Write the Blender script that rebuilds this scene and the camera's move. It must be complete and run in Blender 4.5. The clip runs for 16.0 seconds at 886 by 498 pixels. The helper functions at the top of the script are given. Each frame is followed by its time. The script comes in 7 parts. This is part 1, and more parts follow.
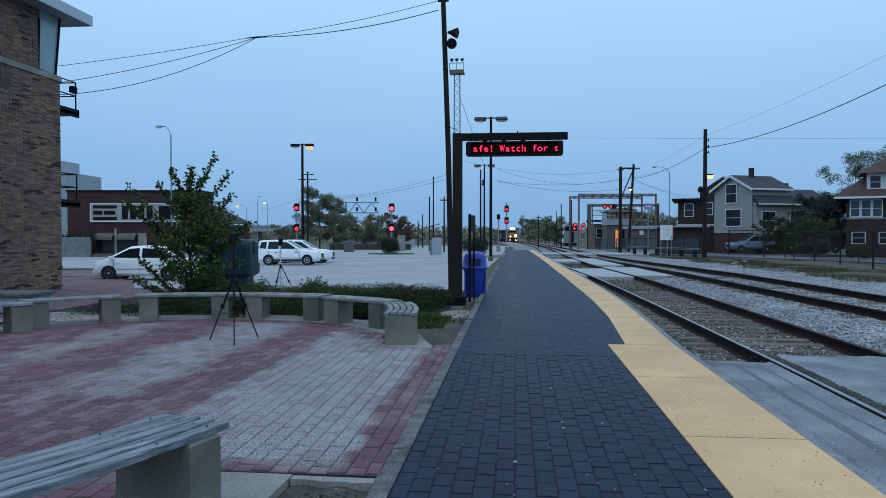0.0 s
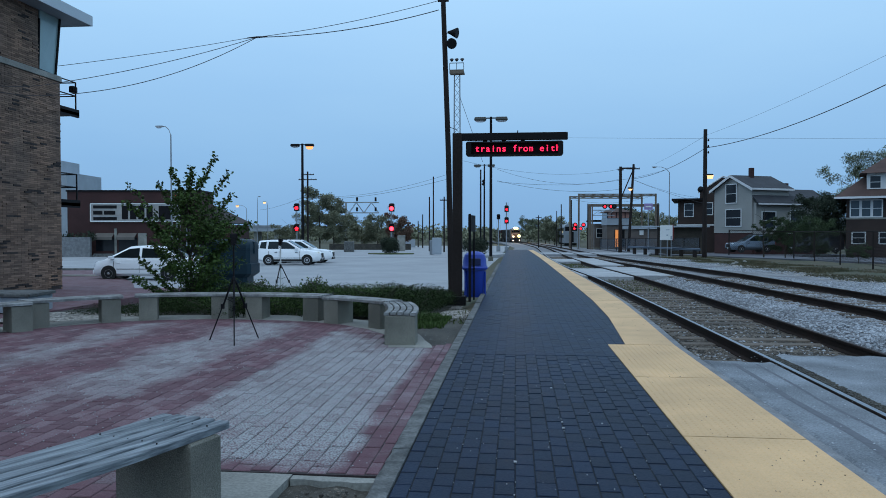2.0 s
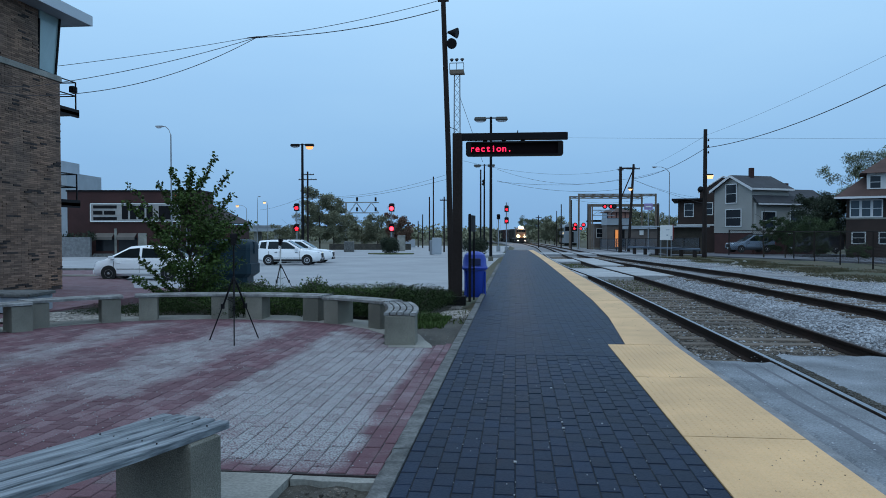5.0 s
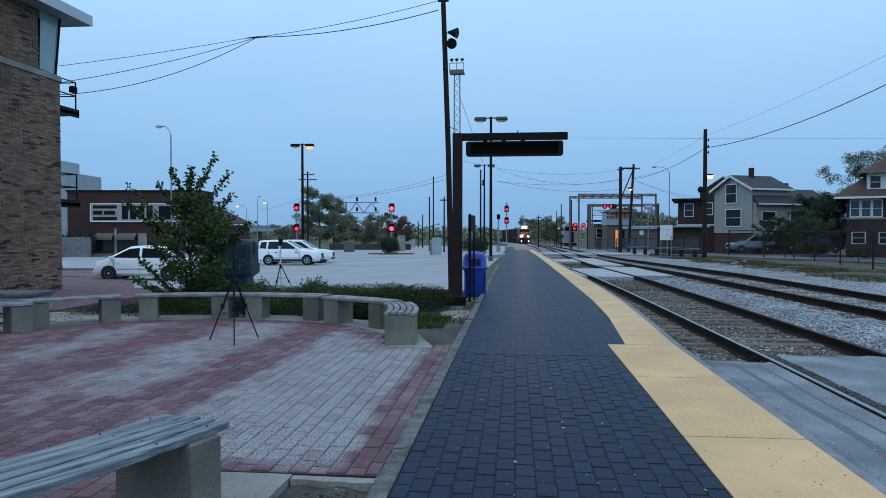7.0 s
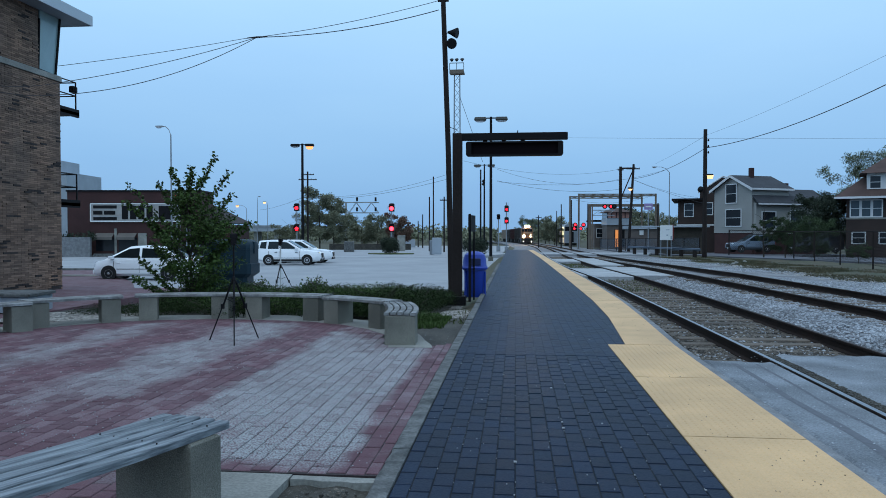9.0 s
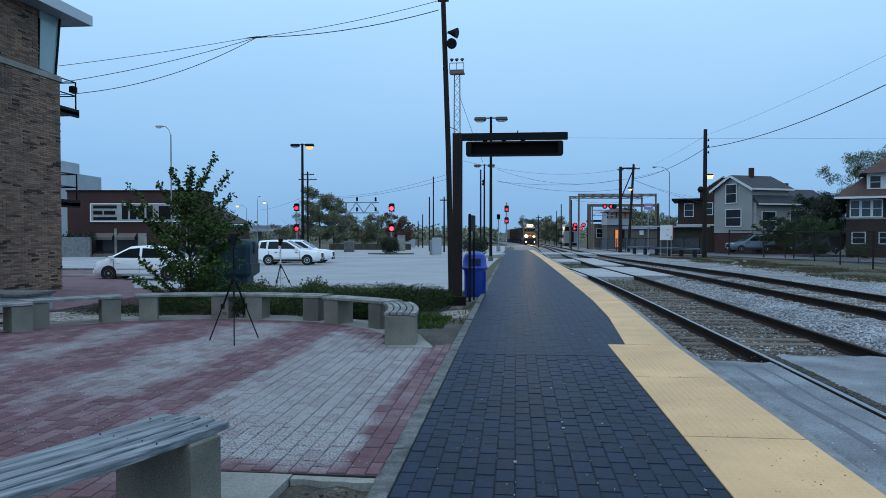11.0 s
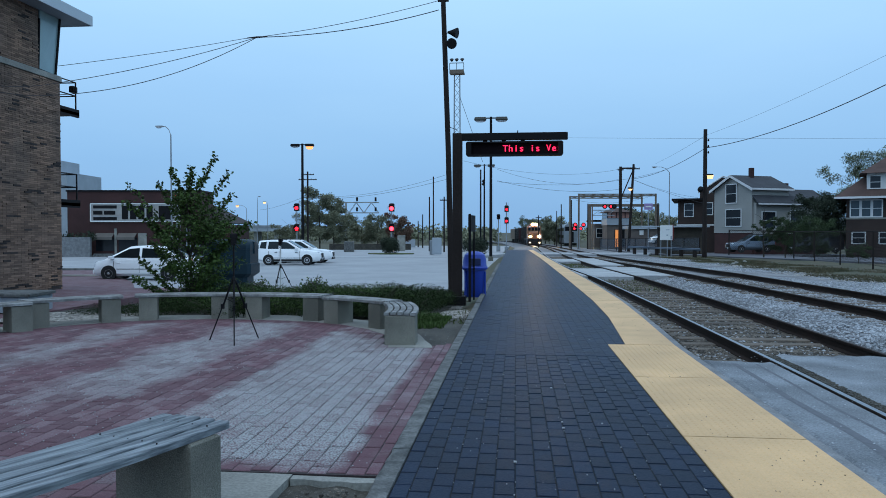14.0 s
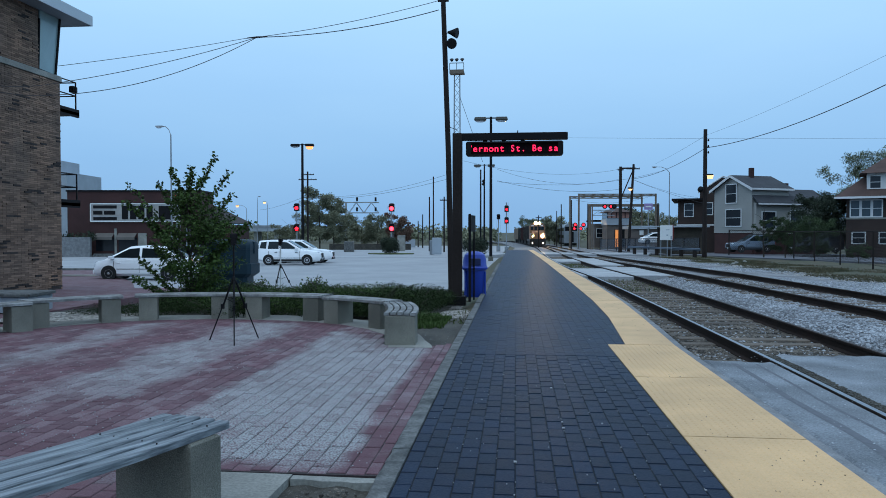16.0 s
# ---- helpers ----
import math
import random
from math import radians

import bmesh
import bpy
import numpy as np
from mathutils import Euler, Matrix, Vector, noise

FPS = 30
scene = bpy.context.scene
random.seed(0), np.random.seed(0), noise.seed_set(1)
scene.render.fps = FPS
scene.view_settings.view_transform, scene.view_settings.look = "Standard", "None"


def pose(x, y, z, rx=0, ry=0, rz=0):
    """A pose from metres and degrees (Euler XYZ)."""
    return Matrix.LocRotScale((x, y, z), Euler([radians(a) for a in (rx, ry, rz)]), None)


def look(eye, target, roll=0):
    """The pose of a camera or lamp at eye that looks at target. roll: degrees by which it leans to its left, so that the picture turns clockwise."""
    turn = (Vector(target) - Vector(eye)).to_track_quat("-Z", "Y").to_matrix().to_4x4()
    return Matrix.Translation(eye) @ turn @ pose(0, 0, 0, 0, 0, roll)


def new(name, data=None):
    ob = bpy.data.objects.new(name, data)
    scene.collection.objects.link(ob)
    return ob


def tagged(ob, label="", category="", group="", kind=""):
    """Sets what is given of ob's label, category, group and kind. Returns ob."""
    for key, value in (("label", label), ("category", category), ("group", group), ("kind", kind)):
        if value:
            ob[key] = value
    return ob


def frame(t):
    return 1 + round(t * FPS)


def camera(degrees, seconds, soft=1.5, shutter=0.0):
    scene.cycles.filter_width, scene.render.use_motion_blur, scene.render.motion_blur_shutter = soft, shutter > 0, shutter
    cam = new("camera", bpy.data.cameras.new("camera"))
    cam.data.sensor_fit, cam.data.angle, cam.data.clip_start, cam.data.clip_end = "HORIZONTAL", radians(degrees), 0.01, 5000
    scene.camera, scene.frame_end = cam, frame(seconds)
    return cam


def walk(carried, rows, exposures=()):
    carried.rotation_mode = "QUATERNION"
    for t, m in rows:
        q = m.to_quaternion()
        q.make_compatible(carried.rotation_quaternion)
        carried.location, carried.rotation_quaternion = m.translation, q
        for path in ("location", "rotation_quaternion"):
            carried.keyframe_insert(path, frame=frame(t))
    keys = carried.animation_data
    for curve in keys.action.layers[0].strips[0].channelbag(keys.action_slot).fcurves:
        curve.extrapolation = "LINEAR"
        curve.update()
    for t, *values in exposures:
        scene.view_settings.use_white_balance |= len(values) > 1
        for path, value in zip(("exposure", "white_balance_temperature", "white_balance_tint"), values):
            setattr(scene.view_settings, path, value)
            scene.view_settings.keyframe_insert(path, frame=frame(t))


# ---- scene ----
# the camera stands on a tripod on the platform; +y runs along the platform, z = 0 is the platform's top
cam = camera(63.62, 16.0, soft=0.9)
walk(cam, [(0.0, pose(0, 0, 1.55, 88.64, 0, 5.782)), (16.0, pose(0, 0, 1.55, 88.64, 0, 5.782))],
     exposures=[(0.0, 0.0), (4.0, 0.0), (8.0, 0.09), (16.0, 0.12)])

# ---- world and light: an overcast sky at dusk, brighter overhead ----
world = bpy.data.worlds.new("dusk_sky")
scene.world = world
world.use_nodes = True
wn, wl = world.node_tree.nodes, world.node_tree.links
w_co = wn.new("ShaderNodeTexCoord")
w_sep = wn.new("ShaderNodeSeparateXYZ")
w_ramp = wn.new("ShaderNodeValToRGB")
w_noise = wn.new("ShaderNodeTexNoise")
w_noise.inputs["Scale"].default_value = 2.2
w_noise.inputs["Detail"].default_value = 5
w_map = wn.new("ShaderNodeMapping")
w_map.inputs["Scale"].default_value = (1, 1, 4)
w_mix = wn.new("ShaderNodeMixRGB")
w_mix.blend_type = "SOFT_LIGHT"
w_mix.inputs[0].default_value = 0.16
wl.new(w_co.outputs["Generated"], w_sep.inputs[0])
wl.new(w_sep.outputs["Z"], w_ramp.inputs[0])
wl.new(w_co.outputs["Generated"], w_map.inputs[0])
wl.new(w_map.outputs[0], w_noise.inputs["Vector"])
wl.new(w_ramp.outputs[0], w_mix.inputs[1])
wl.new(w_noise.outputs[0], w_mix.inputs[2])
wl.new(w_mix.outputs[0], wn["Background"].inputs[0])
for k, (p, c) in enumerate([(0.0, (0.225, 0.42, 0.695)), (0.10, (0.275, 0.51, 0.81)), (0.32, (0.42, 0.70, 1.015)), (1.0, (0.73, 0.97, 1.30))]):
    e = w_ramp.color_ramp.elements[k] if k < 2 else w_ramp.color_ramp.elements.new(p)
    e.position, e.color = p, (*c, 1)
wn["Background"].inputs[1].default_value = 1.0
sun = new("sun", bpy.data.lights.new("sun", "SUN"))
sun.data.energy, sun.data.angle, sun.data.color = 0.5, radians(60), (0.85, 0.93, 1.0)
sun.matrix_world = look((0, 0, 50), (10, 25, 0))


# ---- materials ----
def mat(name, color, rough=0.7, var=0.25, scale=8.0, bump=0.0, metal=0.0, fine=60.0, alt=None, rnd=0.0, island=0.0, emit=None, power=0.0, spec=0.5, stain=0.0, speck=0.0, grain=None):
    """Two scales of noise over a base colour, with relief; rnd: from object to object; island: from piece to piece."""
    m = bpy.data.materials.new(name)
    m.use_nodes = True
    n, l = m.node_tree.nodes, m.node_tree.links
    b = n["Principled BSDF"]
    b.inputs["Roughness"].default_value, b.inputs["Metallic"].default_value = rough, metal
    b.inputs["Specular IOR Level"].default_value = spec
    if rnd or island or stain or grain or speck:
        place = n.new("ShaderNodeNewGeometry").outputs["Position"]
    else:
        place = n.new("ShaderNodeTexCoord").outputs["Object"]
    if grain:
        mp = n.new("ShaderNodeMapping")
        mp.inputs["Rotation"].default_value = (0, 0, radians(grain[0]))
        l.new(place, mp.inputs["Vector"])
        ms = n.new("ShaderNodeMapping")
        ms.inputs["Scale"].default_value = (grain[1], 1, 1)
        l.new(mp.outputs[0], ms.inputs["Vector"])
        place = ms.outputs[0]
    n1, n2 = n.new("ShaderNodeTexNoise"), n.new("ShaderNodeTexNoise")
    n1.inputs["Scale"].default_value, n1.inputs["Detail"].default_value = scale * 0.12, 6
    n2.inputs["Scale"].default_value, n2.inputs["Detail"].default_value = fine, 4
    l.new(place, n1.inputs["Vector"])
    l.new(place, n2.inputs["Vector"])
    mix = n.new("ShaderNodeMixRGB")
    a2 = alt or tuple(c * (1 - var) for c in color)
    mix.inputs[1].default_value = (*color, 1)
    mix.inputs[2].default_value = (*a2, 1)
    r = n.new("ShaderNodeMapRange")
    r.inputs[1].default_value, r.inputs[2].default_value = 0.35, 0.65
    l.new(n1.outputs[0], r.inputs[0])
    l.new(r.outputs[0], mix.inputs[0])
    out = mix.outputs[0]

    def times(src, lo, hi):
        nonlocal out
        mr = n.new("ShaderNodeMapRange")
        mr.inputs[3].default_value, mr.inputs[4].default_value = lo, hi
        l.new(src, mr.inputs[0])
        mu = n.new("ShaderNodeMixRGB")
        mu.blend_type = "MULTIPLY"
        mu.inputs[0].default_value = 1
        l.new(out, mu.inputs[1])
        l.new(mr.outputs[0], mu.inputs[2])
        out = mu.outputs[0]
    times(n2.outputs[0], 1 - var * 1.6, 1 + var * 1.6)
    if rnd:
        times(n.new("ShaderNodeObjectInfo").outputs["Random"], 1 - rnd, 1 + rnd)
    if island:
        times(n.new("ShaderNodeNewGeometry").outputs["Random Per Island"], 1 - island, 1 + island)
    if stain:
        n3 = n.new("ShaderNodeTexNoise")
        n3.inputs["Scale"].default_value, n3.inputs["Detail"].default_value = 0.7, 8
        l.new(place, n3.inputs["Vector"])
        times(n3.outputs[0], 1 - stain, 1 + stain)
    if speck:
        n4 = n.new("ShaderNodeTexNoise")
        n4.inputs["Scale"].default_value, n4.inputs["Detail"].default_value = 95, 3
        l.new(place, n4.inputs["Vector"])
        sr = n.new("ShaderNodeMapRange")
        sr.inputs[1].default_value, sr.inputs[2].default_value, sr.inputs[4].default_value = 0.60, 0.70, speck
        l.new(n4.outputs[0], sr.inputs[0])
        sm = n.new("ShaderNodeMixRGB")
        sm.inputs[2].default_value = (0.42, 0.42, 0.42, 1)
        l.new(sr.outputs[0], sm.inputs[0])
        l.new(out, sm.inputs[1])
        out = sm.outputs[0]
    l.new(out, b.inputs["Base Color"])
    if bump:
        bp = n.new("ShaderNodeBump")
        bp.inputs["Strength"].default_value, bp.inputs["Distance"].default_value = bump, 0.01
        l.new(n2.outputs[0], bp.inputs["Height"])
        l.new(bp.outputs[0], b.inputs["Normal"])
    if emit:
        b.inputs["Emission Color"].default_value, b.inputs["Emission Strength"].default_value = (*emit, 1), power
    return m


def glass(name, color=(0.03, 0.04, 0.05), rough=0.05):
    m = mat(name, color, rough, 0.1, spec=0.4)
    return m


PLAT = mat("blue_grey_paver", (0.0046, 0.0122, 0.031), 0.50, 0.25, 6, 0.6, fine=90, rnd=0.26, island=0.26, stain=0.55, spec=0.15)
PLAT_BED = mat("paver_joint", (0.008, 0.009, 0.011), 0.95, 0.3)
RED_PAVER = mat("red_paver", (0.125, 0.058, 0.066), 0.85, 0.25, 22, 0.5, fine=60, rnd=0.16, island=0.16, stain=0.3, alt=(0.165, 0.105, 0.115), speck=0.55, spec=0.3)


def plaza_paver():
    """Red pavers under pale residue that lies in soft stripes along the plaza."""
    m = mat("red_paver_with_residue", (0.098, 0.047, 0.056), 0.85, 0.25, 22, 0.5, fine=60, rnd=0.2, island=0.2, stain=0.25, alt=(0.12, 0.07, 0.08), spec=0.3)
    n, l = m.node_tree.nodes, m.node_tree.links
    b = n["Principled BSDF"]
    base = b.inputs["Base Color"].links[0].from_socket
    place = n.new("ShaderNodeNewGeometry").outputs["Position"]
    sep = n.new("ShaderNodeSeparateXYZ")
    l.new(place, sep.inputs[0])

    def field(scale, detail):
        t = n.new("ShaderNodeTexNoise")
        t.inputs["Scale"].default_value, t.inputs["Detail"].default_value = scale, detail
        l.new(place, t.inputs["Vector"])
        return t.outputs[0]

    def calc(op, a, c):
        t = n.new("ShaderNodeMath")
        t.operation = op
        for k, v in enumerate((a, c)):
            if isinstance(v, (int, float)):
                t.inputs[k].default_value = v
            else:
                l.new(v, t.inputs[k])
        return t.outputs[0]
    x = calc("ADD", sep.outputs["X"], calc("MULTIPLY", calc("SUBTRACT", field(0.9, 3), 0.5), 0.5))
    rng = n.new("ShaderNodeMapRange")
    rng.inputs[1].default_value, rng.inputs[2].default_value = -12.5, -0.8
    l.new(x, rng.inputs[0])
    ramp = n.new("ShaderNodeValToRGB")
    stops = [(-12.5, 0.1), (-10.8, 0.1), (-10.2, 0.5), (-9.6, 0.05), (-8.7, 0.05), (-8.1, 0.55), (-7.5, 0.05), (-6.6, 0.04), (-6.1, 0.62), (-5.5, 0.04), (-4.85, 0.05), (-4.5, 0.62), (-3.75, 0.68), (-3.45, 0.05), (-2.9, 0.05), (-2.72, 0.8), (-1.25, 0.85), (-1.12, 0.05), (-0.8, 0.05)]
    for k, (p, v) in enumerate(stops):
        e = ramp.color_ramp.elements[k] if k < 2 else ramp.color_ramp.elements.new((p + 12.5) / 11.7)
        e.position, e.color = (p + 12.5) / 11.7, (v, v, v, 1)
    l.new(rng.outputs[0], ramp.inputs[0])
    worn = calc("ADD", ramp.outputs[0], calc("MULTIPLY", calc("SUBTRACT", field(1.7, 6), 0.5), 1.0))
    grit = n.new("ShaderNodeMapRange")
    grit.inputs[1].default_value, grit.inputs[2].default_value, grit.inputs[3].default_value, grit.inputs[4].default_value = 0.42, 0.57, 0.25, 1.35
    l.new(field(62, 5), grit.inputs[0])
    def ease(src, a, c):
        t = n.new("ShaderNodeMapRange")
        t.inputs[1].default_value, t.inputs[2].default_value = a, c
        l.new(src, t.inputs[0])
        return t.outputs[0]
    worn = calc("MULTIPLY", worn, calc("MAXIMUM", ease(sep.outputs["Y"], 5.4, 7.4), ease(sep.outputs["X"], -3.2, -2.8)))
    worn = calc("MULTIPLY", worn, ease(sep.outputs["Y"], 4.4, 4.75))
    worn = calc("SUBTRACT", worn, calc("MULTIPLY", ease(field(0.85, 4), 0.55, 0.67), 0.62))
    dx, dy = calc("ADD", sep.outputs["X"], 4.9), calc("SUBTRACT", sep.outputs["Y"], 8.95)
    off_centre = calc("POWER", calc("ADD", calc("MULTIPLY", dx, dx), calc("MULTIPLY", dy, dy)), 0.5)
    worn = calc("SUBTRACT", worn, calc("MULTIPLY", calc("MULTIPLY", ease(off_centre, 2.8, 3.1), ease(sep.outputs["Y"], 9.7, 10.3)), 0.6))
    own = calc("ADD", n.new("ShaderNodeNewGeometry").outputs["Random Per Island"], n.new("ShaderNodeObjectInfo").outputs["Random"])
    worn = calc("ADD", worn, calc("MULTIPLY", calc("SUBTRACT", calc("FRACT", own, 0.0), 0.5), 0.34))
    f = calc("MULTIPLY", worn, grit.outputs[0])
    cl = n.new("ShaderNodeClamp")
    l.new(f, cl.inputs[0])
    mix = n.new("ShaderNodeMixRGB")
    mix.inputs[2].default_value = (0.30, 0.313, 0.313, 1)
    l.new(cl.outputs[0], mix.inputs[0])
    l.new(base, mix.inputs[1])
    l.new(mix.outputs[0], b.inputs["Base Color"])
    return m


PLAZA_PAVER = plaza_paver()
PLAZA_BED = mat("plaza_joint", (0.04, 0.028, 0.028), 0.95, 0.3)
YELLOW = mat("yellow_tactile", (0.64, 0.395, 0.185), 0.65, 0.14, 14, 0.2, fine=110, rnd=0.05, stain=0.3)
CONCRETE = mat("concrete", (0.275, 0.27, 0.24), 0.9, 0.3, 14, 0.5, fine=50, stain=0.4)
CONC_LIGHT = mat("light_concrete", (0.35, 0.36, 0.365), 0.9, 0.18, 6, 0.4, fine=60, stain=0.25)
AGGREGATE = mat("exposed_aggregate", (0.23, 0.22, 0.18), 0.9, 0.5, 10, 0.8, fine=120)
CURB = mat("kerb_concrete", (0.135, 0.138, 0.134), 0.9, 0.45, 60, 0.7, fine=45, stain=0.5, alt=(0.06, 0.062, 0.06))
ASPHALT = mat("worn_asphalt", (0.30, 0.31, 0.32), 0.85, 0.15, 2, 0.3, fine=30, stain=0.2)
PAD = mat("crossing_asphalt", (0.215, 0.235, 0.255), 0.85, 0.45, 12, 0.9, fine=48, stain=0.4, spec=0.3, speck=0.5)
ROAD = mat("road_asphalt", (0.11, 0.115, 0.13), 0.85, 0.2, 2, 0.2, fine=20, stain=0.2)
GROUND = mat("rough_ground", (0.082, 0.066, 0.038), 0.95, 0.45, 6, 0.8, fine=14, alt=(0.045, 0.05, 0.022))
GRASS = mat("grass", (0.055, 0.085, 0.022), 0.9, 0.4, 4, 0.2, fine=15, alt=(0.09, 0.085, 0.035), island=0.4)
BALLAST = mat("ballast_bed", (0.22, 0.222, 0.23), 0.95, 0.5, 6, 1.0, fine=45, stain=0.2)
STONE = mat("ballast_stone", (0.35, 0.365, 0.385), 0.9, 0.3, 6, 0.3, fine=40, island=0.5)
STONE_DARK = mat("old_ballast_stone", (0.108, 0.092, 0.074), 0.9, 0.3, 6, 0.3, fine=40, island=0.8)
TIE = mat("weathered_tie", (0.118, 0.095, 0.075), 0.95, 0.4, 12, 0.5, fine=30, rnd=0.25, island=0.25)
RAIL_RUST = mat("rusty_rail_side", (0.026, 0.016, 0.012), 0.9, 0.4, 8, 0.3, spec=0.15)
RAIL_DULL = mat("dull_rail_head", (0.05, 0.036, 0.031), 0.65, 0.3, 8, spec=0.25)
EDGE = mat("platform_edge_concrete", (0.21, 0.215, 0.22), 0.9, 0.35, 30, 0.5, fine=60, stain=0.35)
RAIL_TOP = mat("polished_rail_head", (0.30, 0.30, 0.32), 0.33, 0.3, 8, metal=0.9)
BRICK = mat("brown_brick", (0.235, 0.140, 0.094), 0.9, 0.25, 5, 0.5, fine=40, island=0.38, alt=(0.165, 0.110, 0.082), stain=0.25)
BURNT = mat("burnt_brick", (0.045, 0.032, 0.028), 0.85, 0.3, 5, 0.5, fine=40, island=0.4)
MORTAR = mat("mortar", (0.14, 0.103, 0.08), 0.95, 0.3, fine=30)
WOOD = mat("grey_weathered_wood", (0.24, 0.245, 0.24), 0.85, 0.4, 40, 0.5, fine=30, rnd=0.2, alt=(0.12, 0.115, 0.11))
WOOD_NEAR = mat("streaked_weathered_wood", (0.245, 0.275, 0.295), 0.85, 0.38, 300, 0.9, fine=70, rnd=0.18, alt=(0.105, 0.12, 0.135), grain=(-62, 0.05), stain=0.3)
RUSTY = mat("rusty_steel", (0.15, 0.115, 0.085), 0.8, 0.3, 6)
POLE = mat("dark_utility_pole", (0.028, 0.021, 0.019), 0.9, 0.3, 6, 0.4, fine=30, spec=0.2)
BLACK = mat("black_painted_steel", (0.008, 0.007, 0.008), 0.6, 0.25, 8, 0.1, spec=0.15)
STEEL = mat("galvanised_steel", (0.30, 0.32, 0.34), 0.5, 0.25, 8, metal=0.4)
PALE_STEEL = mat("pale_bridge_steel", (0.30, 0.32, 0.32), 0.7, 0.2, 4)
WIRE = mat("cable", (0.032, 0.024, 0.026), 0.8, 0.2)
BLUE = mat("blue_plastic", (0.015, 0.05, 0.36), 0.45, 0.15, 5)
TANK = mat("dark_teal_plastic", (0.012, 0.032, 0.046), 0.6, 0.2, 5, 0.2, spec=0.2)
WHITE = mat("white_paint", (0.72, 0.72, 0.70), 0.5, 0.08, 4)
CAR_WHITE = mat("white_car_paint", (0.86, 0.87, 0.88), 0.25, 0.03, 3)
CAR_SILVER = mat("silver_blue_car_paint", (0.16, 0.20, 0.25), 0.25, 0.05, 3, metal=0.3)
CAR_MAROON = mat("maroon_car_paint", (0.05, 0.006, 0.009), 0.25, 0.05, 3)
CAR_DARK = mat("dark_car_paint", (0.02, 0.022, 0.028), 0.25, 0.05, 3)
CAR_GLASS = mat("tinted_car_glass", (0.010, 0.016, 0.018), 0.12, 0.1, spec=0.3)
RUBBER = mat("tyre_rubber", (0.015, 0.015, 0.015), 0.9, 0.2)
CHROME = mat("wheel_alloy", (0.45, 0.45, 0.47), 0.35, 0.1, metal=0.7)
TAIL = mat("red_lens", (0.25, 0.01, 0.01), 0.3, 0.1)
LENS = mat("clear_lens", (0.6, 0.62, 0.65), 0.15, 0.05)
PANE = glass("window_pane", (0.05, 0.07, 0.085), 0.06)
# pale sky painted into the glass colour in place of a reflection
SKYPANE = glass("painted_sky_glass", (0.27, 0.38, 0.39), 0.08)
DARKPANE = glass("dark_window_pane", (0.015, 0.018, 0.022), 0.08)
GREY_METAL = mat("grey_panel", (0.34, 0.38, 0.42), 0.6, 0.1, 4, stain=0.15)
FASCIA = mat("pale_fascia", (0.47, 0.53, 0.57), 0.6, 0.06, 4)
SOFFIT = mat("soffit_panel", (0.22, 0.26, 0.30), 0.7, 0.1, 4)
DARK_BRICK = mat("dark_red_brick", (0.054, 0.0195, 0.0175), 0.9, 0.25, 6, 0.3, fine=30, stain=0.15)
BROWN_BRICK = mat("dark_brown_brick", (0.042, 0.026, 0.021), 0.9, 0.3, 6, 0.3, fine=30, stain=0.2)
SIDING = mat("beige_siding", (0.29, 0.285, 0.265), 0.75, 0.08, 4, stain=0.1)
SHINGLE = mat("grey_shingle", (0.036, 0.039, 0.046), 0.9, 0.3, 8, 0.4, fine=20, island=0.15)
SHINGLE_OLD = mat("old_dark_shingle", (0.04, 0.028, 0.026), 0.9, 0.3, 8, 0.4, fine=20)
SHINGLE_BROWN = mat("brown_shingle", (0.085, 0.05, 0.042), 0.9, 0.3, 8, 0.4, fine=20, island=0.15)
TRIM = mat("white_trim", (0.62, 0.62, 0.62), 0.6, 0.08, 4)
BROWN_WALL = mat("dull_brown_wall", (0.13, 0.105, 0.092), 0.85, 0.25, 6, stain=0.3)
BLUE_MESH = mat("blue_grey_mesh", (0.075, 0.105, 0.145), 0.6, 0.15, 4)
TAN = mat("tan_stucco", (0.26, 0.22, 0.18), 0.85, 0.15, 4)
AWNING = mat("dusty_awning", (0.13, 0.115, 0.10), 0.9, 0.2, 8)
AGED_SIGN = mat("aged_sign_paint", (0.36, 0.34, 0.315), 0.8, 0.2, 10, stain=0.3)
BARK = mat("bark", (0.06, 0.048, 0.036), 0.95, 0.35, 10, 0.6, fine=30)
LEAF = mat("fresh_green_leaf", (0.050, 0.088, 0.018), 0.75, 0.25, 10, island=0.45, spec=0.25)
# distance haze is mixed into this leaf colour, paler and greyer
LEAF_FAR = mat("hazed_spring_foliage", (0.21, 0.215, 0.14), 0.85, 0.25, 4, island=0.4, spec=0.2)
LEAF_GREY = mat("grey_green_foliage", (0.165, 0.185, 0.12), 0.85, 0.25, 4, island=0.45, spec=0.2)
LEAF_DIM = mat("dull_green_leaf", (0.05, 0.075, 0.033), 0.8, 0.25, 6, island=0.45, spec=0.2)
DRY_GRASS = mat("dry_grass", (0.095, 0.076, 0.042), 0.9, 0.4, 4, 0.2, fine=15, alt=(0.055, 0.058, 0.026), island=0.4)
LEAF_RED = mat("reddish_foliage", (0.15, 0.09, 0.065), 0.85, 0.25, 4, island=0.4, spec=0.2)
LEAF_DARK = mat("dark_evergreen", (0.026, 0.040, 0.020), 0.85, 0.3, 6, island=0.4)
JUNIPER = mat("juniper", (0.021, 0.037, 0.009), 0.85, 0.3, 6, island=0.5, spec=0.2)
SOIL = mat("bed_soil", (0.062, 0.056, 0.044), 0.95, 0.5, 14, 1.0, fine=18, stain=0.5, speck=0.25)
GRAVEL = mat("bed_gravel", (0.30, 0.28, 0.25), 0.9, 0.2, 6, island=0.5)
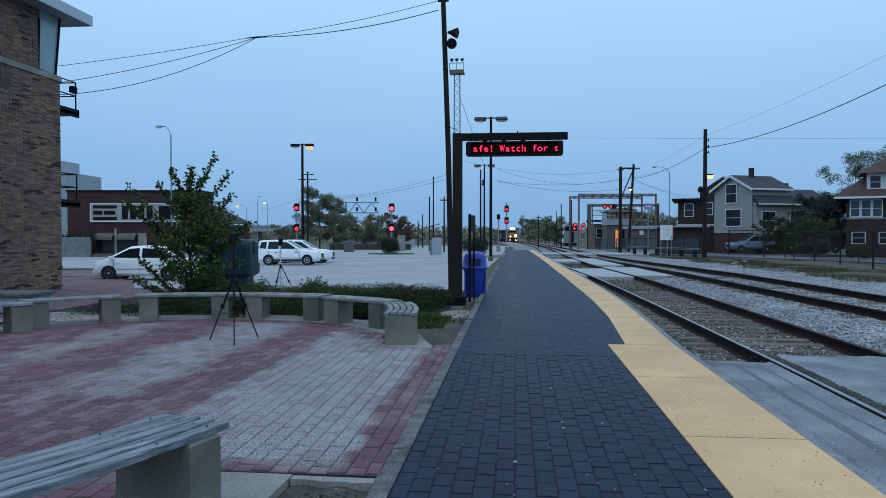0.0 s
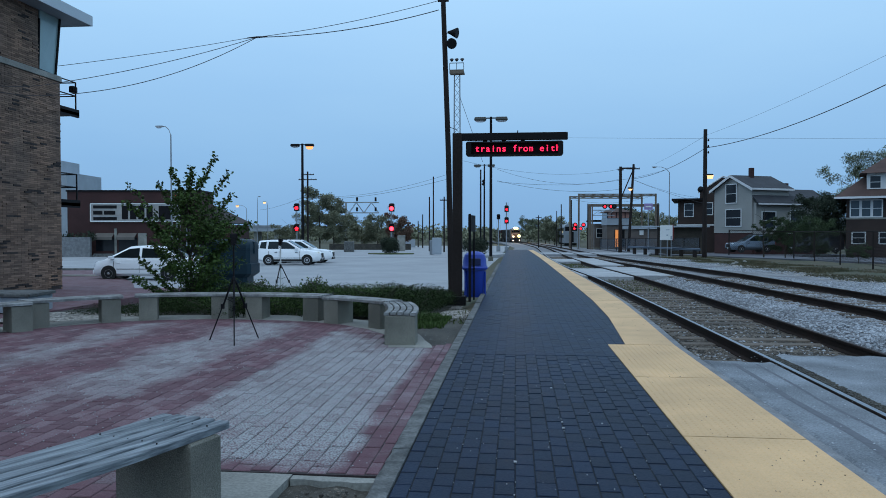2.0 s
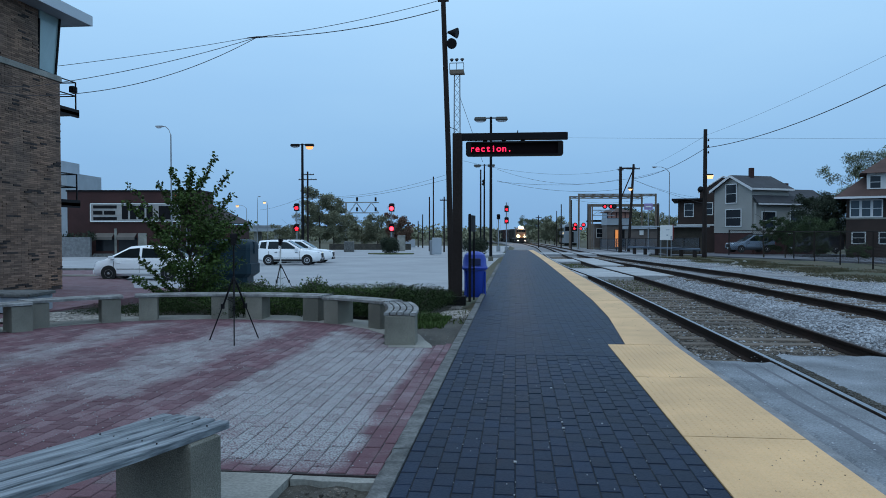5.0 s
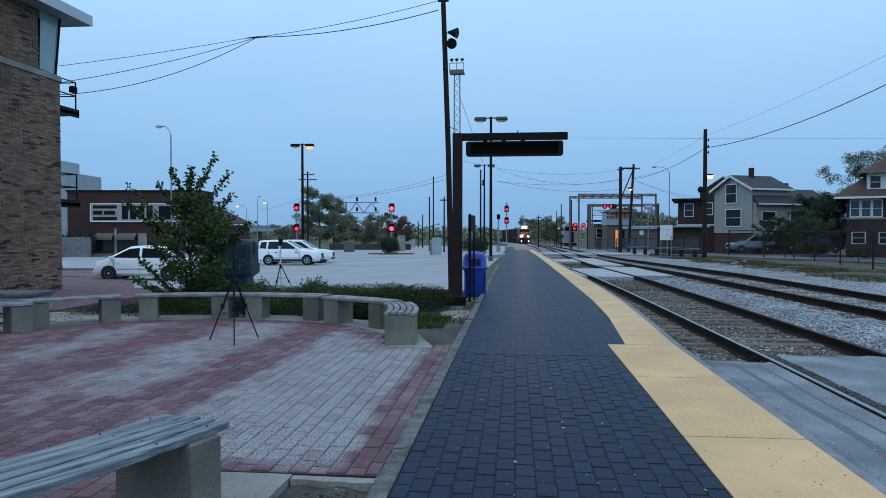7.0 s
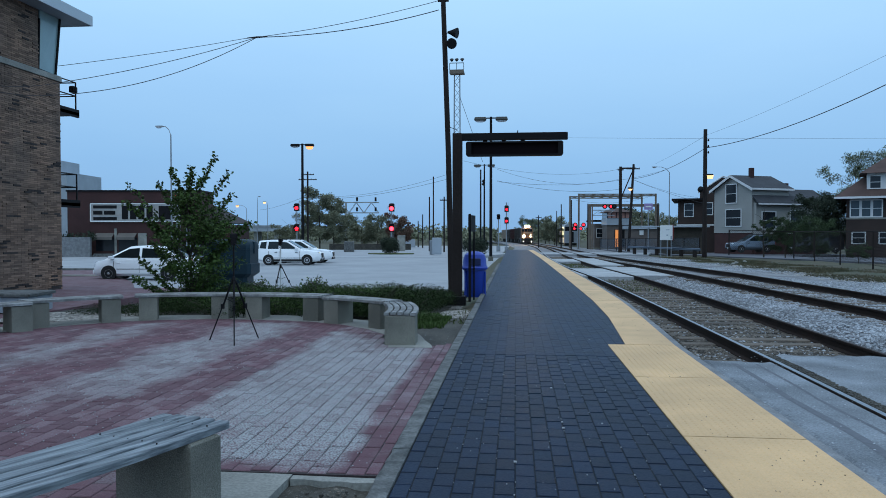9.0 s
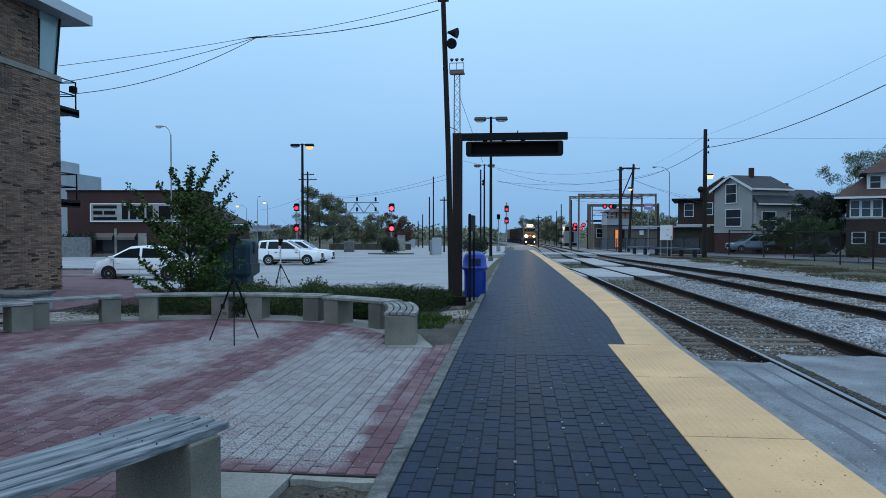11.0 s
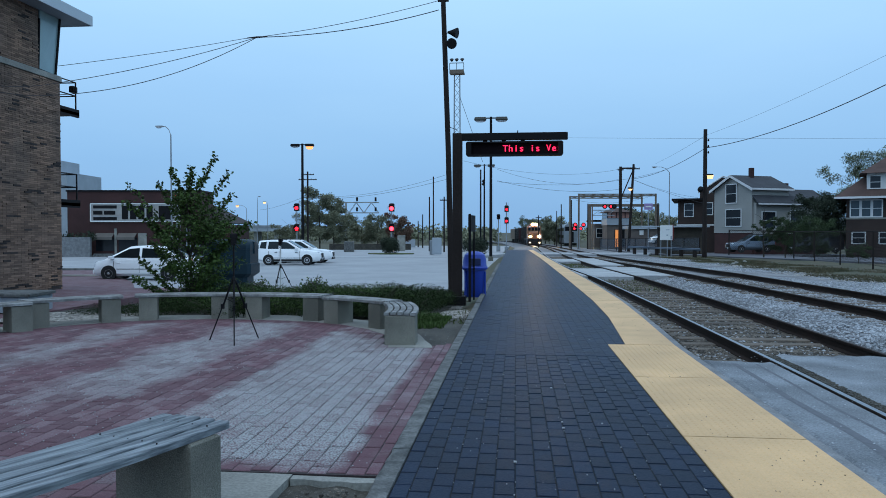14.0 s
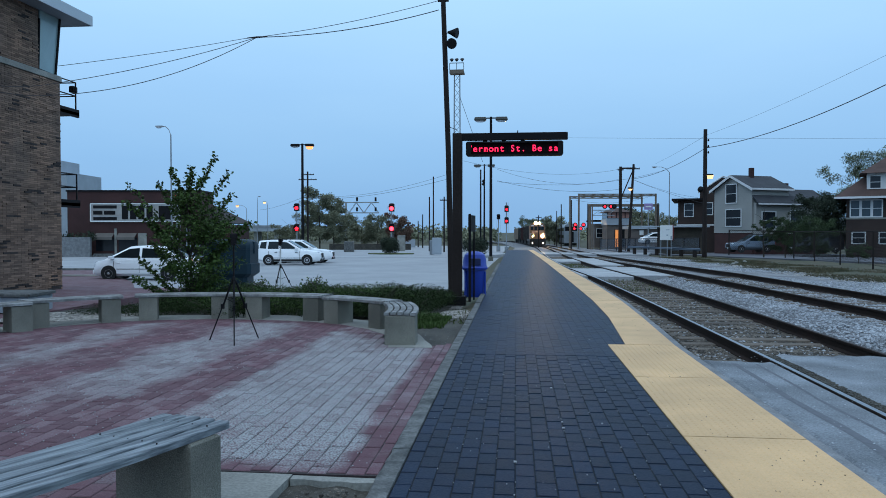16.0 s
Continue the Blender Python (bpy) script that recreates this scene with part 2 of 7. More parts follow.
LED = mat("red_led", (0.3, 0.01, 0.02), 0.5, 0.0, emit=(1.0, 0.012, 0.075), power=2.2)
SIGRED = mat("lit_red_lens", (0.4, 0.01, 0.01), 0.3, 0.0, emit=(1.0, 0.010, 0.022), power=5)
SIGRED_CORE = mat("bright_red_lens", (0.4, 0.01, 0.01), 0.3, 0.0, emit=(1.0, 0.022, 0.040), power=9)
SODIUM = mat("sodium_lamp", (0.5, 0.3, 0.1), 0.3, 0.0, emit=(1.0, 0.37, 0.12), power=1.5)
SODIUM_FAR = mat("far_sodium_lamp", (0.5, 0.3, 0.1), 0.3, 0.0, emit=(1.0, 0.50, 0.22), power=1.8)
HEADLAMP = mat("headlamp_glow", (0.8, 0.6, 0.4), 0.3, 0.0, emit=(1.0, 0.66, 0.28), power=2000)
# weak glow for rings that imitate the halo of glare round a lamp
HEADLAMP_HALO = mat("headlamp_halo_glow", (0.8, 0.6, 0.4), 0.3, 0.0, emit=(1.0, 0.62, 0.22), power=1.9)
HEADLAMP_DIM = mat("step_lamp_glow", (0.8, 0.6, 0.4), 0.3, 0.0, emit=(1.0, 0.85, 0.65), power=8)
CARLAMP = mat("car_headlamp_glow", (0.8, 0.8, 0.75), 0.3, 0.0, emit=(1.0, 0.92, 0.80), power=4)
WARMROOM = mat("lit_doorway", (0.4, 0.2, 0.08), 0.6, 0.2, 20, emit=(1.0, 0.34, 0.07), power=0.55)
LOCO_ORANGE = mat("orange_locomotive_paint", (0.24, 0.108, 0.045), 0.5, 0.15, 4, stain=0.2)
LOCO_DARK = mat("black_locomotive_paint", (0.018, 0.016, 0.015), 0.5, 0.2, 4)
LOCO_GREY = mat("grimy_underframe", (0.03, 0.027, 0.025), 0.7, 0.3, 4)
STAINLESS = mat("stainless_coach", (0.26, 0.28, 0.30), 0.4, 0.2, 4, metal=0.4)


# ---- mesh building ----
class Mesh:
    def __init__(self):
        self.v, self.f = [], []

    def add(self, vs, fs, m=None):
        k = len(self.v)
        self.v += [tuple(m @ Vector(p)) for p in vs] if m else [tuple(p) for p in vs]
        self.f += [tuple(i + k for i in f) for f in fs]
        return self

    def box(self, x0, y0, z0, x1, y1, z1, m=None, c=0.0):
        """A box; c: its upper edges are cut by that much."""
        if c:
            a = [(x0, y0, z0), (x1, y0, z0), (x1, y1, z0), (x0, y1, z0), (x0, y0, z1 - c), (x1, y0, z1 - c), (x1, y1, z1 - c), (x0, y1, z1 - c),
                 (x0 + c, y0 + c, z1), (x1 - c, y0 + c, z1), (x1 - c, y1 - c, z1), (x0 + c, y1 - c, z1)]
            return self.add(a, [(3, 2, 1, 0), (0, 1, 5, 4), (1, 2, 6, 5), (2, 3, 7, 6), (3, 0, 4, 7), (4, 5, 9, 8), (5, 6, 10, 9), (6, 7, 11, 10), (7, 4, 8, 11), (8, 9, 10, 11)], m)
        a = [(x0, y0, z0), (x1, y0, z0), (x1, y1, z0), (x0, y1, z0), (x0, y0, z1), (x1, y0, z1), (x1, y1, z1), (x0, y1, z1)]
        return self.add(a, [(3, 2, 1, 0), (0, 1, 5, 4), (1, 2, 6, 5), (2, 3, 7, 6), (3, 0, 4, 7), (4, 5, 6, 7)], m)

    def prism(self, pts, z0, z1, m=None):
        n = len(pts)
        vs = [(x, y, z0) for x, y in pts] + [(x, y, z1) for x, y in pts]
        return self.add(vs, [tuple(range(n - 1, -1, -1)), tuple(range(n, 2 * n))] + [(i, (i + 1) % n, n + (i + 1) % n, n + i) for i in range(n)], m)

    def tube(self, pts, r, n=8, caps=True):
        """A round bar through points; r: one radius or one per point."""
        pts = [Vector(p) for p in pts]
        rs = r if isinstance(r, (list, tuple)) else [r] * len(pts)
        k0 = len(self.v)
        for i, p in enumerate(pts):
            d = (pts[min(i + 1, len(pts) - 1)] - pts[max(i - 1, 0)]).normalized()
            a = d.orthogonal().normalized() if abs(d.z) > 0.9 else d.cross(Vector((0, 0, 1))).normalized()
            b = d.cross(a)
            for j in range(n):
                t = 2 * math.pi * j / n
                self.v.append(tuple(p + (a * math.cos(t) + b * math.sin(t)) * rs[i]))
        for i in range(len(pts) - 1):
            for j in range(n):
                self.f.append((k0 + i * n + j, k0 + i * n + (j + 1) % n, k0 + (i + 1) * n + (j + 1) % n, k0 + (i + 1) * n + j))
        if caps:
            self.f.append(tuple(k0 + j for j in range(n - 1, -1, -1)))
            self.f.append(tuple(k0 + (len(pts) - 1) * n + j for j in range(n)))
        return self

    def lathe(self, prof, n=16, m=None):
        """Profile (radius, z) turned about z."""
        vs = [(r * math.cos(2 * math.pi * j / n), r * math.sin(2 * math.pi * j / n), z) for r, z in prof for j in range(n)]
        fs = [(i * n + j, i * n + (j + 1) % n, (i + 1) * n + (j + 1) % n, (i + 1) * n + j) for i in range(len(prof) - 1) for j in range(n)]
        fs += [tuple(range(n - 1, -1, -1)), tuple((len(prof) - 1) * n + j for j in range(n))]
        return self.add(vs, fs, m)

    def loft(self, rings, m=None, caps=True):
        n = len(rings[0])
        vs = [p for ring in rings for p in ring]
        fs = [(i * n + j, i * n + (j + 1) % n, (i + 1) * n + (j + 1) % n, (i + 1) * n + j) for i in range(len(rings) - 1) for j in range(n)]
        if caps:
            fs += [tuple(range(n - 1, -1, -1)), tuple((len(rings) - 1) * n + j for j in range(n))]
        return self.add(vs, fs, m)

    def data(self, name, material, smooth=False):
        me = bpy.data.meshes.new(name)
        me.from_pydata(self.v, [], self.f)
        me.materials.append(material)
        if smooth:
            me.polygons.foreach_set("use_smooth", [True] * len(me.polygons))
        return me


def part(name, mesh, material, parent=None, label="", smooth=False):
    """One mesh object, in the space of its parent."""
    ob = new(name, mesh.data(name, material, smooth))
    if smooth:
        md = ob.modifiers.new("edges", "EDGE_SPLIT")
        md.split_angle = radians(38)
    if parent:
        ob.parent = parent
    if label:
        ob["label"] = label
    return ob


def thing(name, x, y, z, rz=0.0, label="", category="", group="", kind=""):
    ob = new(name)
    ob.matrix_basis = pose(x, y, z, 0, 0, rz)
    ob.empty_display_size = 0.1
    return tagged(ob, label, category, group, kind)


def solid(name, mesh, material, label, category="", group="", kind="", smooth=False):
    return tagged(part(name, mesh, material, None, "", smooth), label, category, group, kind)


def smooth_step(a, b, x):
    t = min(1.0, max(0.0, (x - a) / (b - a)))
    return t * t * (3 - 2 * t)


def along(rows, y):
    """Smooth interpolation in rows of (y, x)."""
    for (y0, x0), (y1, x1) in zip(rows, rows[1:]):
        if y <= y1 or (y1, x1) == rows[-1]:
            return x0 + (x1 - x0) * (y - y0) / (y1 - y0)


def rail_z(y):
    return -0.02 - 0.0105 * min(max(y - 25, 0), 125) - 0.005 * max(0, min(y, 300) - 150)


def ground_z(x, y):
    return -0.22 - 0.0105 * min(max(y - 25, 0), 125) - 0.005 * max(0, min(y, 300) - 150) - 0.45 * (1 - smooth_step(-1.7, -1.1, x)) - 0.12 * smooth_step(12, 16, x)


TRACK_ONE = [(-30, 4.05), (0, 4.0), (9, 3.95), (16, 3.83), (20, 3.73), (26, 3.54), (33, 3.3), (40, 3.2), (55, 3.25), (75, 3.6), (100, 4.1), (125, 4.4), (143, 4.33), (160, 3.95), (180, 3.4), (200, 2.7), (220, 1.46), (247, -0.78), (280, -4.6), (320, -10.5)]


# ---- the large structure ----
def sheet(name, rows, z_at, material, label, category="", step=2.5, kind="structure", nx=8, lift=0.0):
    """A strip of ground between two edges: rows of (y, x_left, x_right)."""
    m = Mesh()
    left, right = [(r[0], r[1]) for r in rows], [(r[0], r[2]) for r in rows]
    ys, y = [], rows[0][0]
    while y < rows[-1][0] - 1e-6:
        ys.append(y)
        y += step
    ys.append(rows[-1][0])
    for y in ys:
        a, b = along(left, y), along(right, y)
        for i in range(nx + 1):
            x = a + (b - a) * i / nx
            m.v.append((x, y, z_at(x, y) + lift))
    for j in range(len(ys) - 1):
        for i in range(nx):
            k = j * (nx + 1) + i
            m.f.append((k, k + 1, k + nx + 2, k + nx + 1))
    w, n = nx + 1, len(ys)
    rim = [k for k in range(w)] + [j * w + nx for j in range(1, n)] + [(n - 1) * w + k for k in range(nx - 1, -1, -1)] + [j * w for j in range(n - 2, 0, -1)]
    base = len(m.v)
    m.v += [(m.v[k][0], m.v[k][1], m.v[k][2] - 0.35) for k in rim]
    m.f += [(rim[i], base + i, base + (i + 1) % len(rim), rim[(i + 1) % len(rim)]) for i in range(len(rim))]
    return solid(name, m, material, label, category, "", kind)


def build_ground():
    m = Mesh()
    xs = [-2500, -900, -400, -200, -120, -80, -50, -35, -25, -18, -12, -8, -5, -4, -3, -2.2, -1, 0, 3, 6, 9, 12, 14, 16, 20, 26, 34, 45, 60, 90, 140, 220, 400, 900, 2500]
    ys = [-300, -100, -40, -10, 0, 5, 10, 15, 20, 25, 32, 40, 50, 60, 75, 90, 110, 130, 150, 180, 220, 260, 300, 400, 600, 1200, 4000]
    for y in ys:
        for x in xs:
            m.v.append((x, y, ground_z(x, y)))
    n = len(xs)
    for j in range(len(ys) - 1):
        for i in range(n - 1):
            m.f.append((j * n + i, j * n + i + 1, (j + 1) * n + i + 1, (j + 1) * n + i))
    solid("ground", m, GROUND, "rough earth and thin grass reaching the horizon", "ground", "", "structure")


build_ground()


def lot_z(x, y):
    return -0.5 - 0.0085 * max(0, min(y, 52) - 22) - 0.006 * max(0, min(y, 150) - 52)


sheet("parking_lot", [(21.4, -16, -3.0), (23, -40, -2.4), (26, -60, -1.6), (34, -60, -1.0), (62, -60, -1.0), (72, -40, -1.4), (85, -30, -1.5), (150, -22, -1.2)], lot_z, ASPHALT, "pale worn asphalt parking lot", "parking lot", 3, nx=10)
CROSS_Z = lambda x, y: rail_z(y) - 0.03
sheet("road", [(66, -40, 12), (76, -40, 14)], lambda x, y: (lot_z(x, y) + 0.012) * (1 - smooth_step(-4, -1, x)) + (rail_z(y) - 0.03) * smooth_step(-4, -1, x), ASPHALT, "grey street crossing the tracks", "road", 2, nx=12)
sheet("street", [(20, 33, 42), (50, 24, 34), (69, 18, 34), (78, 13, 34), (110, 12, 20)], lambda x, y: ground_z(x, y) + 0.14, ROAD, "asphalt side street beyond the fence", "street", 3, nx=6)


# platform: kerb, bedding, pavers, yellow warning strip
YELLOW_LEFT = [(-6, 1.27), (10, 1.27), (10.01, 1.53), (13, 1.69), (16.5, 1.75), (26, 1.68), (35, 1.58), (45, 1.45), (62, 1.12)]
YELLOW_RIGHT = [(-6, 2.15), (10, 2.17), (12, 2.26), (16, 2.38), (22, 2.36), (26, 2.27), (35, 2.08), (45, 1.88), (62, 1.52)]
PLATFORM_END = 62.0


def platform_bed():
    m = Mesh()
    ys = [-6 + i * 2 for i in range(35)]
    for y in ys:
        y = min(y, PLATFORM_END)
        m.v += [(-0.74, y, -0.4), (-0.74, y, -0.0045), (along(YELLOW_RIGHT, y) - 0.01, y, -0.0045), (along(YELLOW_RIGHT, y) - 0.01, y, -0.4)]
    for j in range(len(ys) - 1):
        for i in range(3):
            k = 4 * j + i
            m.f.append((k, k + 1, k + 5, k + 4))
    m.f += [(0, 3, 2, 1), tuple(4 * (len(ys) - 1) + i for i in range(4))]
    return solid("platform", m, PLAT_BED, "low station platform of dark blue-grey pavers", "platform", "", "structure")


platform = platform_bed()
edge = Mesh()
ys = [-6 + i for i in range(69)]
for y in ys:
    y = min(y, PLATFORM_END)
    x = along(YELLOW_RIGHT, y)
    edge.v += [(x + 0.002, y, -0.35), (x + 0.002, y, -0.005), (x + 0.115, y, -0.02), (x + 0.13, y, -0.35)]
for j in range(len(ys) - 1):
    for i in range(3):
        k = 4 * j + i
        edge.f.append((k, k + 4, k + 5, k + 1)[::-1])
part("platform_edge", edge, EDGE, platform, "grey concrete edge beam")


def paver_course(m, x0, x1, y0, y1, w, l, g, skip=None, z=0.0, keep=None, jitter=0.002, gy=0.006, c=0.004, lo=-0.737, side=None):
    """Pavers laid lengthwise along y in running bond; keep takes the nearest as pieces of their own."""
    i = 0
    x = x0
    while x < x1 - 0.02:
        xa, xe = max(x, lo), min(x + w, x1)
        y = y0 - (l / 2 if i % 2 else 0)
        while y < y1:
            ya, yb = max(y, y0), min(y + l, y1)
            if yb - ya > 0.03 and not (skip and skip((x + xe) / 2, (ya + yb) / 2)):
                dz = random.uniform(-jitter, jitter)
                if keep and keep((x + xe) / 2, (ya + yb) / 2) and xe - xa > w - 1e-6 and yb - ya > l - 1e-6:
                    spots.append(((x + xe) / 2, (ya + yb) / 2, z + dz))
                else:
                    xr = min(xe, side((ya + yb) / 2)) if side else xe
                    if xr - xa > 0.015:
                        m.box(xa + g, ya + gy, z - 0.03, xr - g, yb - gy, z + dz, None, c)
            y += l
        x = xe
        i += 1


BW, BL = 0.1263, 0.224
spots = []
far = Mesh()
paver_course(far, -0.7552, 1.265, -6.0, 9.05, BW, BL, 0.003, None, 0.0, lambda x, y: 2.9 < y < 7.6 and -0.62 < x < 1.12)
random.shuffle(spots)
near_spots = sorted(spots, key=lambda s: s[1])[:300]
for x, y, z in sorted(spots, key=lambda s: s[1])[300:]:
    far.box(x - BW / 2 + 0.003, y - BL / 2 + 0.006, z - 0.03, x + BW / 2 - 0.003, y + BL / 2 - 0.006, z, None, 0.004)
paver_course(far, -0.7552, 1.85, 9.06, PLATFORM_END, BW, BL, 0.0008, None, gy=0.0014, c=0.0015, jitter=0.001, side=lambda y: 1.265 if y < 9.99 else along(YELLOW_LEFT, max(y, 10.02)) - 0.012)
tagged(part("platform_paver_field", far, PLAT, platform), kind="stuff")
piece = Mesh().box(-BW / 2 + 0.003, -BL / 2 + 0.006, -0.03, BW / 2 - 0.003, BL / 2 - 0.006, 0, None, 0.004).data("paver", PLAT)
PLATFORM_PIECES = [(piece, platform, near_spots, "paver")]

# yellow tiles, 2.23 m long, with rows of low domes
joints = [-6.0, -3.38, -1.15, 1.08, 3.30, 5.53, 7.77, 9.99]
y = 9.99
while y < PLATFORM_END - 0.1:
    y = min(y + (3.2 if y < 13.2 else 2.4), PLATFORM_END)
    joints.append(y)
for a, b in zip(joints, joints[1:]):
    t = Mesh()
    a2, b2 = a + 0.009, b - 0.009
    la, lb, ra, rb = along(YELLOW_LEFT, a2), along(YELLOW_LEFT, b2), along(YELLOW_RIGHT, a2), along(YELLOW_RIGHT, b2)
    if a2 < 9.9 and b2 > 9.9:
        la = lb = 1.27
    if a > 9.9 and a < 10.1:
        la = 1.51
    t.add([(la, a2, -0.02), (ra, a2, -0.02), (rb, b2, -0.02), (lb, b2, -0.02), (la, a2, 0.006), (ra, a2, 0.006), (rb, b2, 0.006), (lb, b2, 0.006)],
          [(0, 1, 5, 4), (1, 2, 6, 5), (2, 3, 7, 6), (3, 0, 4, 7), (4, 5, 6, 7)])
    if b < 13:
        yy = a2 + 0.06
        while yy < b2 - 0.04:
            xx = along(YELLOW_LEFT, min(yy, 9.9) if b < 10.05 else yy) + 0.05
            while xx < along(YELLOW_RIGHT, yy) - 0.04:
                s = 0.011
                t.add([(xx - s, yy - s, 0.006), (xx + s, yy - s, 0.006), (xx + s, yy + s, 0.006), (xx - s, yy + s, 0.006), (xx, yy, 0.0105)], [(0, 1, 4), (1, 2, 4), (2, 3, 4), (3, 0, 4)])
                xx += 0.06
            yy += 0.06
    part("tactile_tile", t, YELLOW, platform, "yellow tile with low domes")

# kerb between platform and plaza: worn lengths of concrete
y = 2.0
while y < 34:
    k = Mesh()
    l = 1.5
    n = 18
    for i in range(n + 1):
        yy = y + 0.005 + (l - 0.01) * i / n
        j = random.uniform(-0.02, 0.014)
        k.v += [(-0.862 + j, yy, -0.25), (-0.862 + j, yy, 0.008 + j), (-0.848 + j, yy, 0.018 + j), (-0.758, yy, 0.018 + j * 0.5), (-0.742, yy, 0.01), (-0.742, yy, -0.25)]
    for i in range(n):
        for q in range(5):
            a = 6 * i + q
            k.f.append((a, a + 1, a + 7, a + 6))
    k.f += [(5, 4, 3, 2, 1, 0), tuple(6 * n + q for q in range(6))]
    solid("kerb", k, CURB, "weathered concrete kerb beside the platform", "kerb", "platform kerbs", "structure")
    y += l


# tracks
def rail_profile(x, y, z):
    return [(x - 0.065, y, z - 0.16), (x - 0.062, y, z - 0.145), (x - 0.012, y, z - 0.125), (x - 0.012, y, z - 0.04), (x - 0.036, y, z - 0.03), (x - 0.036, y, z - 0.006), (x - 0.028, y, z),
            (x + 0.028, y, z), (x + 0.036, y, z - 0.006), (x + 0.036, y, z - 0.03), (x + 0.012, y, z - 0.04), (x + 0.012, y, z - 0.125), (x + 0.062, y, z - 0.145), (x + 0.065, y, z - 0.16)]


def build_track(rows, gauge, z_at, y0, y1, name, label, tie_until, pads, heads):
    tr = tagged(new(name), label, "railway track", "tracks", "structure")
    for s in (-1, 1):
        m, top = Mesh(), Mesh()
        ys, y = [], y0
        while y < y1:
            ys.append(y)
            y += 1.0 if y < 60 else 4.0
        m.loft([rail_profile(along(rows, y) + s * gauge / 2, y, z_at(y)) for y in ys])
        r = part("rail", m, RAIL_RUST, tr)
        for y in ys:
            x = along(rows, y) + s * gauge / 2
            top.v += [(x - 0.028, y, z_at(y) + 0.0025), (x + 0.028, y, z_at(y) + 0.0025)]
        top.f = [(2 * i, 2 * i + 1, 2 * i + 3, 2 * i + 2) for i in range(len(ys) - 1)]
        part("rail_head", top, heads[s > 0], r, "worn running surface")
    y = max(y0, 2.0)
    tie = Mesh().box(-1.3, -0.11, -0.2, 1.3, 0.11, 0, None, 0.012).data("tie", TIE)
    while y < tie_until:
        if not any(a < y < b for a, b in pads):
            ob = new("tie", tie)
            ob.parent = tr
            ob.matrix_basis = pose(along(rows, y) + random.uniform(-0.05, 0.05), y, z_at(y) - 0.149 + random.uniform(-0.012, 0.006), random.uniform(-0.6, 0.6), random.uniform(-0.5, 0.5), random.uniform(-2.5, 2.5))
        y += 0.52
    return tr


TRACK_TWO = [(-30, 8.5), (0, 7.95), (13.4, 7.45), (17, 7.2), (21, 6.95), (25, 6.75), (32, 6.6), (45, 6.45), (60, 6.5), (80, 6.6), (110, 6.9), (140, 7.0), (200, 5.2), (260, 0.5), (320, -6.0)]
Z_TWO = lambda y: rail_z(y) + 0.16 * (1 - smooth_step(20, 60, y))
PADS = [(-3, 9.0), (26.3, 33.6), (38.0, 43.0), (46.5, 51.0)]
build_track(TRACK_ONE, 1.60, rail_z, -8, 300, "track_one", "railway track of worn rails on timber ties in old ballast", 62, PADS, (RAIL_TOP, RAIL_DULL))
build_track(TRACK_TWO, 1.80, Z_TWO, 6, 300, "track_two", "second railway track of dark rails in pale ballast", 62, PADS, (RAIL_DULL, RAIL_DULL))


def ballast_z(x, y):
    e = 0.165 * smooth_step(4.9, 5.6, x) * (1 - smooth_step(9.0, 10.6, x)) * (1 - smooth_step(20, 60, y))
    return rail_z(y) - 0.186 + e + 0.012 * noise.noise((x * 2, y * 2, 0)) + 0.05 * smooth_step(9, 10, x) * (1 - smooth_step(10.5, 12.5, x)) * 0.5


sheet("ballast", [(-8, 2.0, 12), (10, 2.2, 12.5), (25, 2.2, 13), (45, 1.8, 12.5), (62, 1.4, 12), (64, -1.0, 12), (130, 0, 12.5), (180, -2, 10), (220, -4, 7), (260, -8, 3), (310, -16, -4)], ballast_z, BALLAST, "grey crushed-stone track ballast", "ballast", 1.0, nx=40)


def stones(name, material, count, where, label, size=(0.018, 0.04)):
    m = Mesh()
    base = [(-1, -1, -.5), (1, -1, -.5), (1, 1, -.5), (-1, 1, -.5), (-.6, -.7, .6), (.7, -.5, .5), (.5, .7, .7), (-.7, .6, .4)]
    fs = [(0, 1, 5, 4), (1, 2, 6, 5), (2, 3, 7, 6), (3, 0, 4, 7), (4, 5, 6, 7)]
    for _ in range(count):
        x, y, z = where()
        s = random.uniform(*size)
        t = random.uniform(0, 6.28)
        c, q = math.cos(t) * s, math.sin(t) * s
        k = len(m.v)
        h = s * random.uniform(0.5, 1.0)
        for a, b, d in base:
            a += random.uniform(-.3, .3)
            m.v.append((x + a * c - b * q, y + a * q + b * c, z + d * h))
        m.f += [tuple(k + i for i in f) for f in fs]
    return solid(name, m, material, label, "ballast stones", "", "stuff")


def in_strip(x0, x1, y0, y1, power=1.0, lift=0.008):
    def f():
        while True:
            y = y0 + (y1 - y0) * random.random() ** power
            if any(a - 0.2 < y < b + 0.1 for a, b in PADS):
                continue
            x = random.uniform(x0, x1) + along(TRACK_ONE, y) - 3.9
            return x, y, ballast_z(x, y) + lift * random.uniform(0.4, 1.0)
    return f


stones("pale_ballast_stones", STONE, 78000, in_strip(4.9, 13.6, 8.5, 56, 1.7, 0.026), "pale loose ballast stones between the tracks", (0.010, 0.024))
stones("old_ballast_stones", STONE_DARK, 34000, in_strip(2.35, 5.0, 8.5, 48, 1.8, 0.024), "brownish old ballast stones around the ties", (0.012, 0.027))


stones("strewn_ballast_stones", STONE, 3600, in_strip(2.35, 5.0, 8.5, 46, 1.8, 0.03), "pale stones strewn over the old ballast", (0.010, 0.022))


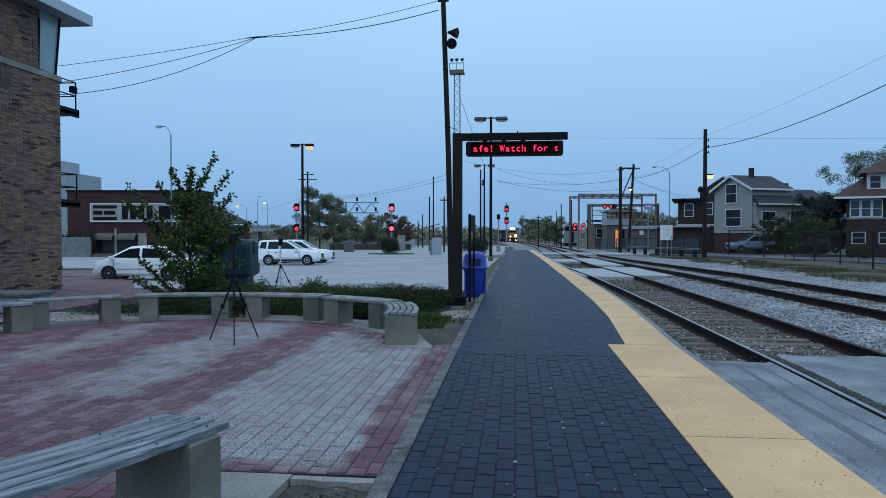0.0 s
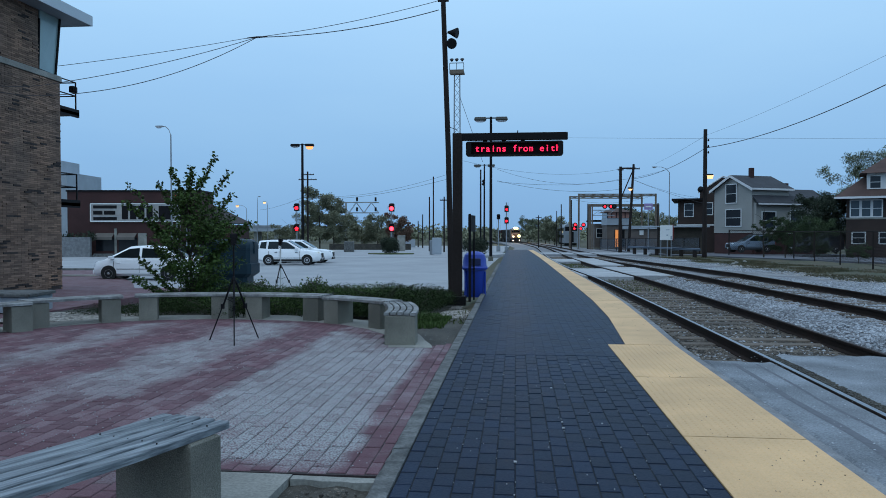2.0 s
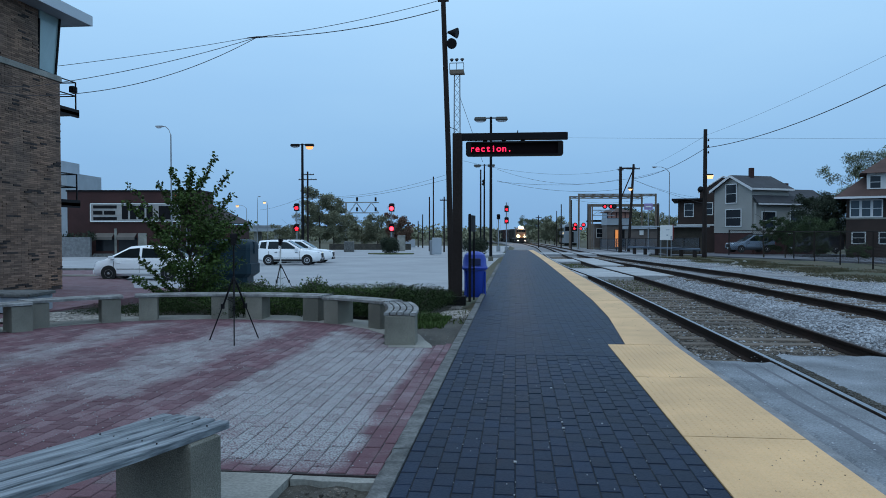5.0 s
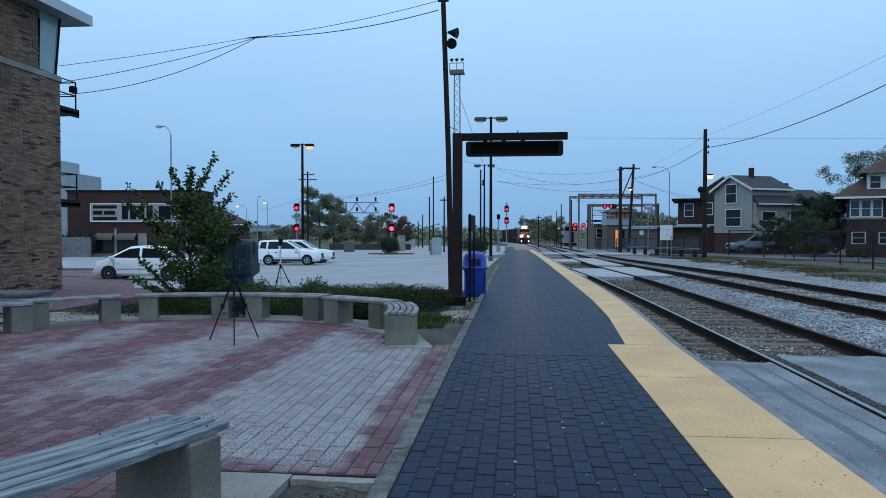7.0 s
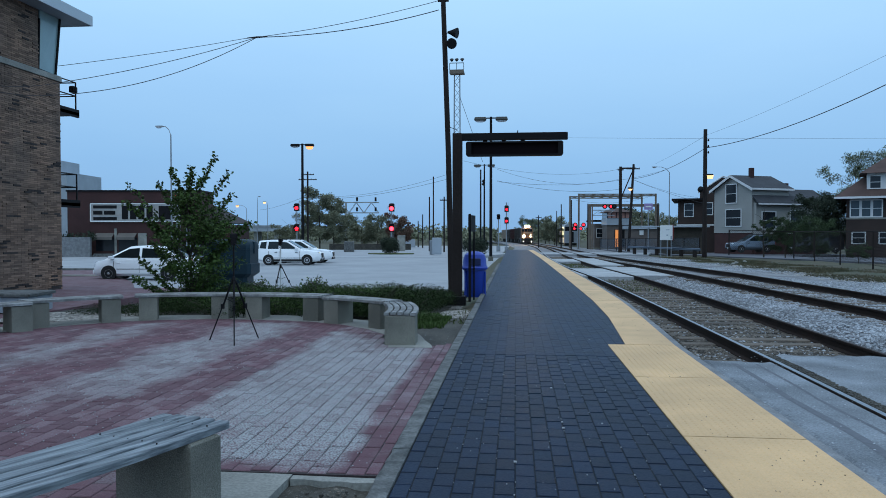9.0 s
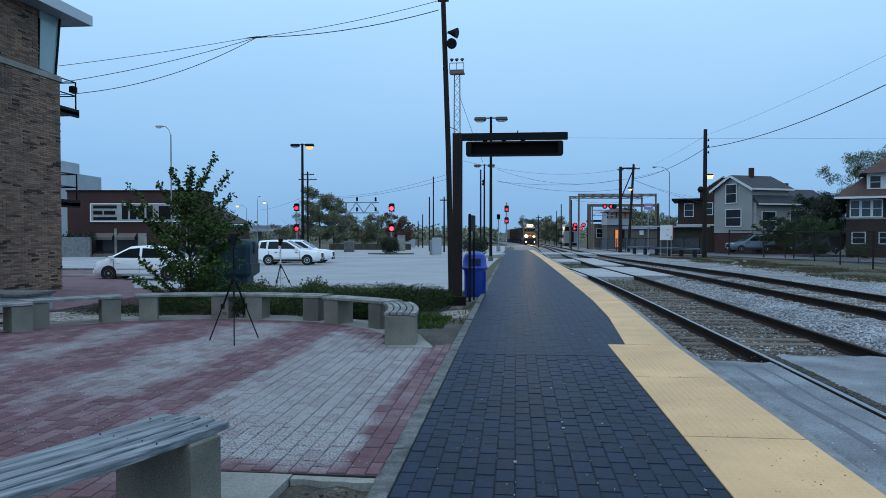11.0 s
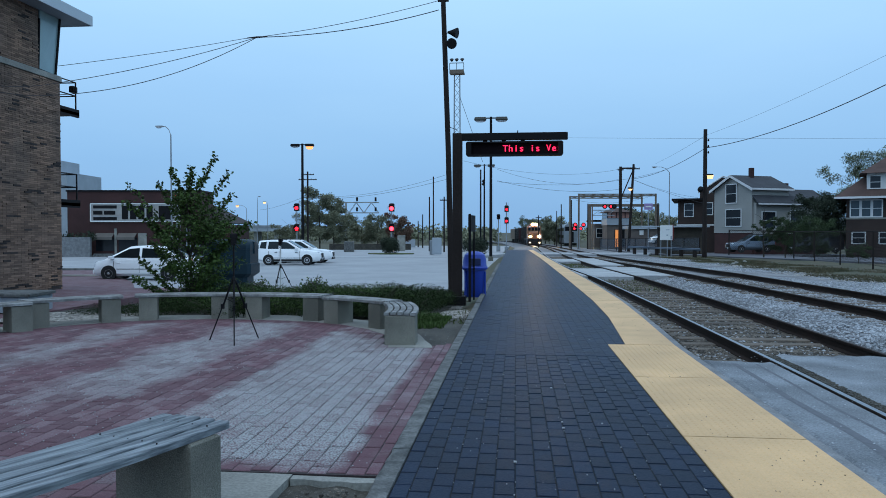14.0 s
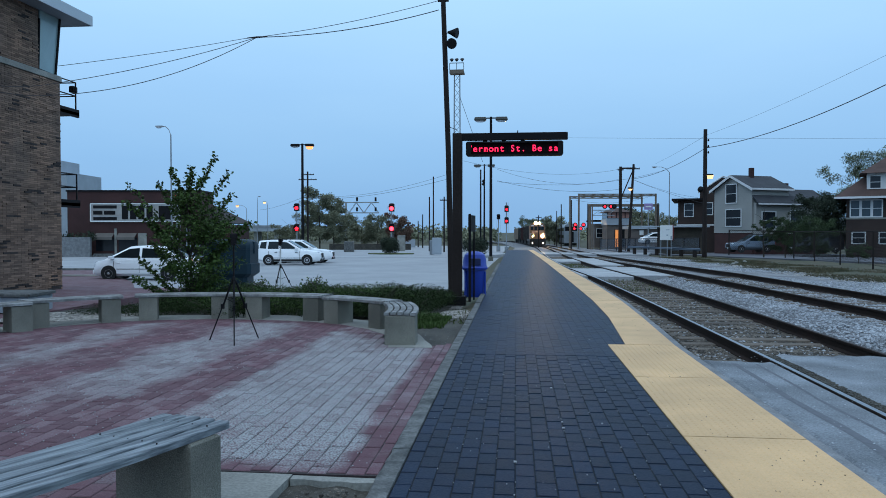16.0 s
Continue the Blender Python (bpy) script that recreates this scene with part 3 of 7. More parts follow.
# crossing pads of asphalt and concrete, broken by the rails
def pad(y0, y1, x0, x1, z, label, material=PAD):
    m = Mesh()
    n = 8
    ring = []
    for i in range(n + 1):
        ring.append((x0(y0) + (x1(y0) - x0(y0)) * i / n, y0 + random.uniform(-0.05, 0.05)))
    for i in range(n, -1, -1):
        ring.append((x0(y1) + (x1(y1) - x0(y1)) * i / n, y1 + random.uniform(-0.08, 0.08)))
    k = len(ring)
    zz = lambda y: z + rail_z(y) + 0.02
    cx = sum(p[0] for p in ring) / k
    m.add([(x, y, zz(y) - 0.2) for x, y in ring] + [(x, y, zz(y) - 0.015) for x, y in ring] + [(x + (0.03 if x < cx else -0.03), y + (0.03 if y < (y0 + y1) / 2 else -0.03), zz(y)) for x, y in ring],
          [(i, (i + 1) % k, k + (i + 1) % k, k + i) for i in range(k)] + [(k + i, k + (i + 1) % k, 2 * k + (i + 1) % k, 2 * k + i) for i in range(k)] + [tuple(range(2 * k, 3 * k))])
    solid("crossing_pad", m, material, label, "crossing panel", "crossing panels", "structure")


L1 = lambda o: (lambda y: along(TRACK_ONE, y) - 0.80 + o)
R1 = lambda o: (lambda y: along(TRACK_ONE, y) + 0.80 + o)
L2 = lambda o: (lambda y: along(TRACK_TWO, y) - 0.90 + o)
R2 = lambda o: (lambda y: along(TRACK_TWO, y) + 0.90 + o)
YR = lambda y: along(YELLOW_RIGHT, y) + 0.14
pad(-3, 9.0, YR, L1(-0.045), -0.022, "worn grey asphalt crossing pad beside the platform")
pad(-3, 9.5, L1(0.085), R1(-0.05), -0.022, "grey asphalt crossing pad between the rails")
pad(26.6, 31.5, YR, L1(-0.06), -0.04, "pale concrete crossing pad beside the platform", CONC_LIGHT)
pad(26.3, 33.6, L1(0.11), R1(-0.06), -0.042, "pale concrete crossing pad between the rails", CONC_LIGHT)
pad(26.6, 34.5, R1(0.06), L2(-0.06), -0.01, "pale concrete crossing pad between the two tracks", CONC_LIGHT)
pad(38.0, 43.0, YR, L1(-0.06), -0.04, "pale concrete crossing pad beside the platform", CONC_LIGHT)
pad(44, 50.0, L1(0.11), R1(-0.06), -0.042, "pale concrete crossing pad between the rails", CONC_LIGHT)
pad(37.5, 51.0, R1(0.06), L2(-0.06), -0.02, "pale concrete crossing pad between the two tracks", CONC_LIGHT)
# two uneven dark strips laid flat along the pad
for sx, w in ((2.60, 0.03), (2.86, 0.012)):
    seam = Mesh()
    for k in range(25):
        yy = -2 + 10.8 * k / 24
        j = 0.05 * noise.noise((yy * 0.8, sx, 0))
        w = max(0.004, w + 0.012 * noise.noise((yy * 2.1, sx, 4)))
        seam.v += [(sx + j - w, yy, -0.0205), (sx + j + w, yy, -0.0205)]
    seam.f = [(2 * k, 2 * k + 1, 2 * k + 3, 2 * k + 2) for k in range(24)]
    solid("tar_seam", seam, ROAD, "narrow dark strip along the crossing pad", "tar seam", "tar seams", "structure")


def on_pad(lo, hi):
    def f():
        y = 3.5 + 5.9 * random.random()
        x = along(TRACK_ONE, y) - 0.8 + random.uniform(lo, hi)
        return x, y, -0.021 + rail_z(y) + 0.02
    return f


stones("pad_grit", STONE, 700, on_pad(-1.0, 1.5), "pale grit scattered on the crossing pads", (0.003, 0.008))
stones("pad_crumbs", SOIL, 2400, on_pad(0.045, 0.15), "dark crumbled asphalt along the rail", (0.006, 0.02))

# ---- plaza of red and grey pavers ----
plaza_edge = [(-0.865, 4.45), (-0.865, 9.75), (-1.2, 9.7), (-1.75, 9.65), (-2.1, 11.05), (-2.6, 11.75), (-3.4, 12.3), (-4.6, 12.5), (-5.6, 12.45), (-6.4, 12.2), (-7.1, 11.8), (-7.7, 11.2), (-8.1, 10.4), (-9.6, 10.0), (-12.5, 8.0), (-12.5, 1.0), (-2.6, 1.0), (-1.95, 4.45)]
plaza = solid("plaza", Mesh().prism(plaza_edge, -0.3, -0.006), PLAZA_BED, "round plaza paved in red and grey stripes", "plaza", "", "structure")


def inside(x, y, poly):
    c = False
    for (xa, ya), (xb, yb) in zip(poly, poly[1:] + poly[:1]):
        if (ya > y) != (yb > y) and x < (xb - xa) * (y - ya) / (yb - ya) + xa:
            c = not c
    return c


PW, PL = 0.1263, 0.224
plaza_spots = []
field_pavers = Mesh()
i = 0
x = -12.45
while x < -0.87:
    xe = min(x + PW, -0.868)
    y = 1.0 - (PL / 2 if i % 2 else 0)
    low = 4.455 if x > -1.98 else 1.0
    while y < 12.5:
        ya, yb = max(y, low), y + PL
        cx, cy = (x + xe) / 2, (ya + yb) / 2
        if yb - ya > 0.03 and inside(cx, cy, plaza_edge):
            dz = random.uniform(-0.002, 0.003)
            if cy < 5.7 and cx > -2.9 and ya == y and xe == x + PW and len(plaza_spots) < 300:
                plaza_spots.append((cx, cy, dz))
            else:
                field_pavers.box(x + 0.003, ya + 0.006, -0.03, xe - 0.003, yb - 0.006, dz, None, 0.005)
        y += PL
    x += PW
    i += 1
PLATFORM_PIECES.append((Mesh().box(-PW / 2 + 0.003, -PL / 2 + 0.006, -0.03, PW / 2 - 0.003, PL / 2 - 0.006, 0, None, 0.005).data("paver", PLAZA_PAVER), plaza, plaza_spots, "plaza_paver"))
tagged(part("plaza_paver_field", field_pavers, PLAZA_PAVER, plaza), kind="stuff")

# concrete apron with a broken, dirt-filled pit beside the kerb
solid("apron", Mesh().prism([(-1.95, 4.43), (-1.42, 4.43), (-1.46, 3.3), (-1.6, 1.0), (-2.6, 1.0)], -0.3, -0.004), CONCRETE, "pale concrete apron slab", "slab", "", "structure")
pit = Mesh()
pit.prism([(-1.415, 4.43), (-0.865, 4.42), (-0.865, 4.35), (-0.98, 4.325), (-1.08, 4.345), (-1.2, 4.335), (-1.32, 4.36), (-1.412, 4.355)], -0.3, -0.010)
solid("pit_edge", pit, CONCRETE, "broken concrete edging strip of a pit", "edging", "", "structure")
pit = Mesh()
for j in range(15):
    for q in range(8):
        px, py = -1.45 + 0.585 * q / 7, 1.3 + 3.06 * j / 14
        pit.v.append((px, py, -0.05 + 0.045 * noise.noise((px * 5, py * 5, 1))))
for j in range(14):
    for q in range(7):
        pit.f.append((j * 8 + q, j * 8 + q + 1, j * 8 + q + 9, j * 8 + q + 8))
solid("pit_soil", pit, SOIL, "dark soil and rubble in a pit", "soil", "", "structure")


# ---- benches: curved slats on concrete blocks ----
def bench(p0, p1, bulge, label, blocks=(0.13, 0.87), depth=0.46, wood=None, half=0.15, inset=0.02):
    """Inner edge from p0 to p1, the seat on the left-hand side of that way; bulge: rise of the arc."""
    a, b = Vector(p0), Vector(p1)
    ob = thing("bench", a.x, a.y, 0, 0, label, "bench", "benches round the plaza")
    d = b - a
    nrm = Vector((-d.y, d.x)).normalized()

    def at(t, off):
        tt = (d + nrm * bulge * 4 * (1 - 2 * t)).normalized()
        q = d * t + nrm * (bulge * 4 * t * (1 - t)) + Vector((-tt.y, tt.x)) * off
        return q, tt
    w = depth / 5
    g = 0.009 if depth > 0 else -0.0125
    for s in range(5):
        m = Mesh()
        rings = []
        n = 10
        tilt = [0.0, 0.004, 0.006, 0.004, 0.0][s]
        for i in range(n + 1):
            t = i / n
            (q0, _), (q1, _) = at(t, w * s + g), at(t, w * (s + 1) - g)
            z = 0.45 + tilt
            rings.append([(q0.x, q0.y, z - 0.042), (q0.x, q0.y, z - 0.006), (q0.x + (q1.x - q0.x) * 0.08, q0.y + (q1.y - q0.y) * 0.08, z), (q1.x + (q0.x - q1.x) * 0.08, q1.y + (q0.y - q1.y) * 0.08, z), (q1.x, q1.y, z - 0.006), (q1.x, q1.y, z - 0.042)])
        m.loft(rings)
        part("slat", m, wood or WOOD, ob)
    for t in blocks:
        q, tt = at(t, depth / 2)
        ang = math.degrees(math.atan2(tt.y, tt.x))
        m = Mesh().box(-half, -abs(depth) / 2 + inset, 0.0, half, abs(depth) / 2 - inset, 0.405, pose(q.x, q.y, 0, 0, 0, ang), 0.012)
        part("support_block", m, AGGREGATE, ob, "exposed-aggregate concrete block")
    return ob


GREY_BENCH = "curved grey slatted bench on concrete blocks"
bench((-8.4, 8.9), (-7.50, 10.44), 0.06, GREY_BENCH + " beside the planter wall", (0.13, 0.92))
bench((-7.68, 10.60), (-6.70, 11.64), 0.07, GREY_BENCH, (0.11, 0.87))
bench((-6.58, 11.78), (-4.86, 12.2), 0.1, GREY_BENCH, (0.12, 0.80))
bench((-4.80, 12.2), (-3.36, 12.02), 0.06, GREY_BENCH)
bench((-3.27, 11.82), (-2.12, 11.10), 0.06, GREY_BENCH)
bench((-2.06, 11.0), (-1.80, 9.62), 0.07, "curved grey slatted bench, its end block facing the camera", (0.15, 0.9))
near_bench = bench((-3.52, 1.48), (-2.144, 4.124), -0.16, "weathered grey wooden slat bench on a broad concrete block", (0.2, 0.93), -0.52, WOOD_NEAR, 0.12, -0.01)
way = Vector((1.376, 2.644))
side = Vector((-way.y, way.x)).normalized()
for t in (0.955, 0.84):
    run = (way - side * 0.64 * (1 - 2 * t)).normalized()
    for k in range(5):
        q = way * t - side * 0.64 * t * (1 - t) + Vector((run.y, -run.x)) * 0.104 * (k + 0.5)
        part("screw", Mesh().lathe([(0.0045, 0.42), (0.0045, 0.4575), (0.003, 0.458)], 8, pose(q.x, q.y, 0)), BLACK, near_bench, "dark screw head")
ring = Mesh()
pts_in = [(-1.7, 9.45), (-1.72, 9.6), (-1.76, 9.8), (-1.8, 10.05), (-1.9, 10.4), (-1.95, 10.6), (-2.35, 11.2), (-2.9, 11.7), (-3.5, 12.0), (-4.3, 12.2), (-5.2, 12.24), (-6.2, 12.0), (-6.8, 11.7), (-7.4, 11.1), (-7.85, 10.4), (-8.6, 8.8)]
pts_out = [(-1.10, 9.45), (-1.125, 9.6), (-1.18, 9.8), (-1.27, 10.05), (-1.36, 10.4), (-1.42, 10.6), (-1.75, 11.4), (-2.4, 12.15), (-3.2, 12.6), (-4.2, 12.85), (-5.3, 12.85), (-6.5, 12.6), (-7.2, 12.2), (-7.9, 11.5), (-8.4, 10.7), (-9.1, 9.0)]
for i in range(len(pts_in) - 1):
    ring.prism([pts_in[i], pts_in[i + 1], pts_out[i + 1], pts_out[i]], -0.3, 0.006)
solid("bench_footing", ring, CONCRETE, "concrete ring under the benches", "footing", "", "structure")


# ---- planting bed behind the benches ----
def bed_z(x, y):
    return -0.06 - 0.32 * smooth_step(12, 19, y) + 0.03 * noise.noise((x, y, 2))


sheet("planting_bed", [(9.6, -1.7, -0.905), (11, -1.7, -0.905), (12.3, -3.2, -0.905), (12.6, -9.5, -0.905), (19.0, -10.5, -0.905), (20.6, -10.5, -2.0), (21.4, -10.5, -3.4)], bed_z, SOIL, "dark soil planting bed", "planting bed", 0.5, nx=16)
sheet("brick_path", [(9.0, -14, -9.15), (12, -14, -8.9), (14, -14, -9.8), (21.5, -13.9, -10.3)], lambda x, y: -0.1 - 0.012 * max(0, y - 12), RED_PAVER, "red paved path along the brick building", "path", 1.0, nx=6)


def scatter(x0, x1, y0, y1, zf):
    return lambda: (lambda x, y: (x, y, zf(x, y) + 0.012))(random.uniform(x0, x1), random.uniform(y0, y1))


stones("bed_gravel", GRAVEL, 2600, scatter(-9.4, -7.2, 11.9, 13.6, bed_z), "pale gravel in the planting bed", (0.015, 0.04))
stones("kerb_gravel", GRAVEL, 2600, scatter(-1.6, -0.93, 13.6, 19.8, bed_z), "pale gravel along the kerb", (0.012, 0.035))
stones("lot_edge_gravel", GRAVEL, 2500, scatter(-10.4, -2.6, 20.3, 21.3, bed_z), "pale gravel along the lot's edge", (0.015, 0.04))


def leaves(m, centre, radius, count, size, flat=1.0, droop=0.0):
    """Small leaf blades, uneven, in a clump."""
    cx, cy, cz = centre
    for _ in range(count):
        while True:
            p = Vector((random.uniform(-1, 1), random.uniform(-1, 1), random.uniform(-1, 1)))
            if 0.15 < p.length < 1:
                break
        p = Vector((cx + p.x * radius, cy + p.y * radius, cz + p.z * radius * flat))
        a = Vector((random.uniform(-1, 1), random.uniform(-1, 1), random.uniform(-0.8, 0.8) - droop)).normalized()
        b = a.orthogonal().normalized()
        b.rotate(Matrix.Rotation(random.uniform(0, 6.28), 3, a))
        s = size * random.uniform(0.6, 1.4)
        k = len(m.v)
        m.v += [tuple(p), tuple(p + a * s * 0.5 + b * s * 0.3), tuple(p + a * s), tuple(p + a * s * 0.5 - b * s * 0.3)]
        m.f.append((k, k + 1, k + 2, k + 3))


def shrub(x, y, z, r, h, material, label, category="shrub", group="", count=420, size=0.06):
    ob = thing("shrub", x, y, z, random.uniform(0, 360), label, category, group)
    m, w = Mesh(), Mesh()
    for _ in range(7):
        a, q = random.uniform(0, 6.28), random.uniform(0.3, 0.95)
        tip = (math.cos(a) * r * q, math.sin(a) * r * q, h * random.uniform(0.5, 0.95))
        w.tube([(0, 0, -0.05), (tip[0] * 0.4, tip[1] * 0.4, tip[2] * 0.7), tip], [0.012, 0.009, 0.004], 5)
        leaves(m, (tip[0] * 0.8, tip[1] * 0.8, tip[2] * 0.6), r * 0.55, count // 7, size, h / r * 0.6)
    part("branchwork", w, BARK, ob)
    part("foliage", m, material, ob)
    return ob


SPREAD = "low spreading green juniper in the planting bed"
rng = random.Random(5)
for k in range(62):
    x, y = rng.uniform(-9.6, -1.9), rng.uniform(13.3, 18.6)
    if (x > -2.3 and y < 13.5) or x < -7.2 - 0.15 * (y - 13):
        continue
    shrub(x, y, bed_z(x, y), rng.uniform(0.7, 1.1), rng.uniform(0.46, 0.72), JUNIPER if rng.random() < 0.7 else LEAF, SPREAD, "juniper", "junipers behind the benches", 4600, 0.034)
for x, y, r, h in ((-1.75, 12.9, 0.42, 0.22), (-2.6, 13.2, 0.6, 0.3), (-3.6, 13.3, 0.5, 0.28), (-6.0, 13.5, 0.6, 0.32), (-8.0, 13.4, 0.6, 0.3), (-4.6, 13.4, 0.6, 0.35), (-2.0, 14.6, 0.7, 0.4), (-2.3, 16.4, 0.8, 0.45), (-7.0, 13.2, 0.5, 0.35)):
    shrub(x, y, bed_z(x, y), r, h, LEAF if r < 0.5 else JUNIPER, SPREAD, "juniper", "junipers behind the benches", 2400, 0.026)
for px, py in ((-7.6, 20.0), (-5.8, 20.3), (-9.4, 20.4)):
    shrub(px, py, bed_z(px, py), 0.45, 0.75, LEAF, "young green bush at the lot's edge", "bush", "bushes at the lot's edge", 420, 0.07)


# ---- trees ----
def tree(x, y, z, height, spread, label, leaf=LEAF_FAR, bark=BARK, trunk=0.14, bare=0.25, limbs=11, clumps=70, per=60, size=0.16, seed=1, category="tree", group="", lean=(0, 0)):
    rnd = random.Random(seed)
    ob = thing("tree", x, y, z, 0, label, category, group)
    w, m = Mesh(), Mesh()
    top = Vector((lean[0], lean[1], height * 0.92))
    axis = [Vector((0, 0, -0.1)), top * 0.3 + Vector((rnd.uniform(-.1, .1), rnd.uniform(-.1, .1), 0)), top * 0.65, top]
    w.tube(axis, [trunk, trunk * 0.75, trunk * 0.42, trunk * 0.1], 8)
    tips = []
    for i in range(limbs):
        t = bare + (0.97 - bare) * (i + rnd.random() * 0.6) / limbs
        base = top * t
        a = i * 2.4 + rnd.uniform(-.4, .4)
        reach = spread * (0.55 + 0.5 * math.sin(math.pi * min(1, (t - bare) / (1 - bare) * 0.8 + 0.15))) * rnd.uniform(0.65, 1.1)
        rise = height * rnd.uniform(0.06, 0.2)
        tip = base + Vector((math.cos(a) * reach, math.sin(a) * reach, rise))
        mid = base.lerp(tip, 0.5) + Vector((0, 0, rise * 0.15))
        r0 = trunk * (1 - t) * 0.5 + trunk * 0.1
        w.tube([base, mid, tip], [r0, r0 * 0.6, r0 * 0.15], 5)
        for u in (0.45, 0.65, 0.85, 1.0):
            tips.append(base.lerp(tip, u) + Vector((0, 0, rise * 0.2 * (1 - u))))
            s = tips[-1] + Vector((rnd.uniform(-1, 1), rnd.uniform(-1, 1), rnd.uniform(-0.2, 0.8))) * spread * 0.22
            w.tube([tips[-1], s], [r0 * 0.3, r0 * 0.08], 4, False)
            tips.append(s)
    random.seed(seed)
    for i in range(clumps):
        c = tips[i % len(tips)] + Vector((rnd.uniform(-1, 1), rnd.uniform(-1, 1), rnd.uniform(-1, 1))) * spread * 0.12
        leaves(m, c, spread * rnd.uniform(0.10, 0.22), per, size, 0.8)
    part("trunk", w, bark, ob)
    part("crown", m, leaf, ob)
    return ob


def young_tree(x, y, z):
    """A young tree: a slim leader, boughs that spread in loose layers, long top sprigs with leaves along them."""
    rs = random.Random(11)
    random.seed(11)
    ob = thing("tree", x, y, z, 5.8, "young leafy green tree with loose top sprigs in the planting bed", "tree")
    lead = [Vector((0, 0, -0.1)), Vector((0.03, 0.02, 0.8)), Vector((-0.03, 0, 1.7)), Vector((0.05, 0, 2.7))]
    part("trunk", Mesh().tube(lead, [0.045, 0.036, 0.024, 0.008], 8), BARK, ob)
    # long sprigs: where the tip stands, sideways and up
    tips = [(0.61, 3.52), (0.85, 3.14), (0.82, 2.68), (1.36, 2.06), (-0.38, 3.22), (-0.68, 2.90), (-1.22, 2.87), (-1.36, 2.48), (-0.86, 2.02), (-1.15, 1.22), (-1.05, 0.85),
            (0.1, 3.25), (0.35, 2.95), (-0.1, 3.05), (0.95, 1.75), (0.7, 1.3), (-0.95, 1.6)]
    boughs = [(tx, rs.uniform(-0.4, 0.4), tz, 0.62 if tz > 2.6 else 0.3, True) for tx, tz in tips]
    for k in range(64):
        a, u = k * 2.4 + rs.uniform(-0.4, 0.4), rs.random()
        tz = 0.75 + 1.95 * u
        reach = (0.55 + 0.5 * math.sin(math.pi * min(1, 0.15 + u * 0.8))) * rs.uniform(0.45, 1.0)
        boughs.append((0.25 + math.cos(a) * reach * 1.08, math.sin(a) * reach, tz, 0.25, False))
    crown = Mesh()
    for tx, ty, tz, lift, is_sprig in boughs:
        zf = max(0.35, tz - lift - 0.5 * math.hypot(tx, ty))
        foot = Vector((tx * 0.08, ty * 0.08, zf))
        tip = Vector((tx, ty, tz))
        bow = foot.lerp(tip, 0.5) + Vector((0, 0, 0.10 if not is_sprig else -0.05))
        wood = Mesh().tube([foot, bow, tip], [0.014, 0.008, 0.0025], 5)
        limb = part("sprig" if is_sprig else "bough", wood, BARK, ob)
        n = 14 if is_sprig else 11
        spray = Mesh() if is_sprig else crown
        for q in range(n):
            u = 0.3 + 0.7 * q / (n - 1)
            c = foot.lerp(bow, u * 2) if u < 0.5 else bow.lerp(tip, u * 2 - 1)
            if is_sprig:
                leaves(spray, c, 0.075, 9 if tz > 2.6 else 15, 0.088, 0.8)
            else:
                c += Vector((rs.uniform(-0.1, 0.1), rs.uniform(-0.1, 0.1), rs.uniform(-0.04, 0.04)))
                leaves(spray, c, 0.17, 14, 0.06, 0.4)
        if is_sprig:
            part("leaves", spray, LEAF, limb)
    part("crown", crown, LEAF, ob)
    return ob


young_tree(-7.07, 14.94, -0.3)


def tufts(name, count, where, material, label, h=(0.1, 0.3)):
    m = Mesh()
    for _ in range(count):
        x, y, z = where()
        hh = random.uniform(*h)
        for _k in range(3):
            a = random.uniform(0, 6.28)
            dx, dy = math.cos(a), math.sin(a)
            k = len(m.v)
            m.v += [(x - dy * 0.012, y + dx * 0.012, z), (x + dy * 0.012, y - dx * 0.012, z), (x + dx * hh * 0.5, y + dy * hh * 0.5, z + hh)]
            m.f.append((k, k + 1, k + 2))
    return solid(name, m, material, label, "grass", "", "stuff")


tufts("bed_weeds", 320, lambda: (lambda x, y: (x, y, bed_z(x, y)))(-0.9 - 0.35 * random.random() ** 2 * 2.2, random.uniform(12.4, 20)), GRASS, "weeds and moss along the kerb", (0.02, 0.07))
tufts("bed_grass", 1500, lambda: (lambda x, y: (x, y, bed_z(x, y)))(random.uniform(-2.3, -1.2), random.uniform(11.8, 13.6)), LEAF, "fresh grass beside the bench", (0.03, 0.075))
bits, dirt = Mesh(), Mesh()
rb = random.Random(12)
for _ in range(300):
    bx, by = rb.uniform(-0.72, 1.25), 2.6 + 9 * rb.random() ** 1.6
    if rb.random() < 0.65:
        bx = -0.7552 + BW * rb.randint(1, 15)
    q = rb.uniform(0.0015, 0.0045) * (2.4 if rb.random() < 0.10 else 1)
    bits.box(bx - q, by - q * 1.3, 0.0, bx + q, by + q * 1.3, q * 0.6 + 0.003)
for _ in range(1700):
    bx, by = rb.uniform(-6.5, -0.95), 4.6 + 6 * rb.random() ** 1.4
    q = rb.uniform(0.0015, 0.004)
    bits.box(bx - q, by - q * 1.3, 0.0, bx + q, by + q * 1.3, q * 0.6 + 0.003)
for _ in range(170):
    by = 3.0 + 15 * rb.random() ** 1.4
    bx = rb.uniform(along(YELLOW_LEFT, by) + 0.03, along(YELLOW_RIGHT, by) - 0.02)
    q = rb.uniform(0.0012, 0.0035)
    dirt.box(bx - q, by - q * 1.6, 0.004, bx + q * rb.uniform(0.6, 1.8), by + q * 1.6, q * 0.4 + 0.008)
solid("yellow_strip_dirt", dirt, SOIL, "dark crumbs of dirt on the yellow tiles", "dirt", "", "stuff")
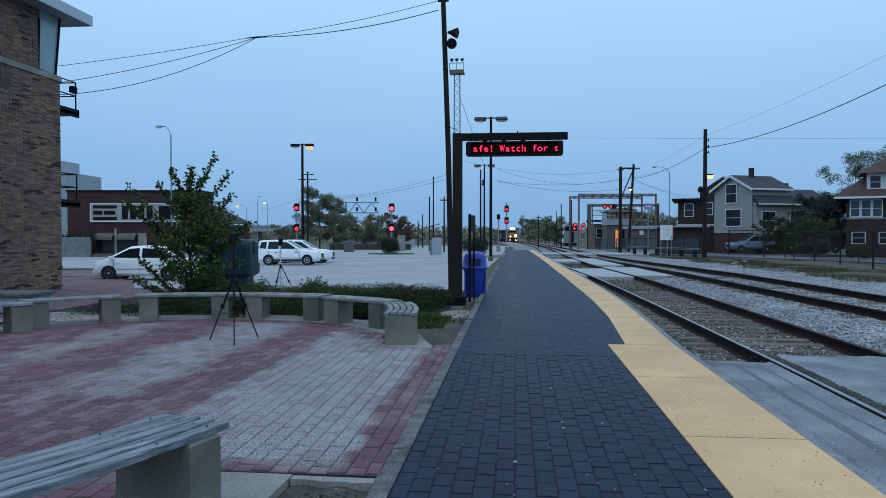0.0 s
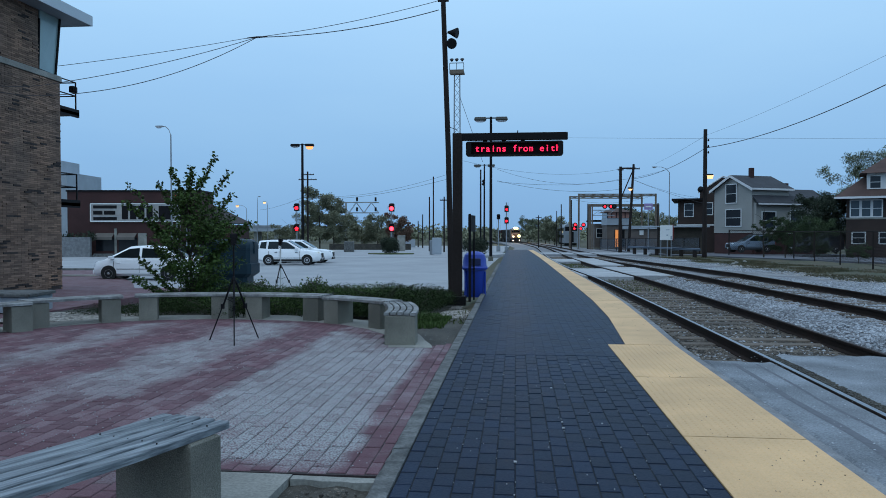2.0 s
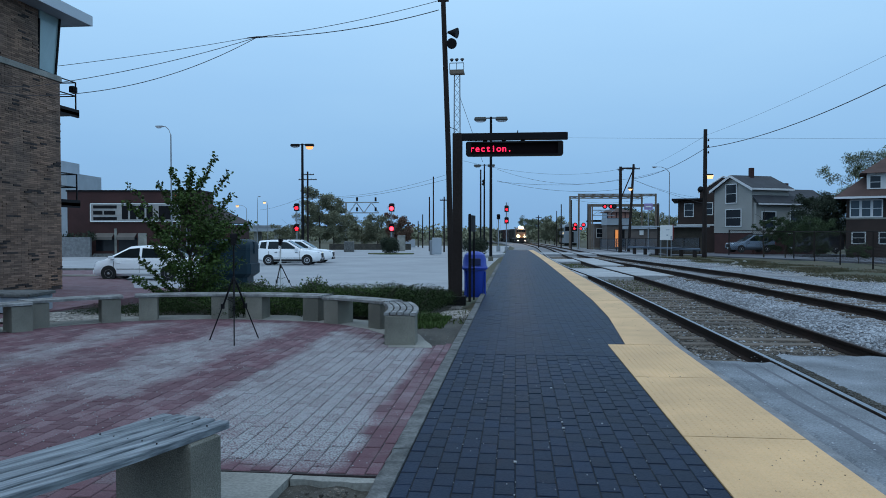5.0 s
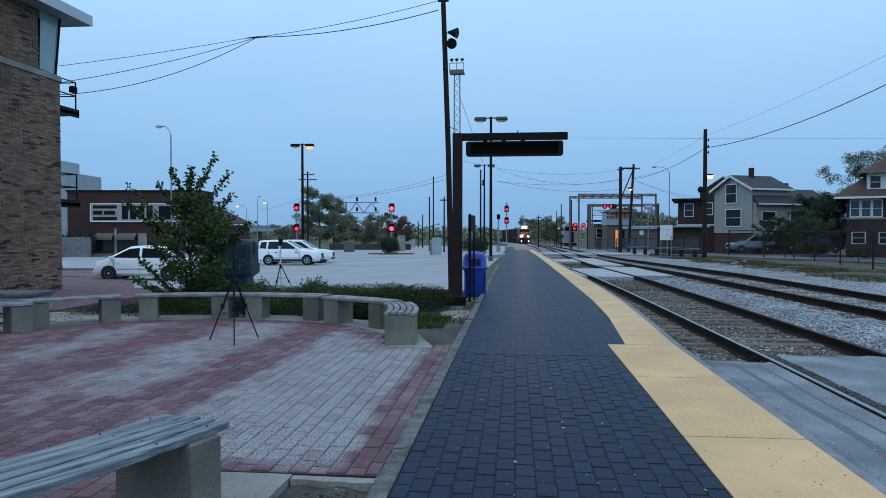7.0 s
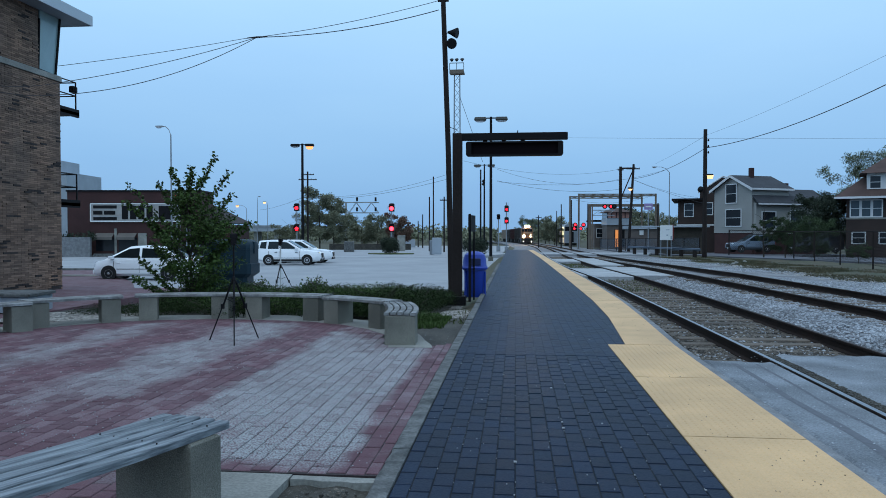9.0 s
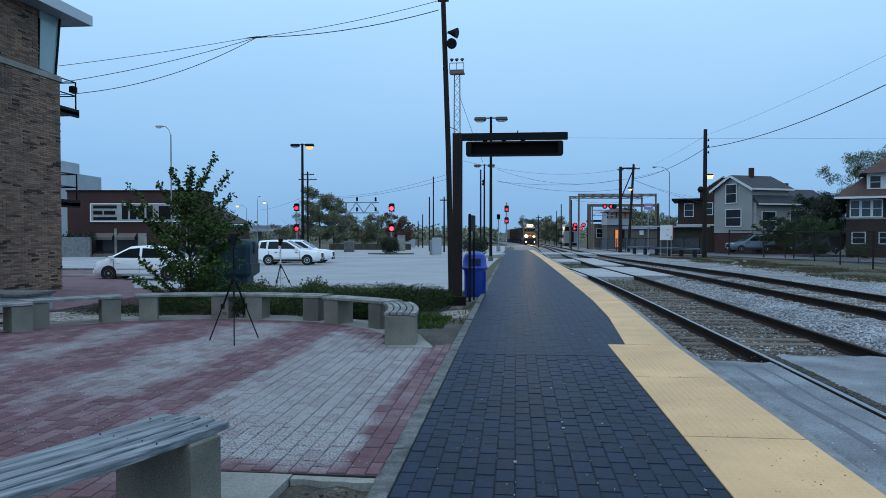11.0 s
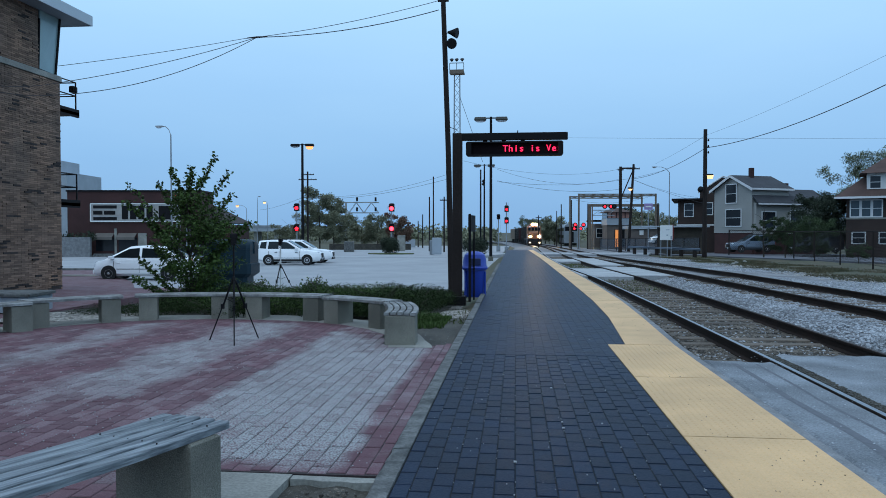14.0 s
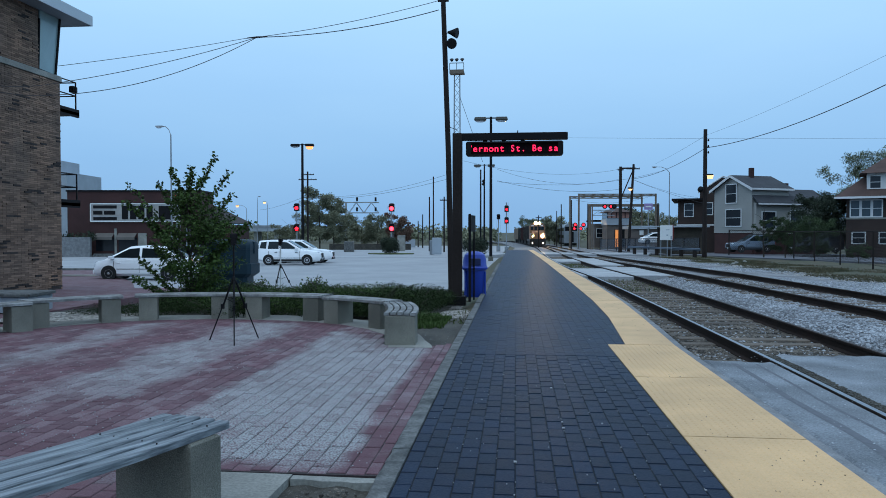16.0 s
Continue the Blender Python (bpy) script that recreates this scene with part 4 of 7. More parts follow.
solid("paving_grit", bits, CONC_LIGHT, "pale grit and bits scattered on the pavers", "grit", "", "stuff")
stones("pit_rubble", STONE_DARK, 420, lambda: (lambda x, y: (x, y, -0.05 + 0.045 * noise.noise((x * 5, y * 5, 1)) + 0.006))(random.uniform(-1.42, -0.9), 1.5 + 2.75 * random.random() ** 0.6), "small grey rubble in the soil pit", (0.004, 0.013))


# ---- brick station building ----
WX, WY = -13.9, 20.7
station = thing("station_building", WX, WY, -0.3, 0, "brown brick station building with a jutting roof and corner window", "building")
part("lower_wall", Mesh().box(-10, -23, 0, -0.03, 0, 6.45), MORTAR, station)
part("ledge", Mesh().box(-10, -23, 6.45, 0.03, 0.06, 6.62, None, 0.02), CONCRETE, station, "grey concrete ledge")
part("upper_wall", Mesh().box(-10, -23, 6.62, -0.03, -0.95, 8.355), MORTAR, station)
bricks, burnt = Mesh(), Mesh()
rr = random.Random(3)
for zone_y0, zone_y1, z0, z1 in ((-5.0, 0.0, 0.0, 6.44), (-5.0, -0.95, 6.63, 8.355)):
    z, i = z0, 0
    while z < z1 - 0.05:
        y = zone_y0 - (0.145 if i % 2 else 0)
        while y < zone_y1 - 0.02:
            ya, yb = max(y, zone_y0), min(y + 0.29, zone_y1)
            out = rr.choice((0.0, 0.0, 0.003, 0.006, 0.02)) if rr.random() < 0.25 else 0.0
            dark = noise.noise((y * 2.6, z * 4.5, 7)) > 0.27 and rr.random() < 0.4
            (burnt if dark else bricks).box(-0.05, ya + 0.004, z + 0.004, out + (0.012 if dark else 0), yb - 0.004, z + 0.050)
            y += 0.29
        z += 0.054
        i += 1
tagged(part("brick_facing", bricks, BRICK, station), kind="stuff")
tagged(part("burnt_bricks", burnt, BURNT, station, "dark burnt bricks in small patches"), kind="stuff")
part("end_wall", Mesh().box(-10, 0, 0, -0.03, 0.05, 6.44), BRICK, station)
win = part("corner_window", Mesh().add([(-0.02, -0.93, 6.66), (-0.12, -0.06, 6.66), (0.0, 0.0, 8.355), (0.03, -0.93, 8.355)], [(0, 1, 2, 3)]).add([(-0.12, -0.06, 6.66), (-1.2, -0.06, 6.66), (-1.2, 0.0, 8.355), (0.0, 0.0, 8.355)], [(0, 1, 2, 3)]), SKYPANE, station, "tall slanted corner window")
part("mullion", Mesh().tube([(-0.10, -0.05, 6.62), (0.02, 0.02, 8.355)], 0.035, 6), BLACK, win)
part("mullion", Mesh().tube([(-0.02, -0.95, 6.62), (0.03, -0.95, 8.1)], 0.03, 6), BLACK, win)
roof = Mesh()
roof.add([(x, y, z) for z in (8.36, 8.63) for x, y in ((-9, -6.5), (0.58, -6.5), (0.58, 0.75), (-9, 0.75))], [(3, 2, 1, 0), (4, 5, 6, 7), (0, 1, 5, 4), (1, 2, 6, 5), (2, 3, 7, 6), (3, 0, 4, 7)])
rf = part("roof", roof, SOFFIT, station, "jutting grey roof slab")
fas = Mesh()
fas.add([(x, y, z) for z in (8.34, 8.65) for x, y in ((0.585, -6.5), (0.61, -6.5), (0.61, 0.78), (0.585, 0.78))], [(3, 2, 1, 0), (4, 5, 6, 7), (0, 1, 5, 4), (1, 2, 6, 5), (2, 3, 7, 6), (3, 0, 4, 7)])
fas.box(-9, 0.755, 8.34, 0.58, 0.78, 8.65)
part("fascia", fas, FASCIA, rf, "pale metal fascia")
for zf, zt in ((5.75, 6.85), (2.72, 3.78)):
    bal = part("balcony", Mesh().box(-2.2, 0.1, zf, -0.72, 2.1, zf + 0.1).box(-2.2, 0.1, zf + 0.1, -0.80, 0.14, zf + 0.22).box(-0.80, 0.1, zf - 0.06, -0.72, 2.1, zf + 0.2), BLACK, station, "black steel balcony")
    r = Mesh()
    for yy in (0.2, 0.8, 1.1, 2.0):
        r.tube([(-0.78, yy, zf), (-0.78, yy, zt)], 0.025, 6)
    for zz in (zt, (zf + zt) / 2 + 0.1):
        r.tube([(-2.2, 0.2, zz), (-0.78, 0.2, zz), (-0.78, 2.0, zz), (-2.2, 2.0, zz)], 0.022, 6)
    part("railing", r, BLACK, bal)
part("floodlight", Mesh().box(-0.95, 1.9, 6.52, -0.79, 2.12, 6.74, None, 0.03), BLACK, station, "small dark floodlight")

planter = thing("planter", -10.53, 13.98, -0.1, 5.8, "low pale concrete planter box beside a bench", "planter")
part("box", Mesh().box(-1.0, -0.45, 0, 0.62, 0.45, 0.33, None, 0.02), GREY_METAL, planter)
part("capstone", Mesh().box(-1.05, -0.5, 0.33, 0.67, 0.5, 0.4, None, 0.02), CURB, planter, "rough dark capstone")


# ---- message sign over the platform ----
SY = 17.1
sign = thing("message_sign", -1.40, SY, 0, 0, "black steel post and arm with a red lit message display", "message sign")
part("post", Mesh().box(-0.093, -0.11, -0.2, 0.130, 0.11, 3.905, None, 0.01), POLE, sign)
part("base_plate", Mesh().box(-0.22, -0.2, -0.2, 0.22, 0.2, 0.012), BLACK, sign)
part("arm", Mesh().box(0.131, -0.09, 3.735, 2.62, 0.09, 3.90, None, 0.008), BLACK, sign)
for hx in (0.68, 1.12, 1.57):
    part("hanger", Mesh().box(hx - 0.05, -0.03, 3.701, hx + 0.05, 0.03, 3.734), BLACK, sign)
part("stub", Mesh().tube([(1.45, 0, 3.895), (1.45, 0, 3.96)], 0.012, 6), BLACK, sign)
hs = Mesh()
x0, x1, z0, z1, ch = 0.225, 2.515, 3.355, 3.70, 0.035
oct_ = [(x0, z0 + ch), (x0 + ch, z0), (x1 - ch, z0), (x1, z0 + ch), (x1, z1 - ch), (x1 - ch, z1), (x0 + ch, z1), (x0, z1 - ch)]
wx0, wx1, wz0, wz1 = 0.355, 2.395, 3.395, 3.662
inn = [(wx0, wz0), (wx0, wz0), (wx1, wz0), (wx1, wz0), (wx1, wz1), (wx1, wz1), (wx0, wz1), (wx0, wz1)]
rows = [[(x, 0.10, z) for x, z in oct_], [(x, -0.10, z) for x, z in oct_], [(x, -0.10, z) for x, z in inn], [(x, -0.085, z) for x, z in inn]]
hs.loft(rows, None, False)
hs.f.append(tuple(range(8)))
display = part("display", hs, BLACK, sign, "long black display housing with cut corners")
part("backing", Mesh().box(0.24, -0.02, 3.37, 2.50, 0.0, 3.69), mat("display_face", (0.008, 0.005, 0.006), 0.9, 0.1, spec=0.08), display, "dark display face")

# the running message: each letter rides along the face and waits behind the housing's ends
MESSAGE = []


def letter(ch, k):
    cu = bpy.data.curves.new("letter", "FONT")
    cu.body, cu.size, cu.align_x, cu.extrude, cu.offset = ch, 0.215, "CENTER", 0.004, 0.002
    cu.materials.append(LED)
    ob = new("letter", cu)
    ob.parent = display
    ob["label"] = "glowing red letter"
    ob.scale = ({"W": 0.52, "m": 0.60, "V": 0.78, "S": 0.82, "B": 0.82, "T": 0.95, "i": 1.1, "!": 1.1, ".": 1.1, "t": 1.15, "r": 1.15, "f": 1.15, "s": 1.1}.get(ch, 1.02), 1, 1)
    MESSAGE.append((ob, k))


for text, first in (("afe! Watch for trains from either direction.", 0.0), ("This is Vermont St. Be sa", 1000.0)):
    for k, ch in enumerate(text):
        if ch != " ":
            letter(ch, first + k)


# ---- things beside the platform ----
bin_ = thing("litter_bin", -1.01, 17.86, -0.07, 8, "blue plastic litter bin with a domed lid", "litter bin")
part("body", Mesh().lathe([(0.215, 0), (0.225, 0.02), (0.27, 0.66), (0.30, 0.67), (0.30, 0.71)], 24), BLUE, bin_, "", True)
lid = part("lid", Mesh().lathe([(0.325, 0.70), (0.33, 0.74), (0.30, 0.78), (0.285, 0.95), (0.25, 1.06), (0.16, 1.12), (0.02, 1.14)], 24), BLUE, bin_, "domed blue lid", True)
part("opening", Mesh().box(-0.12, -0.315, 0.80, 0.12, -0.25, 0.97, None, 0.01), mat("bin_opening", (0.01, 0.02, 0.09), 0.7, 0.2), lid, "dark opening flap")
for a in (60, 180, 300):
    part("rib", Mesh().box(-0.02, -0.30, 0.05, 0.02, -0.26, 0.64, pose(0, 0, 0, 0, 0, a)), BLUE, bin_)

info = thing("notice_sign", -1.07, 16.85, 0, 0, "narrow black notice sign on two thin posts", "sign")
part("post", Mesh().box(-0.03, -0.03, -0.1, 0.03, 0.03, 1.98), BLACK, info)
part("post", Mesh().box(0.05, 0.50, -0.1, 0.09, 0.54, 1.9), BLACK, info)
part("panel", Mesh().add([(-0.035, -0.04, 1.56), (0.06, 0.6, 1.56), (0.10, 0.6, 1.56), (0.035, -0.04, 1.56), (-0.035, -0.04, 1.95), (0.06, 0.6, 1.95), (0.10, 0.6, 1.95), (0.035, -0.04, 1.95)], [(3, 2, 1, 0), (4, 5, 6, 7), (0, 1, 5, 4), (1, 2, 6, 5), (2, 3, 7, 6), (3, 0, 4, 7)]), BLACK, info, "dark panel seen nearly edge-on")


def tripod(x, y, z, h, spread, label, legs=BLACK, rz=0.0, column=None):
    ob = thing("tripod", x, y, z, rz, label, "tripod", "tripods")
    for a in (-90, 32, 148):
        ca, sa = math.cos(radians(a)), math.sin(radians(a))
        lg = part("leg", Mesh().tube([(0.03 * ca, 0.03 * sa, h * 0.56), (spread * 0.45 * ca, spread * 0.45 * sa, h * 0.32)], 0.014, 6).tube([(spread * 0.45 * ca, spread * 0.45 * sa, h * 0.33), (spread * ca, spread * sa, 0.0)], 0.009, 6), legs, ob)
        part("clamp", Mesh().box(-0.02, -0.02, h * 0.30, 0.02, 0.02, h * 0.345, pose(spread * 0.46 * ca, spread * 0.46 * sa, 0, 0, 0, a)), BLACK, lg)
        part("spreader", Mesh().tube([(0, 0, h * 0.36), (spread * 0.36 * ca, spread * 0.36 * sa, h * 0.40)], 0.006, 5), BLACK, ob)
    part("column", Mesh().tube([(0, 0, 0.0 if column else h * 0.3), (0, 0, h * 0.9)], 0.02 if column else 0.012, 8), column or legs, ob)
    part("collar", Mesh().lathe([(0.022, h * 0.53), (0.032, h * 0.545), (0.032, h * 0.57), (0.018, h * 0.60)], 10), BLACK, ob)
    hd = part("head", Mesh().box(-0.04, -0.04, h * 0.89, 0.04, 0.04, h * 0.955, None, 0.01).tube([(0, 0, h * 0.92), (0.09, -0.22, h * 0.86)], 0.008, 6), BLACK, ob)
    part("camera_body", Mesh().box(-0.05, -0.035, h * 0.955, 0.05, 0.035, h, None, 0.012).tube([(0.0, 0.04, h * 0.975), (0.0, 0.11, h * 0.975)], 0.03, 10), BLACK, hd, "small black camera")
    return ob


tripod(-3.96, 9.74, 0, 1.53, 0.40, "black tripod with a small camera on the plaza", BLACK, 22)
tripod(-6.60, 19.61, -0.42, 1.78, 0.50, "tripod with pale legs standing at the lot's edge", BLACK, -10, WHITE)

tank = thing("storage_container", -9.84, 24.12, -0.50, 5, "dark teal plastic container with a rounded lid", "container")


def slab_ring(w, d, z, c=0.12):
    return [(-w + c, -d, z), (w - c, -d, z), (w, -d + c, z), (w, d - c, z), (w - c, d, z), (-w + c, d, z), (-w, d - c, z), (-w, -d + c, z)]


part("base", Mesh().loft([slab_ring(0.62, 0.5, 0), slab_ring(0.62, 0.5, 0.5)]), TANK, tank)
part("body", Mesh().loft([slab_ring(0.66, 0.54, 0.50), slab_ring(0.80, 0.66, 0.62), slab_ring(0.80, 0.66, 0.95), slab_ring(0.76, 0.64, 0.97), slab_ring(0.76, 0.64, 1.45)]), TANK, tank)
part("lid", Mesh().loft([slab_ring(0.77, 0.65, 1.452), slab_ring(0.77, 0.65, 1.58), slab_ring(0.74, 0.62, 1.68, 0.14), slab_ring(0.66, 0.54, 1.76, 0.16), slab_ring(0.5, 0.4, 1.80, 0.2)]), TANK, tank, "rounded lid", True)
part("hinge", Mesh().box(0.70, -0.12, 1.3, 0.80, 0.12, 1.72, None, 0.02), TANK, tank)


# ---- poles, lamps and wires near the platform ----
pole = thing("utility_pole", -1.86, 20.89, -0.35, 0, "tall dark slim pole leaning slightly, with two loudspeakers", "utility pole")
part("shaft", Mesh().tube([(0, 0, -0.2), (-0.10, 0.05, 4.2), (-0.27, 0.12, 8.95)], [0.088, 0.080, 0.072], 12), POLE, pole, "", True)
for z, rz in ((7.72, 75), (7.38, 20)):
    sp = part("loudspeaker", Mesh().lathe([(0.03, -0.06), (0.05, 0.0), (0.075, 0.06), (0.15, 0.22), (0.155, 0.235)], 16, pose(-0.06, 0.0, z, 100, 0, rz)), BLACK, pole, "dark horn loudspeaker", True)
    part("bracket", Mesh().tube([(-0.24, 0.1, z), (-0.06, 0.03, z)], 0.013, 6), BLACK, sp)
part("crossbar", Mesh().box(-0.42, 0.08, 8.66, -0.1, 0.16, 8.74), POLE, pole)
part("step_bolt", Mesh().tube([(-0.12, 0.1, 5.0), (0.14, 0.06, 4.9)], 0.01, 5), BLACK, pole)


def double_lamp(x, y, z, h, label, lit=(False, False), arm=0.75, r=0.08, flat=True, group="platform lamps", material=None, rz=0.0):
    ob = thing("street_lamp", x, y, z, rz, label, "street lamp", group)
    part("pole", Mesh().tube([(0, 0, -0.2), (0, 0, h)], [r, r * 0.75], 10), BLACK, ob, "", True)
    part("base", Mesh().box(-0.15, -0.15, -0.2, 0.15, 0.15, 0.08, None, 0.02), AGGREGATE, ob)
    part("arm", Mesh().box(-arm, -0.03, h - 0.12, arm, 0.03, h - 0.05), BLACK, ob)
    for s, on in ((-1, lit[0]), (1, lit[1])):
        hd = part("lamp_head", Mesh().loft([slab_ring(0.30, 0.16, h - 0.26, 0.05), slab_ring(0.38, 0.20, h - 0.18, 0.05), slab_ring(0.34, 0.17, h - 0.03, 0.05)], pose(s * arm, 0, 0)), material or BLACK, ob)
        # a lit lens hangs deeper: the lamp's glare is put into its shape
        part("lens", Mesh().loft([slab_ring(0.16, 0.10, h - (0.48 if on else 0.33), 0.05), slab_ring(0.26, 0.13, h - (0.40 if on else 0.3), 0.05), slab_ring(0.30, 0.15, h - 0.262, 0.05)], pose(s * arm, 0, 0)), SODIUM if on else LENS, hd, "glowing orange lens" if on else "unlit glass lens")
    return ob


LAMP_HEAD = mat("bronze_lamp_head", (0.05, 0.05, 0.042), 0.5, 0.2)
double_lamp(-1.52, 44.55, -0.05, 8.75, "dark platform lamp post with two flat unlit heads", (False, False), 0.66, 0.1, material=LAMP_HEAD)
double_lamp(-3.20, 74.03, -0.2, 8.75, "farther dark platform lamp post with two flat heads", (False, False), 0.72, 0.1, material=LAMP_HEAD)
double_lamp(-17.76, 58.49, -0.65, 9.6, "dark parking lot lamp post, one of its two heads lit orange", (False, True), 0.62, 0.13, group="lot lamps")
slim = thing("post", -2.90, 60.00, -0.3, 0, "slim dark post beside the platform lamps", "post")
part("shaft", Mesh().tube([(0, 0, 0), (0, 0, 7.0)], [0.08, 0.06], 8), BLACK, slim)
part("cap", Mesh().lathe([(0.07, 7.0), (0.07, 7.05), (0.02, 7.09)], 8), BLACK, slim)
for zz in (6.1, 5.85):
    part("loudspeaker", Mesh().lathe([(0.03, 0), (0.13, 0.2), (0.14, 0.22)], 10, pose(0.1, 0, zz, 90, 0, 40)), BLACK, slim)


def cobra(x, y, z, h, reach, label, lit=False, material=STEEL, r=0.09, group="street lamps"):
    ob = thing("street_lamp", x, y, z, 0, label, "street lamp", group)
    part("pole", Mesh().tube([(0, 0, -0.2), (0, 0, h - 0.6)], [r, r * 0.6], 8), material, ob, "", True)
    part("arm", Mesh().tube([(0, 0, h - 0.65), (reach * 0.25, 0, h - 0.15), (reach * 0.65, 0, h + 0.1), (reach, 0, h + 0.1)], 0.035, 6), material, ob)
    s = 1 if reach > 0 else -1
    hd = part("lamp_head", Mesh().loft([slab_ring(0.10, 0.09, h + 0.02, 0.03), slab_ring(0.33, 0.14, h + 0.06, 0.04), slab_ring(0.30, 0.12, h + 0.16, 0.04)], pose(reach + s * 0.25, 0, 0)), material, ob)
    # lit lens oversized to take in the glare round the lamp
    part("lens", Mesh().loft([slab_ring(0.2 if lit else 0.13, 0.15 if lit else 0.09, h - (0.28 if lit else 0.05), 0.04), slab_ring(0.3 if lit else 0.2, 0.13, h + 0.018, 0.04)], pose(reach + s * 0.3, 0, 0)), SODIUM_FAR if lit else LENS, hd)
    return ob


def wire(a, b, sag, r=0.012, label="thin dark overhead wire", n=14):
    a, b = Vector(a), Vector(b)
    pts = [a.lerp(b, t / n) - Vector((0, 0, sag * 4 * (t / n) * (1 - t / n))) for t in range(n + 1)]
    return solid("overhead_wire", Mesh().tube(pts, r, 5), WIRE, label, "overhead wire", "overhead wires", smooth=True)


TOP = (-2.25, 21.04, 8.08)
JOINT = (-7.93, 21.46, 7.55)
wire(TOP, JOINT, 0.18, 0.013, "thick dark overhead cable drooping from the pole", 16)
wire(JOINT, (-12.75, 18.91, 5.39), 0.36, 0.0105, "thick dark overhead cable running to the brick building", 20)
wire(JOINT, (-12.75, 18.92, 5.73), 0.12, 0.0095, "dark overhead cable running to the brick building", 20)
wire((-12.75, 18.91, 5.39), (-12.21, 15.93, 4.88), 0.05, 0.0095)
wire((-12.75, 18.92, 5.73), (-12.21, 15.94, 5.03), 0.05, 0.009)
wire((-2.23, 21.05, 8.36), (-8.36, 21.41, 7.50), 0.12, 0.009)
wire((-8.36, 21.41, 7.50), (-12.75, 18.93, 6.20), 0.04, 0.008)
bead = thing("cable_joint", *(-7.93, 21.46, 7.55), 0, "black splice joint on the overhead cable", "cable joint")
part("sleeve", Mesh().tube([(-0.3, -0.02, -0.02), (0, 0, 0), (0.32, 0.05, 0.02)], [0.015, 0.03, 0.015], 6), BLACK, bead)


# ---- cars ----
def car(x, y, z, rz, paint, label, kind="sedan", lamps=None, group="parked cars"):
    """A car facing its own +x; lofted body, glazed cabin, four wheels."""
    ob = thing("car", x, y, z, rz, label, "car", group)
    if kind == "sedan":
        L, W, hood, roof, belt = 4.53, 0.85, 0.92, 1.46, 0.95
        st = [(-2.26, 0.50, 0.74, 0.30), (-2.2, 0.62, 0.95, 0.24), (-1.75, 0.80, 1.04, 0.20), (-1.2, 0.85, 1.0, 0.19), (0, 0.86, 0.95, 0.19), (0.9, 0.86, 0.96, 0.19), (1.45, 0.84, 0.93, 0.19), (1.85, 0.79, 0.85, 0.21), (2.03, 0.66, 0.74, 0.24), (2.09, 0.52, 0.62, 0.28)]
        cab = [(-1.78, 0.70, 1.0), (-1.0, 0.60, 1.44), (-0.3, 0.60, 1.51), (0.45, 0.60, 1.48), (1.52, 0.70, 0.93)]
        wheels, wr = (-1.30, 1.30), 0.31
    else:
        L, W, hood, roof, belt = 4.43, 0.90, 1.02, 1.72, 1.08
        st = [(-2.20, 0.62, 1.0, 0.36), (-2.14, 0.80, 1.12, 0.30), (-1.7, 0.89, 1.13, 0.26), (-1.0, 0.90, 1.1, 0.24), (0, 0.90, 1.08, 0.24), (0.85, 0.90, 1.06, 0.24), (1.5, 0.88, 1.0, 0.24), (1.95, 0.82, 0.93, 0.26), (2.17, 0.68, 0.82, 0.32), (2.22, 0.52, 0.66, 0.36)]
        cab = [(-2.14, 0.78, 1.12), (-1.98, 0.70, 1.66), (-1.2, 0.69, 1.72), (-0.15, 0.69, 1.71), (0.92, 0.76, 1.06)]
        wheels, wr = (-1.31, 1.31), 0.35
    rings = []
    for sx, w, t, b in st:
        rings.append([(sx, -w * 0.85, b), (sx, -w, b + 0.12), (sx, -w, t * 0.75), (sx, -w * 0.93, t - 0.03), (sx, -w * 0.7, t), (sx, w * 0.7, t), (sx, w * 0.93, t - 0.03), (sx, w, t * 0.75), (sx, w, b + 0.12), (sx, w * 0.85, b)])
    part("body", Mesh().loft(rings), paint, ob, "", True)
    rings = []
    bw = W * 0.9
    for cx, cw, ct in cab:
        rings.append([(cx, -bw, belt - 0.06), (cx, -cw, max(ct - 0.06, belt - 0.02)), (cx, -cw * 0.86, max(ct, belt)), (cx, 0, max(ct + 0.02, belt)), (cx, cw * 0.86, max(ct, belt)), (cx, cw, max(ct - 0.06, belt - 0.02)), (cx, bw, belt - 0.06)])
    part("cabin", Mesh().loft(rings), paint, ob, "", True)
    high = max(c[2] for c in cab) - 0.06
    wide = min(c[1] for c in cab)
    side_w = lambda z: bw + (wide - bw) * (z - belt + 0.06) / (high - belt + 0.06)
    if kind == "sedan":
        lights = [[(1.20, 1.0), (0.48, 1.38), (0.02, 1.42), (0.02, 0.99)], [(-0.10, 0.99), (-0.10, 1.42), (-0.74, 1.38), (-1.08, 1.14), (-1.10, 1.0)], [(-1.18, 1.02), (-1.16, 1.14), (-1.42, 1.03)]]
        seams = (1.08, -0.04, -0.98)
    else:
        lights = [[(0.62, 1.13), (-0.08, 1.57), (-0.52, 1.61), (-0.52, 1.12)], [(-0.64, 1.12), (-0.64, 1.61), (-1.30, 1.61), (-1.38, 1.12)], [(-1.50, 1.13), (-1.46, 1.61), (-1.84, 1.57), (-1.94, 1.17)]]
        seams = (0.80, -0.58, -1.30)
    for s in (-1, 1):
        for pl in lights:
            n = len(pl)
            vs = [(x, s * (side_w(z) + o), z) for o in (-0.03, 0.012) for x, z in pl]
